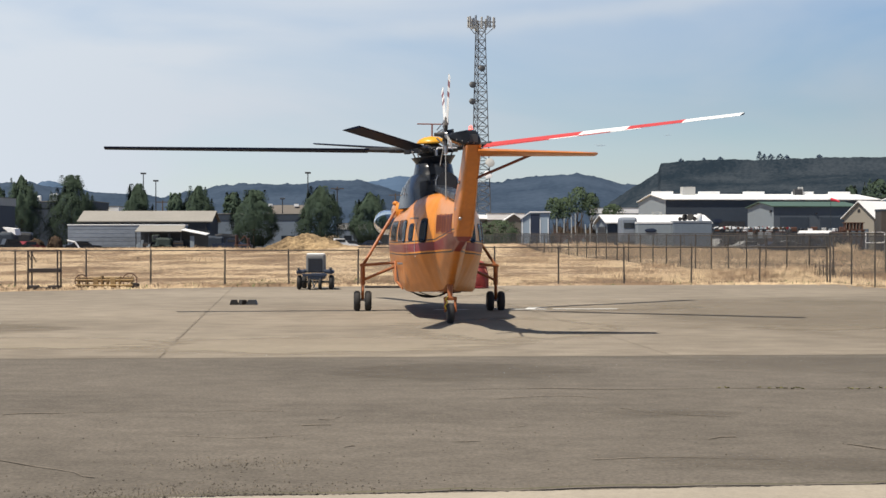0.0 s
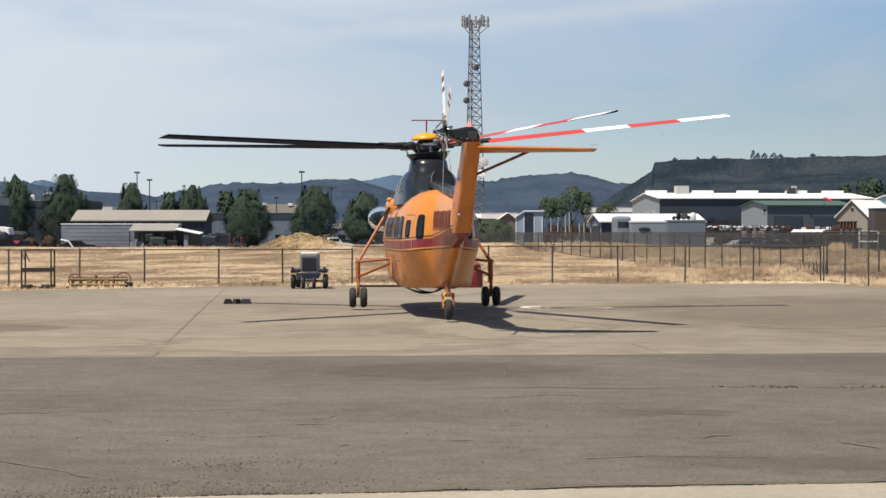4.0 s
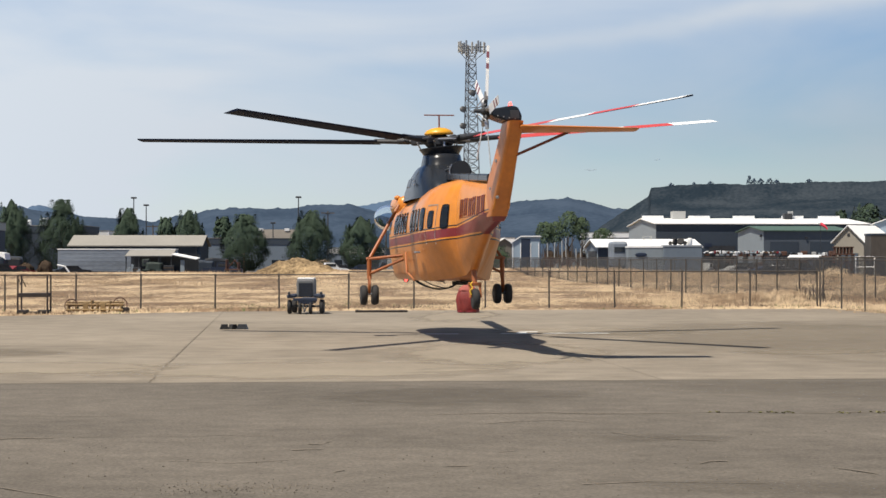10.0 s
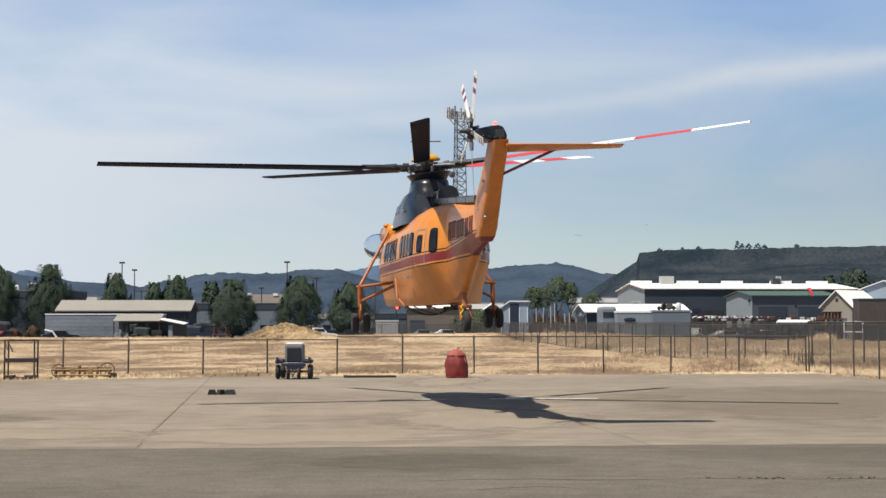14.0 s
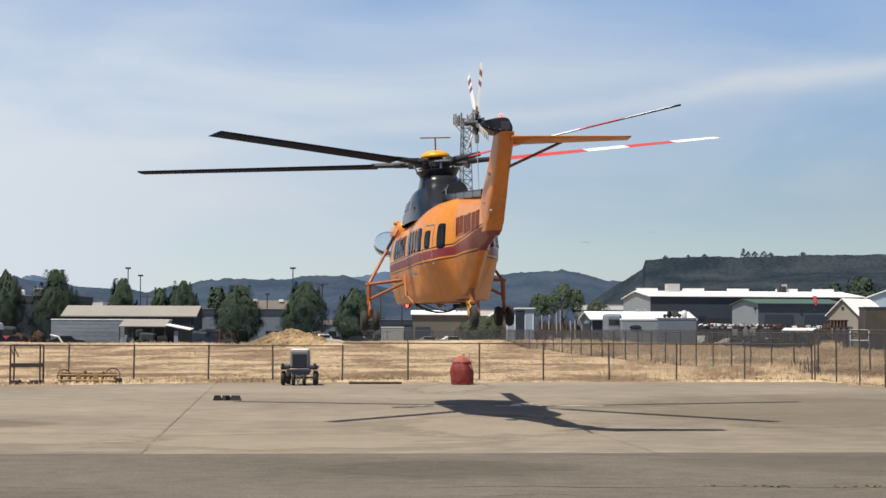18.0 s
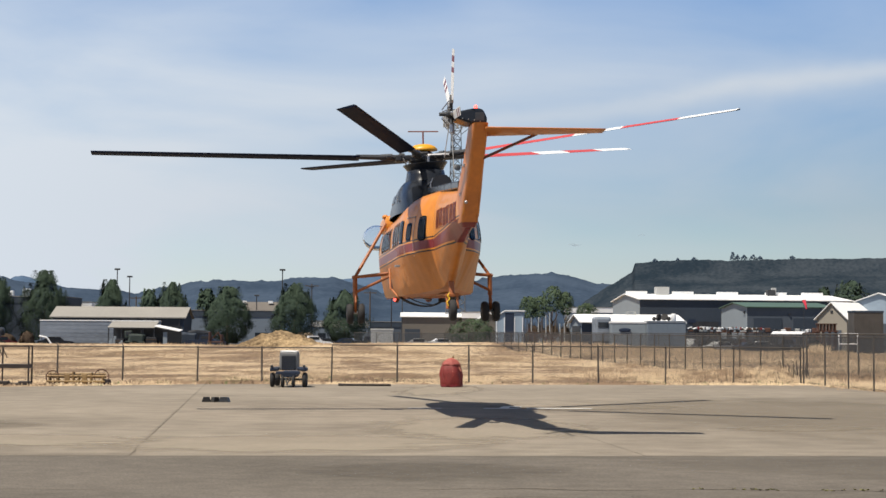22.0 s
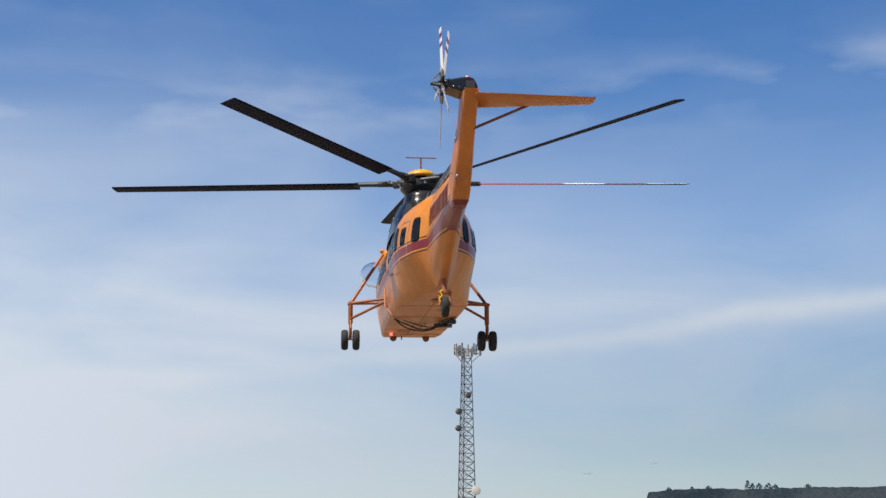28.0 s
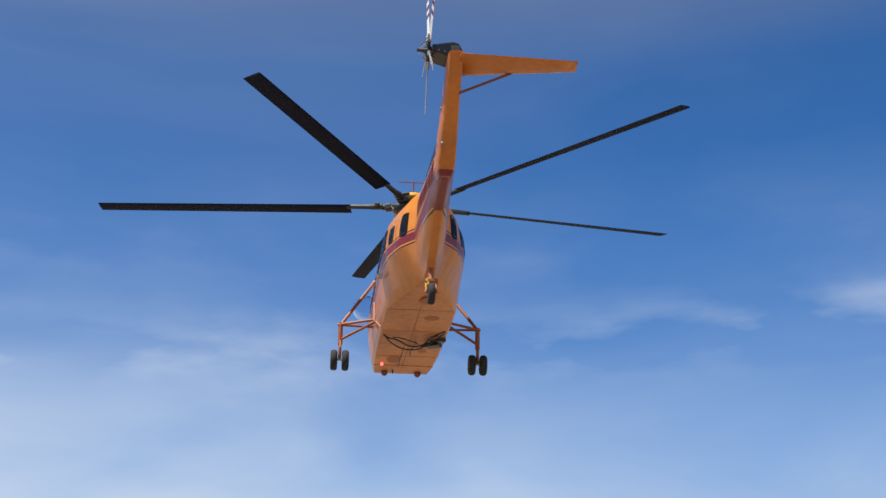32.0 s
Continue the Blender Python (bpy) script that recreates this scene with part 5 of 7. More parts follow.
crack([(-4.2, 12.80), (-2.3, 13.10), (-0.2, 13.33), (3.5, 13.76), (9.0, 14.26)], 0.03, MOSS, 0.035, name="moss_strip", label="mossy dark strip along the asphalt edge")
for x0, x1, y0, w in ((-0.3, 0.7, 45.3, 0.15), (2.0, 3.1, 45.5, 0.16), (3.3, 5.3, 45.7, 0.15), (2.6, 3.2, 46.6, 0.16), (2.5, 2.8, 46.0, 0.35)):
    tagged(flat("ground_marking", [(x0, y0 - w), (x1, y0 - w + 0.06), (x1 + 0.1, y0 + w + 0.06), (x0 + 0.1, y0 + w)], 0.0265, LINE), "worn white painted line on the apron", "marking", kind="structure")


def soft_edged(name, color, second, strength):
    """A stain that thins out towards its ragged rim."""
    m = paint(name, color, 0.92, second=second, scale=1.0, spec=0.2, grain=0.14)
    n, l = m.node_tree.nodes, m.node_tree.links
    co, ln, rag = n.new("ShaderNodeTexCoord"), n.new("ShaderNodeVectorMath"), n.new("ShaderNodeTexNoise")
    ln.operation = "LENGTH"
    rag.inputs["Scale"].default_value, rag.inputs["Detail"].default_value = 3.2, 6
    add, fade = n.new("ShaderNodeMath"), n.new("ShaderNodeMapRange")
    add.operation = "MULTIPLY_ADD"
    add.inputs[1].default_value = 0.9
    fade.inputs["From Min"].default_value, fade.inputs["From Max"].default_value = 1.32, 1.0
    fade.inputs["To Max"].default_value = strength
    l.new(co.outputs["Object"], ln.inputs[0])
    l.new(co.outputs["Object"], rag.inputs["Vector"])
    l.new(rag.outputs["Fac"], add.inputs[0])
    l.new(ln.outputs["Value"], add.inputs[2])
    l.new(add.outputs[0], fade.inputs["Value"])
    l.new(fade.outputs["Result"], n["Principled BSDF"].inputs["Alpha"])
    return m


SOFT_STAIN = soft_edged("soft_stain", (0.195, 0.166, 0.128), (0.158, 0.134, 0.104), 0.4)
SOFT_TAR = soft_edged("soft_tar", (0.118, 0.102, 0.082), (0.088, 0.077, 0.063), 0.2)
SOFT_DUST = soft_edged("soft_dust", (0.30, 0.258, 0.20), (0.235, 0.20, 0.155), 0.8)


def dusty_patch(cx, cy, rx, ry, seed, material=None, label="pale dusty patch on the apron"):
    """A patch of dust or stain on the concrete, built as a round sheet."""
    ring = [(math.cos(2 * math.pi * k / 48), math.sin(2 * math.pi * k / 48)) for k in range(48)]
    ob = flat("patch", ring, 0.0, material or SOFT_DUST)
    ob.matrix_world = Matrix.Translation((cx, cy, 0.0205 + 0.0004 * seed)) @ Matrix.Rotation(radians(seed * 7 % 30 - 15), 4, "Z") @ Matrix.Diagonal((rx, ry, 1, 1))
    tagged(ob, label, "patch", kind="structure")


dusty_patch(12.2, 43.0, 9.6, 13.5, 8, SOFT_STAIN, "dark stained patch on the apron")
dusty_patch(-12.5, 36.0, 4.5, 3.0, 11, SOFT_STAIN, "dark stained patch on the apron")
dusty_patch(1.0, 60.0, 2.0, 7.0, 1)
dusty_patch(1.6, 36.5, 3.4, 5.5, 2)
dusty_patch(-2.6, 31.0, 5.5, 3.0, 3)
dusty_patch(9.4, 36.7, 2.4, 1.2, 4)
dusty_patch(-8.2, 31.5, 3.5, 2.2, 5)
dusty_patch(5.0, 47.0, 4.0, 2.2, 6)
for cx, cy, rx, ry, k in ((9.5, 25.6, 8.5, 2.7, 13), (2.9, 19.2, 1.2, 0.5, 15), (0.2, 25.0, 3.0, 2.0, 16), (3.5, 15.0, 2.2, 0.6, 18)):
    dusty_patch(cx, cy, rx, ry, k, SOFT_TAR, "darker worn patch in the asphalt")
tufts_at = random.Random(11)
verts, faces = [], []
for _ in range(70):
    x = 3.8 + 7.5 * tufts_at.random() ** 0.7
    y = 22.28 + tufts_at.gauss(0, 0.05)
    for k in range(3):
        i, h = len(verts), tufts_at.uniform(0.012, 0.03)
        dx = tufts_at.uniform(-0.05, 0.05)
        verts += [(x - 0.03, y, 0.016), (x + 0.03, y, 0.016), (x + dx, y + tufts_at.uniform(-0.03, 0.03), 0.016 + h)]
        faces.append((i, i + 1, i + 2))
tagged(sheet("seam_weeds", verts, faces, SEAM), "low green weeds in a seam of the asphalt", "weeds", kind="stuff")
# loose stones at the edge of the asphalt
verts, faces = [], []
for k in range(3600):
    x = tufts_at.gauss(-2.3, 0.95)
    y = 12.95 + 0.11 * (x + 2.3) + abs(tufts_at.gauss(0, 0.42))
    if k % 6 == 0:
        x, y = tufts_at.gauss(-2.0, 0.5), 15.0 + tufts_at.gauss(0, 0.25)
    elif k % 6 == 1:
        x, y = tufts_at.uniform(-5, 6), tufts_at.uniform(13.4, 20)
    r = 0.003 + 0.013 * tufts_at.random() ** 3
    i = len(verts)
    verts += [(x - r, y, 0.012), (x, y - r, 0.012), (x + r, y + 0.3 * r, 0.012), (x, y + r, 0.012), (x + 0.2 * r, y, 0.012 + r)]
    faces += [(i, i + 1, i + 4), (i + 1, i + 2, i + 4), (i + 2, i + 3, i + 4), (i + 3, i, i + 4)]
tagged(sheet("gravel", verts, faces, PEBBLE), "loose grey gravel on the asphalt edge", "gravel", kind="stuff")
# rim trees share the hill colour, haze included
for px, top, h, w in ((1344, 283, 15, 12), (1352, 283, 10, 10), (1364, 281, 8, 14), (1380, 281, 8, 16), (1392, 281, 6, 12), (1205, 287, 6, 12), (1245, 286, 6, 10), (1275, 285, 7, 16), (1450, 279, 5, 14)):
    d = 2595
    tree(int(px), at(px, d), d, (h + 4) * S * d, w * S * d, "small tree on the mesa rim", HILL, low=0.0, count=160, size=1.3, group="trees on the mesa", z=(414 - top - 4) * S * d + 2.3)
for px, py, w in ((1062, 256, 22), (1181, 238, 14)):
    d = 4200
    c = thing("cloud", at(px, d), d, (414 - py) * S * d, 0, "tiny faint wisp of cloud", "cloud", "wisps of cloud")
    bm = B()
    for k in range(5):
        ball(bm, (k - 2) * w * S * d / 6, 0, random.uniform(-1.5, 1.5), w * S * d / 5, 4, w * S * d / 9 * (1 - abs(k - 2) / 4), 12, 8)
    part("wisp", bm, CLOUD, c, smooth=True)


# ---- helicopter ----
heli = new("helicopter")
tagged(heli, "orange heavy-lift helicopter with a dark cowl and red stripe, hovering", "helicopter")

# length, half width, belly height, roof height, half width of the belly
HULL = [(5.4, 0.22, 1.60, 2.05, 0.16), (5.15, 0.55, 1.24, 2.35, 0.40), (4.75, 0.85, 0.98, 2.70, 0.68), (4.2, 1.02, 0.80, 3.0, 0.84), (3.4, 1.09, 0.765, 3.20, 0.90),
        (2.2, 1.10, 0.755, 3.27, 0.94), (0.5, 1.10, 0.75, 3.33, 0.96), (-1.2, 1.10, 0.75, 3.38, 0.96), (-2.4, 1.10, 0.75, 3.425, 0.955), (-2.95, 1.10, 0.755, 3.435, 0.84),
        (-3.25, 1.085, 0.765, 3.435, 0.73), (-3.7, 1.00, 0.79, 3.43, 0.57), (-4.1, 0.88, 0.82, 3.42, 0.42), (-4.43, 0.75, 0.85, 3.41, 0.29), (-4.67, 0.58, 0.88, 3.40, 0.18),
        (-4.9, 0.40, 0.92, 3.385, 0.13), (-5.3, 0.375, 1.05, 3.36, 0.11), (-5.6, 0.36, 1.22, 3.335, 0.105), (-6.4, 0.315, 1.64, 3.275, 0.09), (-7.0, 0.29, 1.92, 3.23, 0.085), (-7.3, 0.275, 1.99, 3.21, 0.08),
        (-7.8, 0.25, 2.07, 3.18, 0.075), (-8.5, 0.21, 2.20, 3.15, 0.06),
        (-8.85, 0.195, 2.48, 3.15, 0.04), (-9.15, 0.18, 2.76, 3.15, 0.04), (-9.42, 0.16, 3.02, 3.14, 0.04)]
BAND = [(-8.5, 2.17), (-7.75, 2.14), (-6.5, 2.085), (-4.9, 2.035), (-4.1, 1.975), (-3.3, 1.945), (0.0, 1.90), (5.4, 1.86)]


def hull_at(y):
    c = [lerp([(h[0], h[i]) for h in HULL[::-1]], y) for i in range(1, 5)]
    return c


def hull_x(y, z):
    """Half width of the hull at length y and height z."""
    hw, zb, zt, hb = hull_at(y)
    # aft of the cabin the walls stand on a chine that follows the stripe's lower edge
    aft = min(1.0, max(0.0, (-3.1 - y) / 0.9))
    boom = min(1.0, max(0.0, (-4.6 - y) / 0.4))
    zm = (zb + (zt - zb) * 0.48) * (1 - aft) + max(zb + 0.02, lerp(BAND, y) - 0.2) * aft
    zm = zm * (1 - boom) + (lerp(BAND, y) + 0.24) * boom
    if z >= zm:
        u = min(1.0, (z - zm) / (zt - zm))
        return hw * (1 - u ** 2.7) ** (1 / 2.2)
    u = min(1.0, (zm - z) / (zm - zb))
    flat_side = hb + (hw - hb) * (1 - u ** (1.35 - 0.33 * aft + 0.3 * boom))
    # the boom is rounded underneath
    return flat_side * (1 - boom) + max(hb, hw * max(0.0, 1 - u ** 2.1) ** 0.5) * boom


def build_hull():
    ys = []
    for (a, *_), (b, *_) in zip(HULL, HULL[1:]):
        ys += [a + (b - a) * k / 3 for k in range(3)]
    ys.append(HULL[-1][0])
    bm = B()
    rings = []
    for y in ys:
        hw, zb, zt, hb = hull_at(y)
        c = lerp(BAND, y)
        k = 1.0 if zt - zb > 0.7 else (zt - zb) / 0.7
        wide = 0.075 * min(1.0, max(0.0, (-5.0 - y) / 3.0))
        h, c = (0.10 + wide) * k, c + wide
        zs = [zb, zb, zb + 0.05]
        lo = max(c - h - 0.10 * k, zb)
        zs += [zb + (lo - zb) * u for u in (0.3, 0.6, 0.85)]
        zs += [lo, lo + 0.035 * k, c - h - 0.025 * k, c + h, c + h + 0.04 * k, c + h + 0.075 * k]
        top = c + h + 0.075 * k
        zs += [top + (zt - top) * u for u in (0.2, 0.4, 0.58, 0.74, 0.86, 0.94, 0.985, 1.0)]
        zs[2] = min(zb + 0.05, (zb + max(lo, zb)) / 2)
        for i in range(1, len(zs)):
            zs[i] = max(zs[i], zs[i - 1])
        xs = [0.0, hb * 0.96] + [hull_x(y, z) for z in zs[2:-1]] + [0.0]
        pts = [(x, z) for x, z in zip(xs, zs)]
        full = [(-x, z) for x, z in pts] + [(x, z) for x, z in pts[::-1][1:-1]]
        rings.append([bm.verts.new((x, y, z)) for x, z in full])
    n = len(rings[0])
    m = (n + 2) // 2
    for a, b in zip(rings, rings[1:]):
        for k in range(n):
            j = (k + 1) % n
            f = bm.faces.new((a[k], a[j], b[j], b[k]))
            s = k if k < m - 1 else n - 1 - k
            # faces below the stripe take the orange with shade painted in
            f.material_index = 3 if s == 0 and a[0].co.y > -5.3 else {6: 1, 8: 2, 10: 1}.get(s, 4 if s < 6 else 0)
            if s <= 8 and a[0].co.y > -8.6 and lerp(BAND, a[0].co.y) - 0.2 < hull_at(a[0].co.y)[1] + 0.035:
                f.material_index = 2
            if b[0].co.y < -8.45 and a[0].co.y < -8.3:
                f.material_index = 0
            f.smooth = s != 0 or a[0].co.y < -5.3
    # creases: the cabin's aft corner and the chine behind it
    for ring in rings:
        corner = abs(ring[0].co.y + 3.25) < 0.01
        for k in range(n):
            s = k if k < m - 1 else n - 1 - k
            e = bm.edges.get((ring[k], ring[(k + 1) % n]))
            if e and (corner and 1 <= s <= 8 or abs(ring[0].co.y + 4.9) < 0.01 and 6 <= s <= 15):
                e.smooth = False
    for a, b in zip(rings, rings[1:]):
        if -4.95 < a[0].co.y < -3.2:
            for k in (6, n - 6):
                e = bm.edges.get((a[k], b[k]))
                if e:
                    e.smooth = False
    bm.faces.new(rings[0])
    bmesh.ops.remove_doubles(bm, verts=bm.verts, dist=0.0005)
    bmesh.ops.recalc_face_normals(bm, faces=bm.faces)
    return part("fuselage", bm, [ORANGE, BLACK, RED, BELLY, HULL_SHADE], heli, "glossy orange hull with a dark red stripe")


build_hull()


def on_hull(name, y0, y1, z0, z1, material, label="", side=-1, proud=0.008, round_=0.12, parent=None):
    """A thin panel that follows the hull's side, with rounded corners."""
    bm = B()
    n = 6
    grid = []
    for i in range(n + 1):
        row = []
        for j in range(n + 1):
            u, v = i / n * 2 - 1, j / n * 2 - 1
            k = 1 - round_ * (u * u * v * v)
            y = (y0 + y1) / 2 + u * k * (y1 - y0) / 2
            z = (z0 + z1) / 2 + v * k * (z1 - z0) / 2
            row.append(bm.verts.new((side * (hull_x(y, z) + proud), y, z)))
        grid.append(row)
    for i in range(n):
        for j in range(n):
            bm.faces.new((grid[i][j], grid[i + 1][j], grid[i + 1][j + 1], grid[i][j + 1]))
    bmesh.ops.solidify(bm, geom=bm.faces[:], thickness=0.012 * side)
    bmesh.ops.recalc_face_normals(bm, faces=bm.faces)
    return part(name, bm, material, parent or heli, label, smooth=True)


WIN = [(-4.66, -4.43, 2.14, 2.72), (-4.02, -3.76, 2.17, 2.58)]
WIN += [(y, y + 0.40, 2.12, 2.68) for y in (-3.45, -2.85, -2.25, -1.65)]
WIN += [(y, y + 0.42, 2.12, 2.66) for y in (-0.5, 0.1, 0.7, 1.3, 1.9)]
for side in (-1, 1):
    for y0, y1, z0, z1 in WIN:
        f = on_hull("window_frame", y0 - 0.035, y1 + 0.035, z0 - 0.035, z1 + 0.035, BLACK if y0 < -4.3 else DARK, side=side, proud=0.006)
        on_hull("pane", y0, y1, z0, z1, GLASS, side=side, proud=0.016, parent=f)
    on_hull("cockpit_window", 3.2, 4.35, 2.12, 2.74, GLASS, side=side)
# company lettering as plain red bars
mark = on_hull("marking", -8.05, -5.25, 2.36, 2.375, RED, "dark red lettering bars", proud=0.007, round_=0)
for k, (lean, low, high) in enumerate(((0.0, 0.0, 0.45), (0.01, 0.02, 0.46), (0.0, 0.0, 0.44), (0.02, 0.01, 0.46), (0.0, 0.0, 0.45), (0.01, 0.01, 0.46))):
    y, z = -5.32 - k * 0.465, 2.385
    for a, b in ((-0.36, -0.22), (-0.15, -0.01)):
        on_hull("stroke", y + a + lean, y + b + lean, z + low, z + high, RED, proud=0.009, round_=0, parent=mark)
# door outline and its grab rail
for nm, y0, y1, z0, z1 in (("door_seam", -3.62, -3.60, 1.72, 2.78), ("door_seam", -4.22, -4.20, 1.72, 2.74), ("door_seam", -4.20, -3.62, 2.74, 2.765)):
    on_hull(nm, y0, y1, z0, z1, GREY, proud=0.010, round_=0)
for z, y0, y1 in ((1.32, -3.2, 3.6), (0.92, -3.0, 3.4)):
    on_hull("hull_seam", y0, y1, z, z + 0.012, BELLY, proud=0.004, round_=0)
part("step", box(B(), -1.15, -3.0, 1.52, 0.12, 0.34, 0.05, 0.01), STEEL, heli)
part("pipe", rod(rod(B(), (-1.13, -0.55, 1.55), (-1.13, -0.75, 0.95), 0.03), (-1.10, -0.75, 0.95), (-0.93, -0.9, 0.74), 0.03), BELLY, heli)
part("mirror_arm", rod(rod(B(), (1.05, 2.3, 2.0), (1.28, 2.3, 2.05), 0.02), (1.28, 2.3, 1.85), (1.28, 2.3, 2.35), 0.035), GREY, heli)


# engine cowl and rotor mast fairing
def shell(name, secs, power, material, parent, label=""):
    """A lofted fairing: each section gives height, front, rear and half width."""
    bm = B()
    n = 36
    rings = []
    for z, yf, yr, hw in secs:
        ring = []
        for k in range(n):
            a = 2 * math.pi * k / n
            c, s = math.cos(a), math.sin(a)
            ring.append(bm.verts.new((hw * math.copysign(abs(c) ** power, c), (yf + yr) / 2 + (yf - yr) / 2 * math.copysign(abs(s) ** power, s), z)))
        rings.append(ring)
    for a, b in zip(rings, rings[1:]):
        for k in range(n):
            bm.faces.new((a[k], a[(k + 1) % n], b[(k + 1) % n], b[k]))
    bm.faces.new(rings[-1])
    bmesh.ops.recalc_face_normals(bm, faces=bm.faces)
    for v in bm.verts:
        v.co.x += 0.018 * noise.noise(v.co * 2.3)
        v.co.y += 0.018 * noise.noise(v.co * 2.3 + Vector((5, 0, 0)))
    return part(name, bm, material, parent, label, smooth=True)


for s in (-1, 1):
    fair = part("intake_fairing", box(B(), s * 0.57, 3.35, 3.02, 0.80, 2.1, 0.54, 0.20), ORANGE, heli, "orange engine intake fairing", smooth=True)
    part("intake_hole", lathe(B(), [(0.05, 0.0), (0.20, 0.01), (0.22, 0.05), (0.22, 0.1)], Matrix.Translation((s * 0.57, 4.42, 3.06)) @ Matrix.Rotation(radians(90), 4, "X"), 18), BLACK, fair)
    part("intake_knob", ball(B(), s * 0.93, 2.75, 3.24, 0.10, 0.16, 0.075, 14, 8), ORANGE, fair, smooth=True)
cw = shell("engine_cowl", [(3.05, 2.75, -2.35, 0.965), (3.3, 2.5, -2.2, 0.935), (3.52, 2.1, -1.95, 0.885), (3.72, 1.65, -1.6, 0.815), (3.88, 1.3, -1.3, 0.74), (3.98, 1.05, -1.08, 0.66), (4.03, 0.88, -0.96, 0.58), (4.04, 0.7, -0.8, 0.45)], 0.68, COWL, heli, "glossy blue-black engine cowling")
shell("mast_fairing", [(3.90, 0.86, -1.02, 0.605), (4.05, 0.76, -0.93, 0.575), (4.2, 0.68, -0.87, 0.55), (4.34, 0.62, -0.82, 0.52), (4.36, 0.5, -0.7, 0.4)], 0.72, COWL, cw)
tip = Matrix.Translation((0, -0.13, 4.45)) @ Matrix.Rotation(radians(-5), 4, "Y")
bm = lathe(B(), [(0.44, -0.20), (0.49, -0.13), (0.57, 0.0), (0.645, 0.095), (0.645, 0.115), (0.60, 0.10), (0.46, 0.04), (0.2, 0.03)], tip, 32)
part("mast_bowl", bm, COWL, cw, "dark flared pan under the rotor head")
for s in (-1, 1):
    for k in range(3):
        part("latch", box(B(), s * (0.905 - 0.05 * k), -0.9 + 0.5 * k, 3.46 + 0.12 * k, 0.04, 0.10, 0.05, 0.008), STEEL, cw)
    part("cowl_seam", rod(rod(B(), (s * 0.925, -1.0, 3.34), (s * 0.82, -0.62, 3.72), 0.008, n=5), (s * 0.82, -0.62, 3.72), (s * 0.62, -0.45, 4.0), 0.008, n=5), BLACK, cw)
    part("cowl_panel", box(B(), s * 0.865, 0.45, 3.56, 0.03, 0.7, 0.26, 0.012, ry=s * -17), COWL, cw)
# arched exhaust hood behind the mast
arch = [(-0.30, 3.30), (-0.30, 3.78), (-0.25, 3.92), (-0.14, 4.0), (0.0, 4.02), (0.14, 4.0), (0.25, 3.92), (0.30, 3.78), (0.30, 3.30)]
bm = prism(B(), arch, -2.2, -0.7)
bm.transform(Matrix.Translation((0.20, 0, 0)))
hood = part("exhaust_hood", bm, COWL, cw, "dark arched exhaust hood")
# flat black plate stands in for the hood's dark inside
bm = prism(B(), [(a * 0.86, 3.40 + (z - 3.30) * 0.90) for a, z in arch], -2.24, -2.14)
bm.transform(Matrix.Translation((0.20, 0, 0)))
part("outlet", bm, BLACK, hood, "black plate for the hood's dark inside")
# bar added to draw the bright glint along the hood's left edge
part("glint_bar", rod(rod(B(), (-0.112, -2.2, 3.52), (-0.112, -2.2, 3.80), 0.018), (-0.112, -2.2, 3.80), (-0.05, -2.2, 3.95), 0.014), STEEL, hood, "bright steel bar for the glint on the hood")
part("rain_gutter", rod(B(), (-0.108, -2.1, 3.84), (-0.108, -0.8, 3.84), 0.014), STEEL, hood)
part("shaft_cover", box(B(), 0, -4.95, 3.425, 0.34, 6.1, 0.18, 0.03, rx=3.6), COWL, heli, "long dark drive-shaft cover", smooth=False)
for k in range(4):
    part("cover_band", box(B(), 0, -2.9 - k * 1.3, 3.556 - k * 0.082, 0.352, 0.03, 0.19, 0.01, rx=3.6), DARK, heli)
part("mast", rod(B(), (0, 0, 4.45), (-0.03, 0.1, 4.9), 0.17, 0.14, 14), DARK, heli)
for k in range(3):
    a = radians(40 + 120 * k)
    part("servo", rod(B(), (0.36 * math.cos(a), 0.36 * math.sin(a), 4.4), (0.30 * math.cos(a), 0.30 * math.sin(a), 4.75), 0.05), STEEL, heli)


# tail pylon, stabiliser, gearbox
def pylon():
    bm = B()
    secs = [(2.19, -8.1, -8.54, 0.15), (2.30, -7.95, -8.68, 0.205), (2.50, -7.9, -8.90, 0.217), (2.78, -7.9, -9.20, 0.217), (3.04, -7.95, -9.47, 0.212), (3.28, -8.2, -9.70, 0.20), (3.6, -8.75, -10.0, 0.19), (4.0, -9.3, -10.42, 0.182), (4.34, -9.7, -10.72, 0.177)]
    rings = []
    for z, yf, yr, hw in secs:
        ring = []
        for k in range(24):
            a = 2 * math.pi * (k + 0.5) / 24
            c, s = math.cos(a), math.sin(a)
            ring.append(bm.verts.new((hw * math.copysign(abs(c) ** 0.32, c), (yf + yr) / 2 + (yf - yr) / 2 * math.copysign(abs(s) ** 0.5, s), z)))
        rings.append(ring)
    for a, b in zip(rings, rings[1:]):
        for k in range(24):
            bm.faces.new((a[k], a[(k + 1) % 24], b[(k + 1) % 24], b[k]))
    bm.faces.new(rings[0][::-1])
    bm.faces.new(rings[-1])
    bmesh.ops.recalc_face_normals(bm, faces=bm.faces)
    for f in bm.faces:
        if f.calc_center_median().z < 2.29:
            f.material_index = 1
    return part("tail_pylon", bm, [WORN, RED], heli)


fin = pylon()
for z, y in ((2.95, -8.6), (3.55, -9.3)):
    part("hinge", box(B(), -0.2, y, z, 0.05, 0.16, 0.07, 0.015), STEEL, fin)
part("nav_lamp", ball(B(), -0.16, -9.2, 2.72, 0.04, 0.06, 0.04, 10, 8), STEEL, fin, smooth=True)


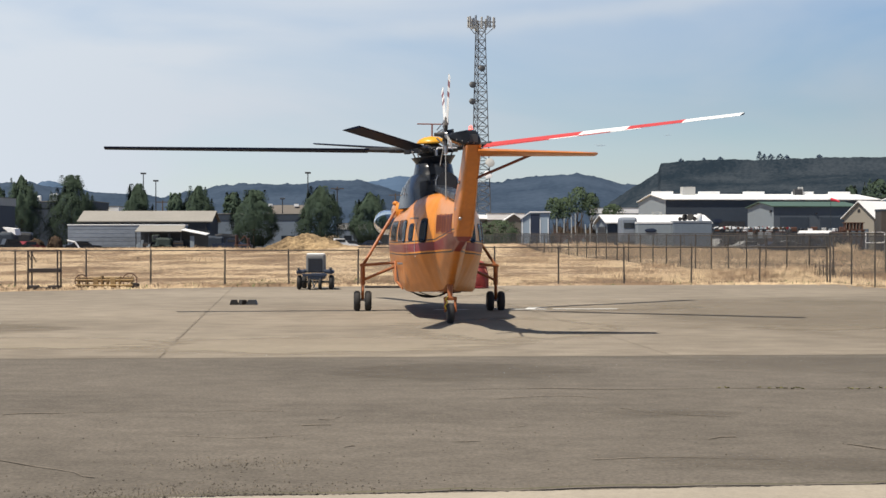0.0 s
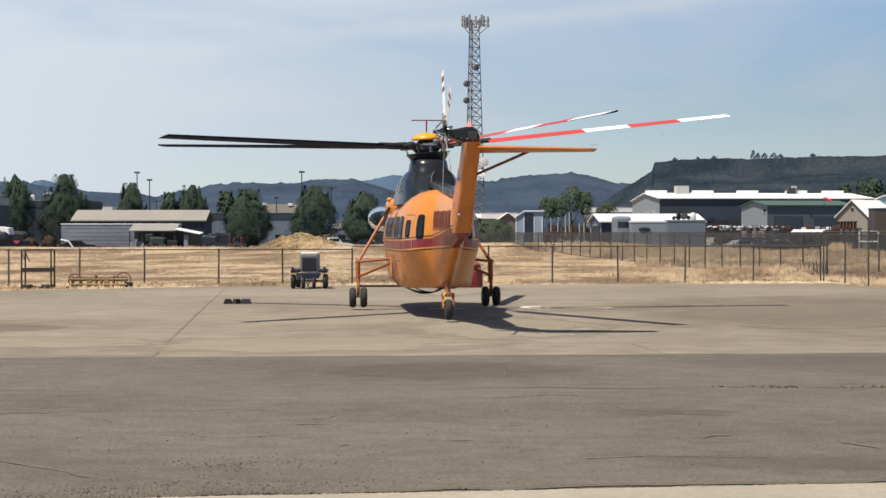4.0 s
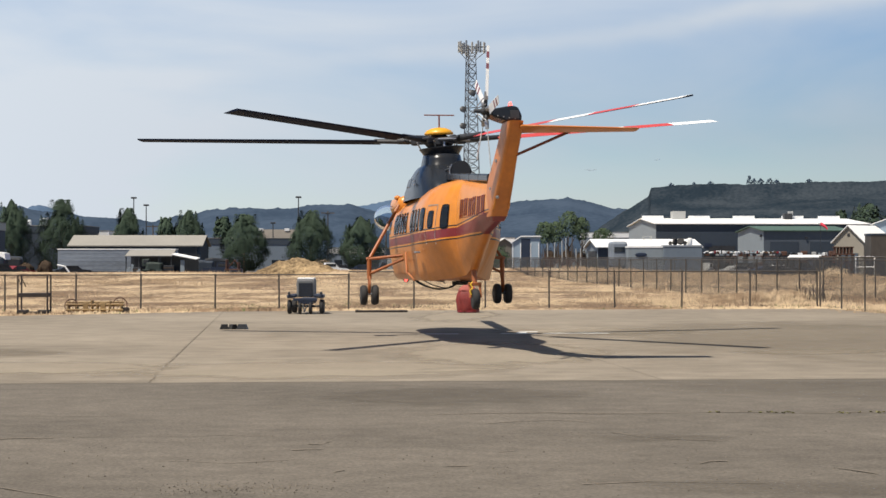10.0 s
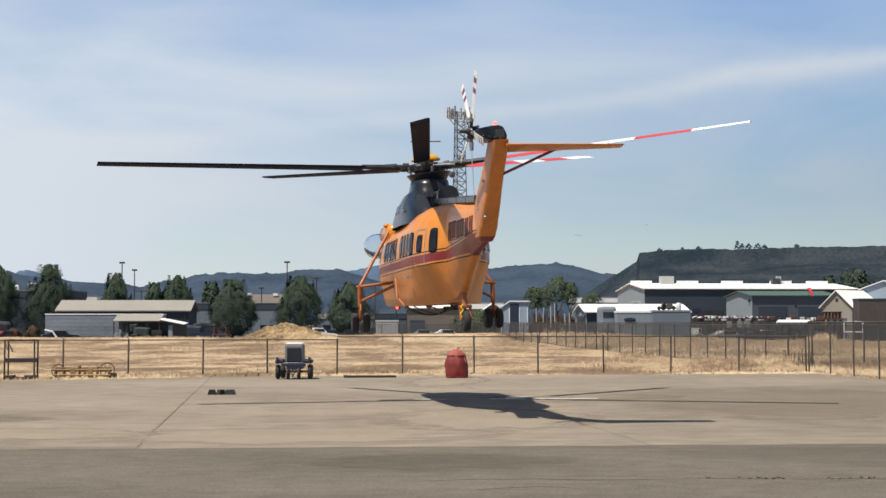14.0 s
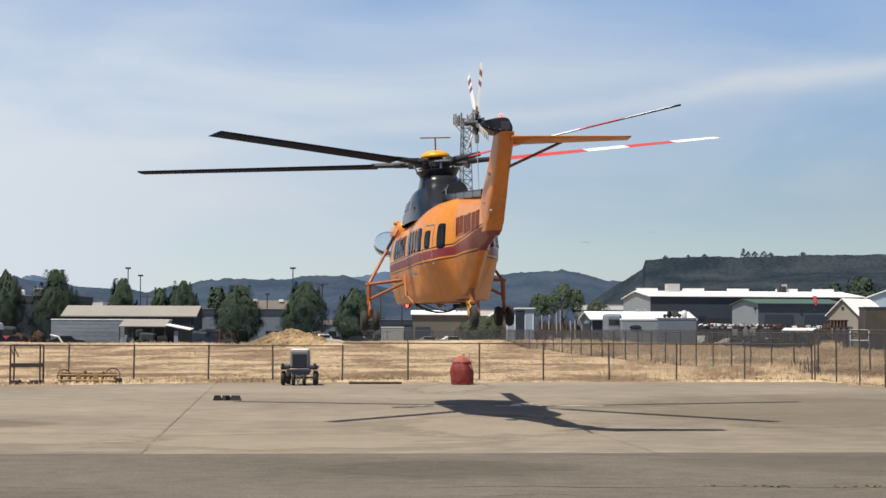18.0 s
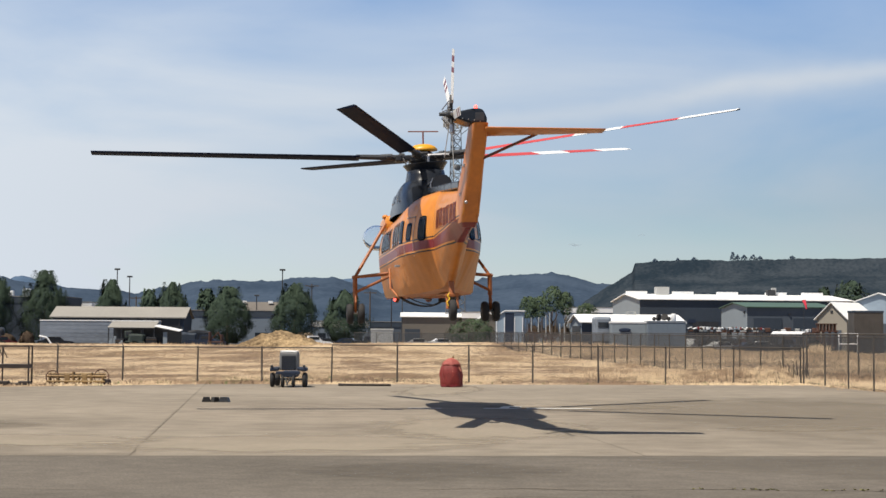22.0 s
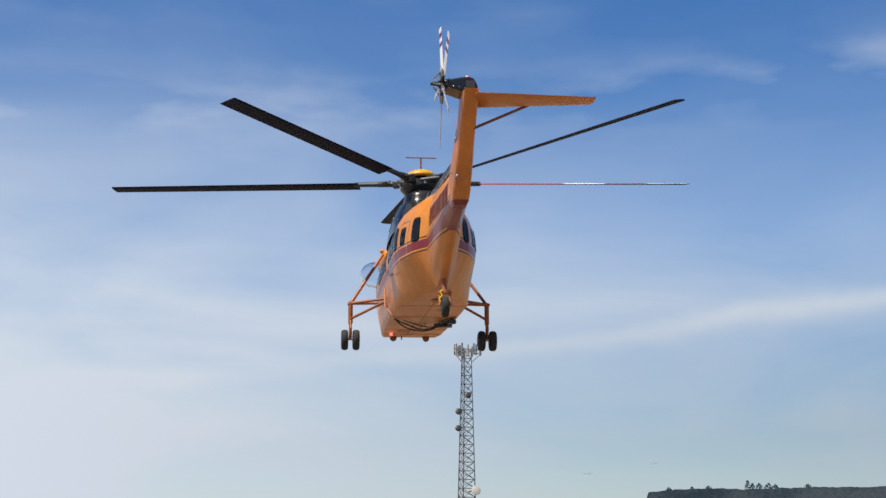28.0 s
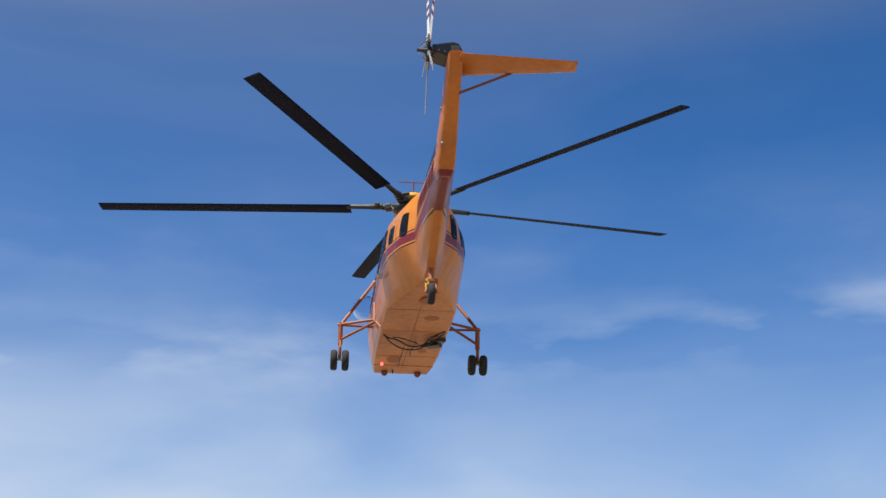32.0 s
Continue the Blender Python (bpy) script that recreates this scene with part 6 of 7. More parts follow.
def stabiliser():
    bm = B()
    rows = []
    for u in range(7):
        t = u / 6
        x = 0.08 + 2.66 * t
        yf, yr = -9.72 - 0.58 * t, -10.86 + 0.02 * t
        th = 0.085 - 0.045 * t
        row = []
        for k in range(12):
            a = 2 * math.pi * k / 12
            c, s = math.cos(a), math.sin(a)
            row.append(bm.verts.new((x, (yf + yr) / 2 + (yf - yr) / 2 * c, 4.21 - 0.035 * t + th * s * (1 + 0.5 * c))))
        rows.append(row)
    for a, b in zip(rows, rows[1:]):
        for k in range(12):
            bm.faces.new((a[k], a[(k + 1) % 12], b[(k + 1) % 12], b[k]))
    bm.faces.new(rows[0][::-1])
    bm.faces.new(rows[-1])
    bmesh.ops.recalc_face_normals(bm, faces=bm.faces)
    st = part("stabiliser", bm, WORN, heli, smooth=True)
    part("strut", rod(B(), (0.12, -9.98, 3.63), (1.34, -10.1, 4.16), 0.032), STAY, st)


stabiliser()
bm = prism(B(), [(-0.54, 4.61), (-0.54, 4.47), (-0.2, 4.35), (0.155, 4.335), (0.175, 4.47), (0.09, 4.66), (-0.04, 4.70), (-0.16, 4.685)], -10.45, -9.78)
bmesh.ops.bevel(bm, geom=bm.edges[:], offset=0.045, segments=2, affect="EDGES", profile=0.5)
lathe(bm, [(0.15, 0), (0.13, 0.10), (0.10, 0.20)], Matrix.Translation((-0.42, -10.13, 4.58)) @ Matrix.Rotation(radians(-90), 4, "Y"), 16)
gear = part("tail_gearbox", bm, COWL, heli, "black tail gearbox fairing")
part("beacon", ball(rod(B(), (-0.03, -10.1, 4.68), (-0.03, -10.1, 4.745), 0.045), -0.03, -10.1, 4.76, 0.042, 0.042, 0.055), BEACON, gear, "lit red beacon", smooth=True)
part("cooling_grille", box(B(), 0.0, -10.46, 4.50, 0.20, 0.02, 0.18, 0.005), DARK, gear)
for k in range(4):
    part("bolt", ball(B(), -0.38 + 0.13 * k, -10.455, 4.46 - 0.02 * k, 0.014, 0.014, 0.014, 8, 6), STEEL, gear, smooth=True)


# landing gear
def wheel(name, x, y, z, r, w, parent):
    m = Matrix.Translation((x - w / 2, y, z)) @ Matrix.Rotation(radians(90), 4, "Y")
    ty = part(name, lathe(B(), [(r * 0.55, 0.0), (r * 0.85, 0.0), (r * 0.97, w * 0.2), (r, w * 0.5), (r * 0.97, w * 0.8), (r * 0.85, w), (r * 0.55, w)], m, 24), RUBBER, parent, smooth=True)
    part("rim", lathe(B(), [(r * 0.10, -0.01), (r * 0.5, 0.02), (r * 0.56, 0.004), (r * 0.56, w - 0.004), (r * 0.5, w - 0.02), (r * 0.1, w + 0.01)], m, 20), STEEL if name == "tail" else DARK, ty)
    return ty


for s in (-1, 1):
    X = s * 2.0
    leg = part("landing_leg", rod(rod(B(), (X, 1.09, 1.42), (X, 1.09, 0.78), 0.068), (X, 1.09, 0.80), (X, 1.09, 0.33), 0.045), STRUT, heli)
    part("axle", rod(B(), (X - 0.22, 1.09, 0.33), (X + 0.22, 1.09, 0.33), 0.04), STEEL, leg)
    part("torque_link", rod(rod(B(), (X, 0.98, 0.85), (X, 0.86, 0.62), 0.025), (X, 0.86, 0.62), (X, 1.0, 0.40), 0.025), STRUT, leg)
    wheel("tyre", X - 0.165, 1.09, 0.30, 0.30, 0.19, heli)
    wheel("tyre", X + 0.165, 1.09, 0.30, 0.30, 0.19, heli)
    part("upper_strut", rod(B(), (X, 1.09, 1.36), (s * 1.0, 1.9, 2.98), 0.048), STRUT, heli)
    part("cross_strut", rod(rod(B(), (X - s * -0.08, 1.09, 1.36), (s * 1.05, 0.75, 1.46), 0.042), (X, 1.09, 1.36), (s * 1.05, 1.45, 1.44), 0.036), STRUT, heli)
    part("lower_strut", rod(B(), (X, 1.09, 0.92), (s * 1.02, 0.62, 1.36), 0.042), STRUT, heli)
tail_leg = part("tail_leg", rod(rod(B(), (0, -5.2, 1.08), (0, -5.3, 0.66), 0.07), (0.13, -5.32, 0.66), (0.13, -5.42, 0.34), 0.035), STRUT, heli)
part("yoke", box(rod(B(), (-0.13, -5.32, 0.66), (-0.13, -5.42, 0.34), 0.035), 0, -5.32, 0.68, 0.34, 0.12, 0.09, 0.02), STRUT, tail_leg)
wheel("tail_tyre", 0, -5.42, 0.30, 0.27, 0.17, heli)
inner = ball(B(), -1.13, 3.55, 2.65, 0.415, 0.395, 0.37, 28, 16)
bmesh.ops.reverse_faces(inner, faces=inner.faces[:])
dome = part("bubble_window", ball(inner, -1.13, 3.55, 2.65, 0.44, 0.42, 0.395, 28, 16), BUBBLE, heli, "clear bulged observation window", smooth=True)
dome.visible_shadow = False

# rotor head dome and pitot bar do not turn
part("mast_probe", rod(rod(B(), (-0.03, 0.12, 5.1), (-0.03, 0.12, 5.52), 0.024), (-0.47, 0.12, 5.53), (0.42, 0.12, 5.53), 0.018), STAY, heli, "thin red-brown T-shaped probe")


def blade(rotor, angle, pitch, cone, r0, r1, chord, mats, bands, name="blade", twist=5.0, thick=0.05):
    """A rotor blade along the angle, leading edge forward in the turn, striped on top."""
    stations = [r0] + sorted({b for b in bands if r0 < b < r1} | {r0 + (r1 - r0) * k / 8 for k in range(1, 8)}) + [r1]
    bm = B()
    rings = []
    M = Matrix.Rotation(angle, 4, "Z") @ Matrix.Rotation(-cone, 4, "Y")
    for r in stations:
        p = radians(pitch - twist * (r - r0) / (r1 - r0))
        ring = []
        for cy, cz in ((0.25, 0.0), (0.15, 0.5), (-0.15, 0.42), (-0.75, 0.05), (-0.75, -0.05), (-0.15, -0.45), (0.15, -0.45)):
            y, z = cy * chord, cz * thick
            ring.append(bm.verts.new(M @ Vector((r, y * math.cos(p) - z * math.sin(p), y * math.sin(p) + z * math.cos(p)))))
        rings.append(ring)
    for i, (a, b) in enumerate(zip(rings, rings[1:])):
        mid = (stations[i] + stations[i + 1]) / 2
        top = 1 + sum(mid > s for s in bands) % 2
        for k in range(7):
            f = bm.faces.new((a[k], a[(k + 1) % 7], b[(k + 1) % 7], b[k]))
            f.material_index = top if k in (1, 2) else 0
    bm.faces.new(rings[0][::-1])
    bm.faces.new(rings[-1])
    bmesh.ops.recalc_face_normals(bm, faces=bm.faces)
    return part(name, bm, mats, rotor)


R = 9.40
bm = lathe(B(), [(0.16, -0.25), (0.30, -0.2), (0.42, -0.08), (0.42, 0.06), (0.30, 0.12), (0.2, 0.2)], Matrix.Identity(4), 20)
for k in range(5):
    a = radians(72 * k)
    e = Vector((math.cos(a), math.sin(a), 0))
    box(bm, e.x * 0.55, e.y * 0.55, 0.02, 0.5, 0.20, 0.16, 0.03, rz=72 * k)
main_rotor = part("main_rotor", bm, DARK, heli, "dark five-blade rotor head")
for k in range(5):
    a = radians(72 * k)
    b = blade(main_rotor, a, 13.5, radians(3.16), 1.85, R, 0.47, [UNDER, BLADE_RED, WHITE], [0.51 * R, 0.66 * R, 0.83 * R])
    m = Matrix.Rotation(a, 4, "Z") @ Matrix.Rotation(-radians(3.16), 4, "Y")
    part("blade_cuff", rod(rod(B(), m @ Vector((0.6, 0, 0)), m @ Vector((1.95, 0, 0)), 0.085, 0.07), m @ Vector((0.5, -0.16, 0.02)), m @ Vector((1.0, -0.1, 0.02)), 0.06), DARK, main_rotor)
    part("spindle", rod(rod(B(), m @ Vector((0.90, 0.02, 0.01)), m @ Vector((1.25, 0.0, 0.0)), 0.10, 0.085, 12), m @ Vector((0.55, 0.0, 0.02)), m @ Vector((0.70, 0.0, 0.02)), 0.11, 0.11, 12), DARK, main_rotor)
    part("pitch_horn", box(B(), *(m @ Vector((1.02, 0.18, 0.0))), 0.14, 0.30, 0.06, 0.015, rz=72 * k), DARK, main_rotor)
    part("pitch_rod", rod(B(), m @ Vector((0.62, 0.2, -0.02)), m @ Vector((0.40, 0.17, -0.42)), 0.022), STEEL, main_rotor)
for k in range(5):
    m = Matrix.Rotation(radians(72 * k), 4, "Z")
    part("damper", rod(B(), m @ Vector((0.30, -0.26, 0.05)), m @ Vector((0.92, -0.12, 0.03)), 0.045), STEEL, main_rotor)
    part("hinge_block", box(B(), *(m @ Vector((0.72, 0, 0.02))), 0.20, 0.26, 0.20, 0.04, rz=72 * k), DARK, main_rotor)
part("swashplate", lathe(B(), [(0.2, -0.42), (0.44, -0.42), (0.47, -0.38), (0.47, -0.34), (0.3, -0.30)], Matrix.Identity(4), 26), STEEL, main_rotor)
part("rotor_dome", lathe(B(), [(0.42, 0.20), (0.43, 0.24), (0.36, 0.32), (0.22, 0.385), (0.05, 0.41)], Matrix.Identity(4), 24), DOME, main_rotor, "yellow-orange rotor head dome", smooth=True)

bm = lathe(B(), [(0.07, -0.12), (0.095, -0.02), (0.095, 0.06), (0.05, 0.12)], Matrix.Identity(4), 14)
for k in range(5):
    a = radians(72 * k)
    rod(bm, (0, 0, 0), (0.42 * math.cos(a), 0.42 * math.sin(a), 0), 0.04)
tail_rotor = part("tail_rotor", bm, DARK, heli, "five-blade tail rotor with red and white tips")
for k in range(5):
    blade(tail_rotor, radians(72 * k), 10, 0.0, 0.35, 1.46, 0.19, [GREY, WHITE, RED], [0.95, 1.07, 1.19, 1.33], twist=3, thick=0.02)
for k in range(5):
    a = radians(72 * k)
    part("pitch_link", rod(rod(B(), (0.10 * math.cos(a + 0.5), 0.10 * math.sin(a + 0.5), 0.20), (0.30 * math.cos(a + 0.35), 0.30 * math.sin(a + 0.35), 0.04), 0.013), (0.26 * math.cos(a), 0.26 * math.sin(a), 0.0), (0.44 * math.cos(a), 0.44 * math.sin(a), 0.0), 0.055, 0.04, 10), STEEL, tail_rotor)
part("spider", rod(B(), (0, 0, 0.10), (0, 0, 0.26), 0.05, 0.04, 10), DARK, tail_rotor)

# hoses slung under the belly
def hose(pts, r, name="hose"):
    cu = bpy.data.curves.new(name, "CURVE")
    cu.dimensions, cu.bevel_depth, cu.bevel_resolution = "3D", r, 2
    sp = cu.splines.new("BEZIER")
    sp.bezier_points.add(len(pts) - 1)
    for b, p in zip(sp.bezier_points, pts):
        b.co, b.handle_left_type, b.handle_right_type = p, "AUTO", "AUTO"
    tmp = bpy.data.objects.new(name, cu)
    me = bpy.data.meshes.new_from_object(tmp)
    me.materials.append(BLACK)
    ob = new(name, me)
    ob.parent = heli
    return ob


hose([(-1.05, 0.1, 1.38), (-0.93, -0.1, 0.85), (-0.72, -0.05, 0.71), (-0.45, -0.35, 0.55), (-0.1, -0.1, 0.47), (0.25, 0.05, 0.53), (0.5, -0.15, 0.68), (0.85, -0.75, 0.75)], 0.022)
hose([(-0.90, -0.3, 0.79), (-0.5, 0.2, 0.57), (-0.15, 0.35, 0.49), (0.2, 0.25, 0.49), (0.55, 0.1, 0.65), (0.9, -0.5, 0.77)], 0.020)
hose([(-0.55, 0.0, 0.73), (-0.25, -0.4, 0.57), (0.05, -0.3, 0.51), (0.3, 0.2, 0.55), (0.62, 0.3, 0.68)], 0.016)
hose([(0.45, -0.2, 0.68), (0.6, -0.6, 0.63), (0.78, -0.5, 0.69), (0.86, -0.9, 0.79)], 0.018)
hose([(0.1, 1.9, 0.73), (0.05, 1.2, 0.70), (0.12, 0.6, 0.68), (0.1, 0.1, 0.65)], 0.020)
for x, y, rx, ry, mt in ((0.36, -1.9, 0.24, 0.26, STRUT), (0.40, 1.35, 0.13, 0.25, STRUT), (-0.35, 2.4, 0.2, 0.4, STRUT), (0.05, -3.4, 0.16, 0.3, STRUT)):
    part("belly_stain", ball(B(), x, y, 0.752, rx, ry, 0.006, 16, 6), mt, heli, smooth=True)
part("keel_strip", box(B(), -0.03, 0.2, 0.747, 0.025, 6.4, 0.008), STRUT, heli)
part("keel_strip", box(B(), -0.16, 1.9, 0.746, 0.025, 2.6, 0.016), DARK, heli)
for y in (-2.6, -0.6, 0.7, 2.0, 3.1):
    part("belly_seam", box(B(), 0, y, 0.749, 1.8, 0.014, 0.014), BELLY, heli)
part("cargo_hook", box(box(rod(B(), (0.62, 0.3, 0.78), (0.62, 0.3, 0.62), 0.05), 0.62, 0.35, 0.64, 0.46, 0.30, 0.12, 0.03, rz=-35), 0.82, 0.0, 0.70, 0.24, 0.18, 0.12, 0.03, rz=20), BLACK, heli)
part("belly_light", ball(B(), -0.67, 2.85, 0.72, 0.045, 0.045, 0.06, 12, 8), BEACON, heli, "lit red belly light", smooth=True)
for x, y in ((-0.52, 3.9), (0.50, 3.95)):
    part("lamp_dome", lathe(B(), [(0.10, 0.0), (0.11, -0.05), (0.09, -0.12), (0.04, -0.16)], Matrix.Translation((x, y, 0.80)), 14), STAY, heli, "red-brown lamp dome", smooth=True)
part("drain_pipe", rod(B(), (-0.28, 3.7, 0.78), (-0.28, 3.7, 0.66), 0.02), DARK, heli)
strap = [(-0.06, -5.34, 0.74), (-0.13, -5.40, 0.67), (-0.07, -5.42, 0.59), (-0.15, -5.44, 0.50), (-0.11, -5.45, 0.41)]
bm = B()
for p, q in zip(strap, strap[1:]):
    rod(bm, p, q, 0.014)
part("strap", bm, STRAP, tail_leg, "bright yellow strap")


# ---- things on the apron ----
def power_cart(x, y):
    ob = thing("tow_tractor", x, y, 0.016, 0, "dark blue tow tractor with a grey upright cab box", "tractor")
    part("chassis", box(B(), 0, 0.1, 0.52, 0.62, 1.8, 0.24, 0.03), BLUE, ob)
    for s in (-1, 1):
        part("fender", box(B(), s * 0.56, -0.45, 0.74, 0.40, 0.9, 0.16, 0.06, ry=s * 6), BLUE, ob)
        part("lamp", ball(B(), s * 0.66, -0.92, 0.86, 0.06, 0.05, 0.06, 12, 8), DARK, ob)
    cab = part("cab_box", box(B(), 0, -0.2, 1.06, 0.76, 0.9, 0.74, 0.06), CAB, ob, "grey upright box with a rounded top")
    part("cab_roof", box(B(), 0, -0.2, 1.455, 0.70, 0.86, 0.07, 0.03), WHITE, cab)
    part("grille", box(B(), 0, -0.66, 1.00, 0.58, 0.05, 0.60, 0.02), DARK, cab)
    for k in range(6):
        part("grille_bar", box(B(), 0, -0.69, 0.76 + k * 0.095, 0.54, 0.02, 0.02), BLUE, cab)
    for dx in (-0.66, -0.22, 0.22, 0.66):
        wheel("tyre", dx, -0.6 if abs(dx) > 0.4 else -0.85, 0.30 if abs(dx) > 0.4 else 0.24, 0.30 if abs(dx) > 0.4 else 0.24, 0.17 if abs(dx) > 0.4 else 0.12, ob)
    for dx in (-0.58, 0.58):
        wheel("tyre", dx, 0.75, 0.28, 0.28, 0.2, ob)
    part("axle", rod(B(), (-0.66, -0.6, 0.32), (0.66, -0.6, 0.32), 0.04), DARK, ob)
    part("tow_bar", rod(rod(B(), (-0.10, -0.9, 0.42), (0, -1.3, 0.12), 0.03), (0.10, -0.9, 0.42), (0, -1.3, 0.12), 0.03), DARK, ob)
    part("bumper", box(B(), 0, -0.90, 0.60, 1.0, 0.08, 0.12, 0.02), BLUE, ob)


def steel_rack(x, y):
    ob = thing("steel_rack", x, y, 0.016, 3, "dark brown steel rack frame with a mid shelf", "rack")
    for dx in (-0.6, 0.6):
        for dy in (-0.35, 0.35):
            part("post", box(B(), dx, dy, 0.82, 0.06, 0.06, 1.6, 0.005), RACK_STEEL, ob)
    part("top_bar", box(box(B(), 0, -0.35, 1.6, 1.26, 0.06, 0.06), 0, 0.35, 1.6, 1.26, 0.06, 0.06), RACK_STEEL, ob)
    for dy in (-0.35, 0.35):
        part("side_brace", rod(B(), (-0.6, dy, 1.5), (-0.42, dy, 1.1), 0.02), RACK_STEEL, ob)
    part("shelf", box(B(), 0, 0, 0.78, 1.25, 0.75, 0.16, 0.01), RACK_STEEL, ob)
    for dx in (-0.42, 0.42):
        part("foot_block", box(B(), dx, -0.2, 0.09, 0.42, 0.5, 0.16, 0.03), RACK_STEEL, ob)
    part("base", box(B(), 0, 0, 0.05, 1.3, 0.8, 0.07, 0.01), RACK_STEEL, ob)


def tow_bars(x, y):
    ob = thing("yellow_frame", x, y, 0, 4, "faded yellow steel frame lying at the grass edge", "frame")
    for z, dy in ((0.14, -0.28), (0.36, -0.22), (0.30, 0.22), (0.44, 0.12)):
        part("bar", rod(B(), (-1.2, dy, z), (1.2, dy, z), 0.038), YELLOW, ob)
    for dx in (-0.36, 0.36):
        part("plate", box(B(), dx, -0.2, 0.24, 0.22, 0.12, 0.40, 0.02), YELLOW, ob)
    for dx, h in ((-1.1, 0.34), (-0.75, 0.26), (-0.12, 0.5), (0.1, 0.42), (0.62, 0.46), (1.1, 0.36)):
        part("bracket", box(B(), dx, 0, h / 2 + 0.04, 0.06, 0.5, h, 0.015, ry=6 * dx), YELLOW, ob)
    for dx, r in ((-0.98, 0.27), (1.05, 0.30)):
        m = Matrix.Translation((dx, -0.1, r + 0.05)) @ Matrix.Rotation(radians(80), 4, "X")
        bm = B()
        for k in range(18):
            a, b = 2 * math.pi * k / 18, 2 * math.pi * (k + 1) / 18
            rod(bm, m @ Vector((r * math.cos(a), r * math.sin(a), 0)), m @ Vector((r * math.cos(b), r * math.sin(b), 0)), 0.022, n=6)
        hoop = part("hoop", bm, RUST, ob, "thin rusty hoop")
        for k in range(3):
            a = math.pi * k / 3
            v = Vector((r * math.cos(a), r * math.sin(a), 0))
            part("spoke", rod(B(), m @ v, m @ -v, 0.012, n=6), RUST, hoop)
    part("drum", lathe(B(), [(0.05, 0.0), (0.16, 0.0), (0.17, 0.05), (0.17, 0.2), (0.1, 0.24)], Matrix.Translation((1.28, -0.05, 0.0)), 18), RACK_STEEL, ob)


def fire_bucket(x, y):
    ob = thing("water_bucket", x, y, 0.016, 0, "collapsed dark red fabric water bucket on the apron", "bucket")
    bm = lathe(B(), [(0.40, 0.0), (0.45, 0.08), (0.46, 0.32), (0.465, 0.55), (0.43, 0.78), (0.36, 0.95), (0.25, 1.08), (0.14, 1.15), (0.05, 1.18)], Matrix.Identity(4), 40)
    for v in bm.verts:
        a = math.atan2(v.co.y, v.co.x)
        k = 1 + 0.07 * math.sin(6 * a + 4 * v.co.z) + 0.12 * noise.noise(v.co * 4)
        v.co.x *= k
        v.co.y *= k
        v.co.x -= 0.10 * max(0.0, v.co.z - 0.35) * (1 - max(0.0, v.co.z - 0.8) * 2.2)
    crown = B()
    lathe(crown, [(0.40, 0.90), (0.37, 0.98), (0.28, 1.10), (0.16, 1.18), (0.05, 1.22)], Matrix.Identity(4), 40)
    for v in crown.verts:
        a = math.atan2(v.co.y, v.co.x)
        k = 1 + 0.07 * math.sin(6 * a + 4 * v.co.z) + 0.12 * noise.noise(v.co * 4)
        drop = (0.10 * math.sin(5 * a) + 0.06 * math.sin(9 * a + 1)) * max(0.0, 1.0 - v.co.z) * 4
        v.co = Vector((v.co.x * k - 0.03, v.co.y * k, v.co.z + drop))
    part("shell", bm, BUCKET, ob, smooth=True)
    part("crown", crown, BUCKET_FADED, ob, "sun-bleached pink folded top", smooth=True)
    part("cord", rod(rod(B(), (0, 0, 1.05), (0.05, 0, 1.30), 0.02), (0.05, 0, 1.30), (0.10, 0.03, 1.22), 0.02), YELLOW, ob)
    for k in range(7):
        a = 2 * math.pi * k / 7 + 0.3
        c, d = math.cos(a), math.sin(a)
        part("strap", rod(rod(B(), (0.47 * c, 0.47 * d, 0.66), (0.27 * c, 0.27 * d, 0.98), 0.018, n=6), (0.27 * c, 0.27 * d, 0.98), (0.04, 0, 1.2), 0.016, n=6), STRAP_PALE, ob, "pale orange webbing strap")
    part("rim_band", lathe(B(), [(0.44, 0.02), (0.475, 0.03), (0.475, 0.09), (0.44, 0.1)], Matrix.Identity(4), 30), RED, ob)


power_cart(-5.28, 62.5)
steel_rack(-16.55, 62.2)
tow_bars(-14.35, 63.6)
fire_bucket(1.46, 63.2)
for dx, s, rz in ((-6.78, 0.30, 10), (-6.5, 0.24, 40), (-6.2, 0.36, -8)):
    ob = thing("wheel_chock", dx, 48.6, 0.016, rz, "dark rubber wheel chock lying on the concrete", "chock", "wheel chocks")
    part("block", prism(B(), [(-s / 2, 0), (s / 2, 0), (s * 0.32, 0.16), (-s * 0.32, 0.16)], -0.1, 0.1), RUBBER if s < 0.33 else DARK, ob)

ob = thing("pipe", -2.2, 63.6, 0.016, 2, "long dark pipe lying along the apron edge", "pipe")
part("tube", rod(B(), (-1.1, 0, 0.05), (1.1, 0.05, 0.05), 0.05), RACK_STEEL, ob)
part("collar", rod(B(), (-1.12, 0, 0.05), (-0.98, 0, 0.05), 0.065), RACK_STEEL, ob)


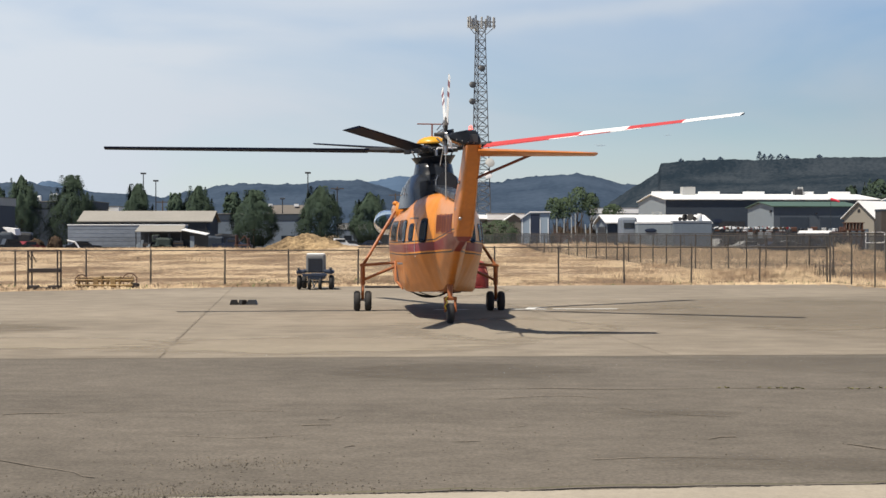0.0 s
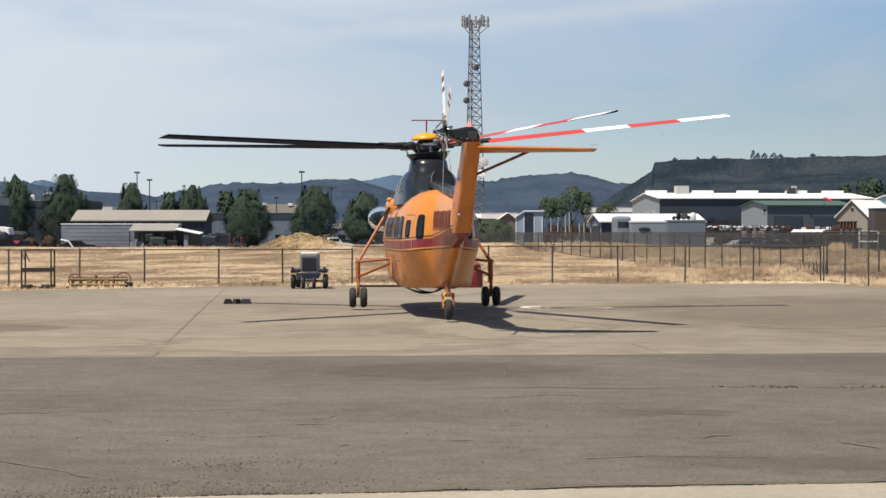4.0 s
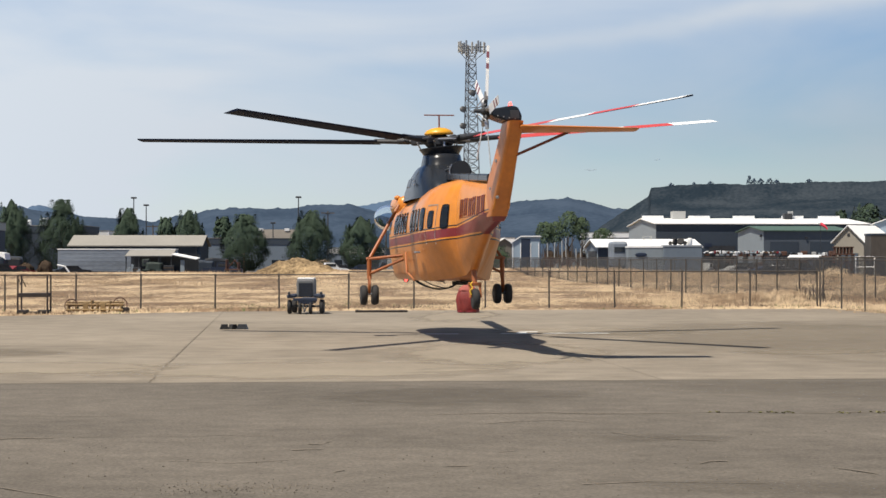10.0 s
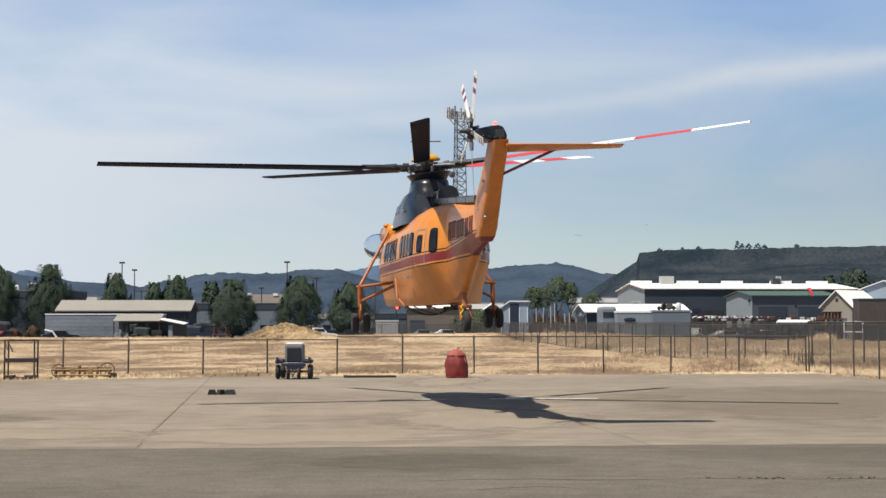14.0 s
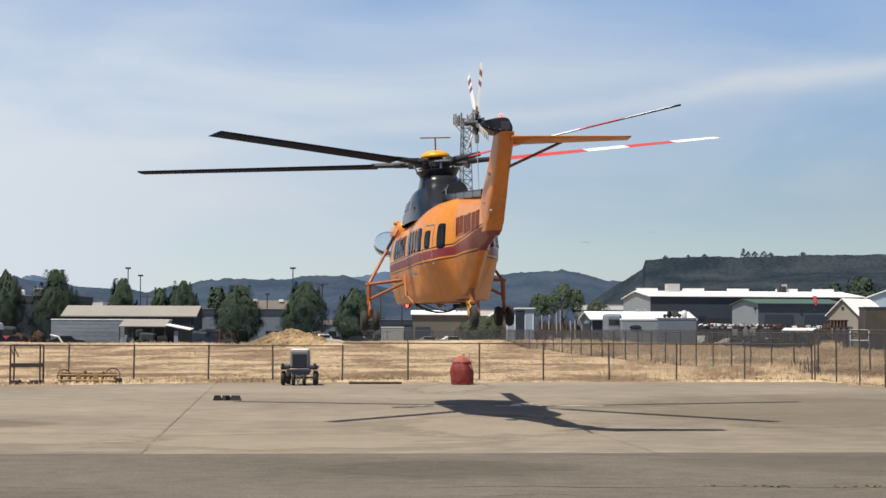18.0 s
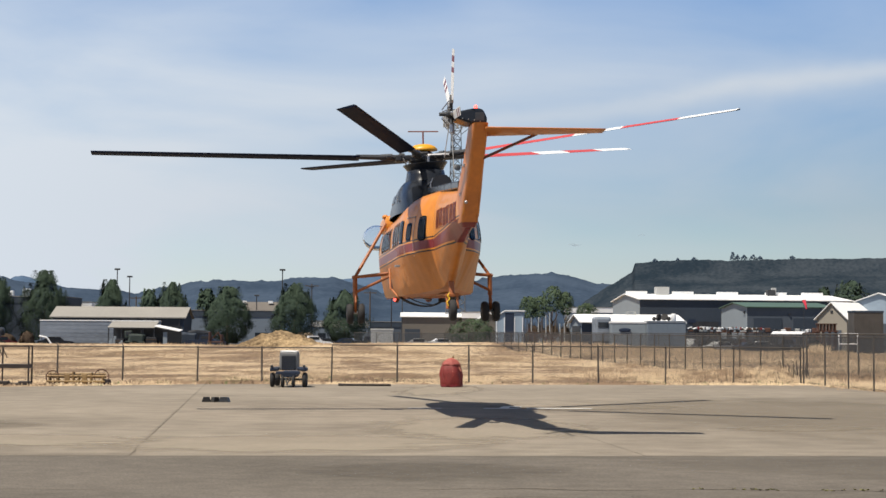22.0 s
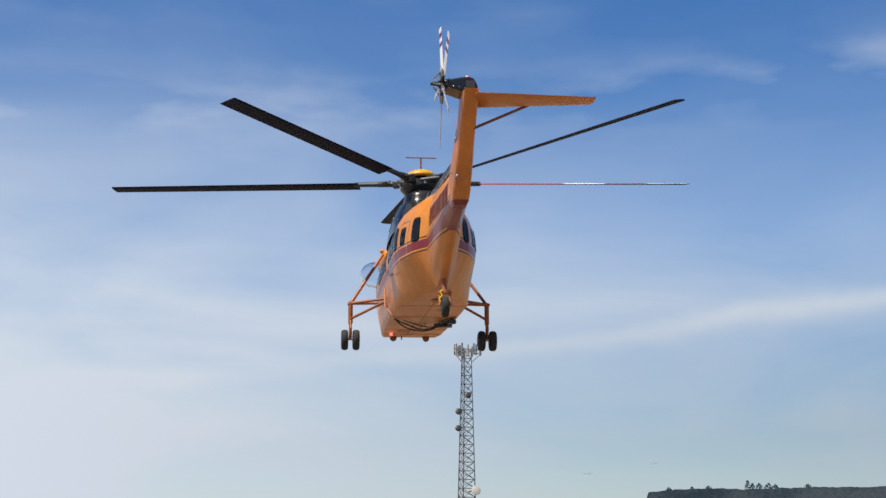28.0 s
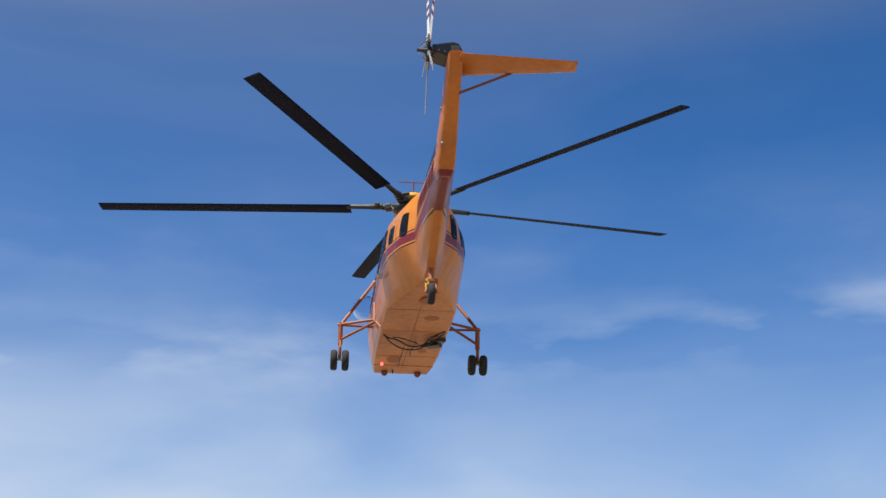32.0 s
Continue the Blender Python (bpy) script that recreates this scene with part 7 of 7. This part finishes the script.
# ---- how things move ----
PHASE = [(0, 38.6), (1, 1295.4), (2, 2545.1), (3, 3795.0), (6, 7546.5), (7, 8796.2), (8, 10042.6), (9, 11292.5), (10, 12542.1), (11, 13784.8), (12, 15036.5), (13, 16289.4), (14, 17541.3), (17, 21296.3), (18, 22548.8), (19, 23797.9), (21, 26297.5), (22, 27541.5), (23, 28791.5), (24, 30033.9), (25, 31279.0), (26, 32525.6), (29, 36255.2), (30, 37498.7), (31, 38742.0), (32, 39985.5)]
TAIL_PHASE = [(0, 43), (1, 1210), (2, 2408), (3, 3595), (6, 7123), (8, 9471), (9, 10676), (10, 11868), (11, 13039), (12, 14244), (13, 15411), (14, 16600), (17, 20096), (18, 21277), (19, 22483), (20, 23686), (21, 24884), (22, 26043), (23, 27247), (24, 28418), (25, 29573), (26, 30723), (32, 37743)]
# fore-and-aft and sideways lean of the rotor disc
LEAN = [(0, 2.0, 3.3), (3.6, 2.0, 3.2), (5.5, 1.4, 2.0), (26, 1.4, 2.0), (30, 2.2, 2.1), (32, 2.6, 2.0)]


def spin(table, t, i=1):
    """Value number i of a table at a time, on straight lines between its rows."""
    for p, q in zip(table, table[1:]):
        if t <= q[0]:
            return p[i] + (q[i] - p[i]) * (t - p[0]) / (q[0] - p[0])
    return table[-1][i]


def rotor_at(t):
    lean = Matrix.Rotation(radians(spin(LEAN, t, 1)), 4, "X") @ Matrix.Rotation(radians(-spin(LEAN, t, 2)), 4, "Y")
    return Matrix.Translation((-0.034, 0.143, 4.76)) @ lean @ Matrix.Rotation(radians(spin(PHASE, t) % 360), 4, "Z")


def motions():
    # the windsock lifts and droops
    walk(sock, [(t, pose(0, -0.05, 6.45, 0, droop, turn)) for t, droop, turn in (
        (0, 12, -15), (3, 25, -25), (6, 10, -10), (10, 35, -20), (14, 55, -40), (20, 78, -60), (24, 40, -30), (26, 20, -15), (29, 35, -25), (32, 20, -15))])
    walk(heli, [
        (0, craft(-0.31, 43.81, 0.00, 5.3, 0.3, 0.3)), (1, craft(-0.32, 44.02, 0.00, 5.6, 0.5, -0.2)),
        (2, craft(-0.34, 44.00, 0.01, 5.6, 0.5, -0.4)), (3, craft(-0.29, 43.92, 0.03, 5.7, 0.6, -0.1)),
        (3.6, craft(-0.29, 43.92, 0.04, 5.7, 0.6, -0.1)), (6, craft(0.21, 43.53, 0.62, 7.5, -1.2, -1.0)),
        (7, craft(0.20, 43.44, 0.71, 7.6, -1.2, -0.7)), (8, craft(0.28, 43.32, 0.71, 8.3, -0.8, -1.0)),
        (9, craft(0.34, 42.99, 0.80, 8.3, -0.5, -2.2)), (10, craft(0.25, 43.44, 0.95, 8.7, -0.3, -0.4)),
        (11, craft(0.35, 43.62, 1.35, 8.4, 0.7, -1.8)), (12, craft(0.42, 43.58, 1.62, 8.2, 1.0, -2.7)),
        (13, craft(0.33, 43.48, 1.82, 8.2, 0.3, -1.4)), (14, craft(0.33, 43.49, 2.09, 8.5, 0.3, -2.0)),
        (17, craft(0.46, 43.21, 2.33, 8.4, 0.0, -3.1)), (18, craft(0.44, 43.11, 2.35, 7.8, 0.2, -2.2)),
        (19, craft(0.47, 43.12, 2.41, 7.4, -0.2, -1.4)), (20, craft(0.48, 42.98, 2.36, 7.5, -0.0, -2.9)),
        (21, craft(0.36, 43.20, 2.35, 7.1, 0.3, -2.0)), (22, craft(0.30, 43.08, 2.59, 6.3, 0.2, -1.5)),
        (23, craft(0.17, 43.20, 2.95, 6.1, 0.5, -1.4)), (24, craft(0.15, 43.05, 3.59, 6.5, 0.4, -2.0)),
        (25, craft(0.08, 42.97, 4.53, 5.9, 0.8, -1.8)), (26, craft(-0.09, 42.79, 5.68, 6.1, 0.5, -2.7)),
        (29, craft(-0.19, 41.75, 9.88, 6.0, 1.0, -0.1)), (30, craft(-0.20, 41.36, 11.48, 5.5, 0.9, -0.1)),
        (31, craft(-0.31, 40.92, 12.99, 5.9, 1.0, -0.3)), (32, craft(-0.15, 40.46, 14.61, 5.1, 1.6, 0.2))])
    frames = range(0, 32 * FPS + 1)
    walk(main_rotor, [(k / FPS, rotor_at(k / FPS)) for k in frames])
    side = Matrix.Translation((-0.595, -10.13, 4.595)) @ Matrix.Rotation(radians(-90), 4, "Y")
    walk(tail_rotor, [(k / FPS, side @ Matrix.Rotation(radians(spin(TAIL_PHASE, k / FPS) % 360), 4, "Z")) for k in frames])


motions()
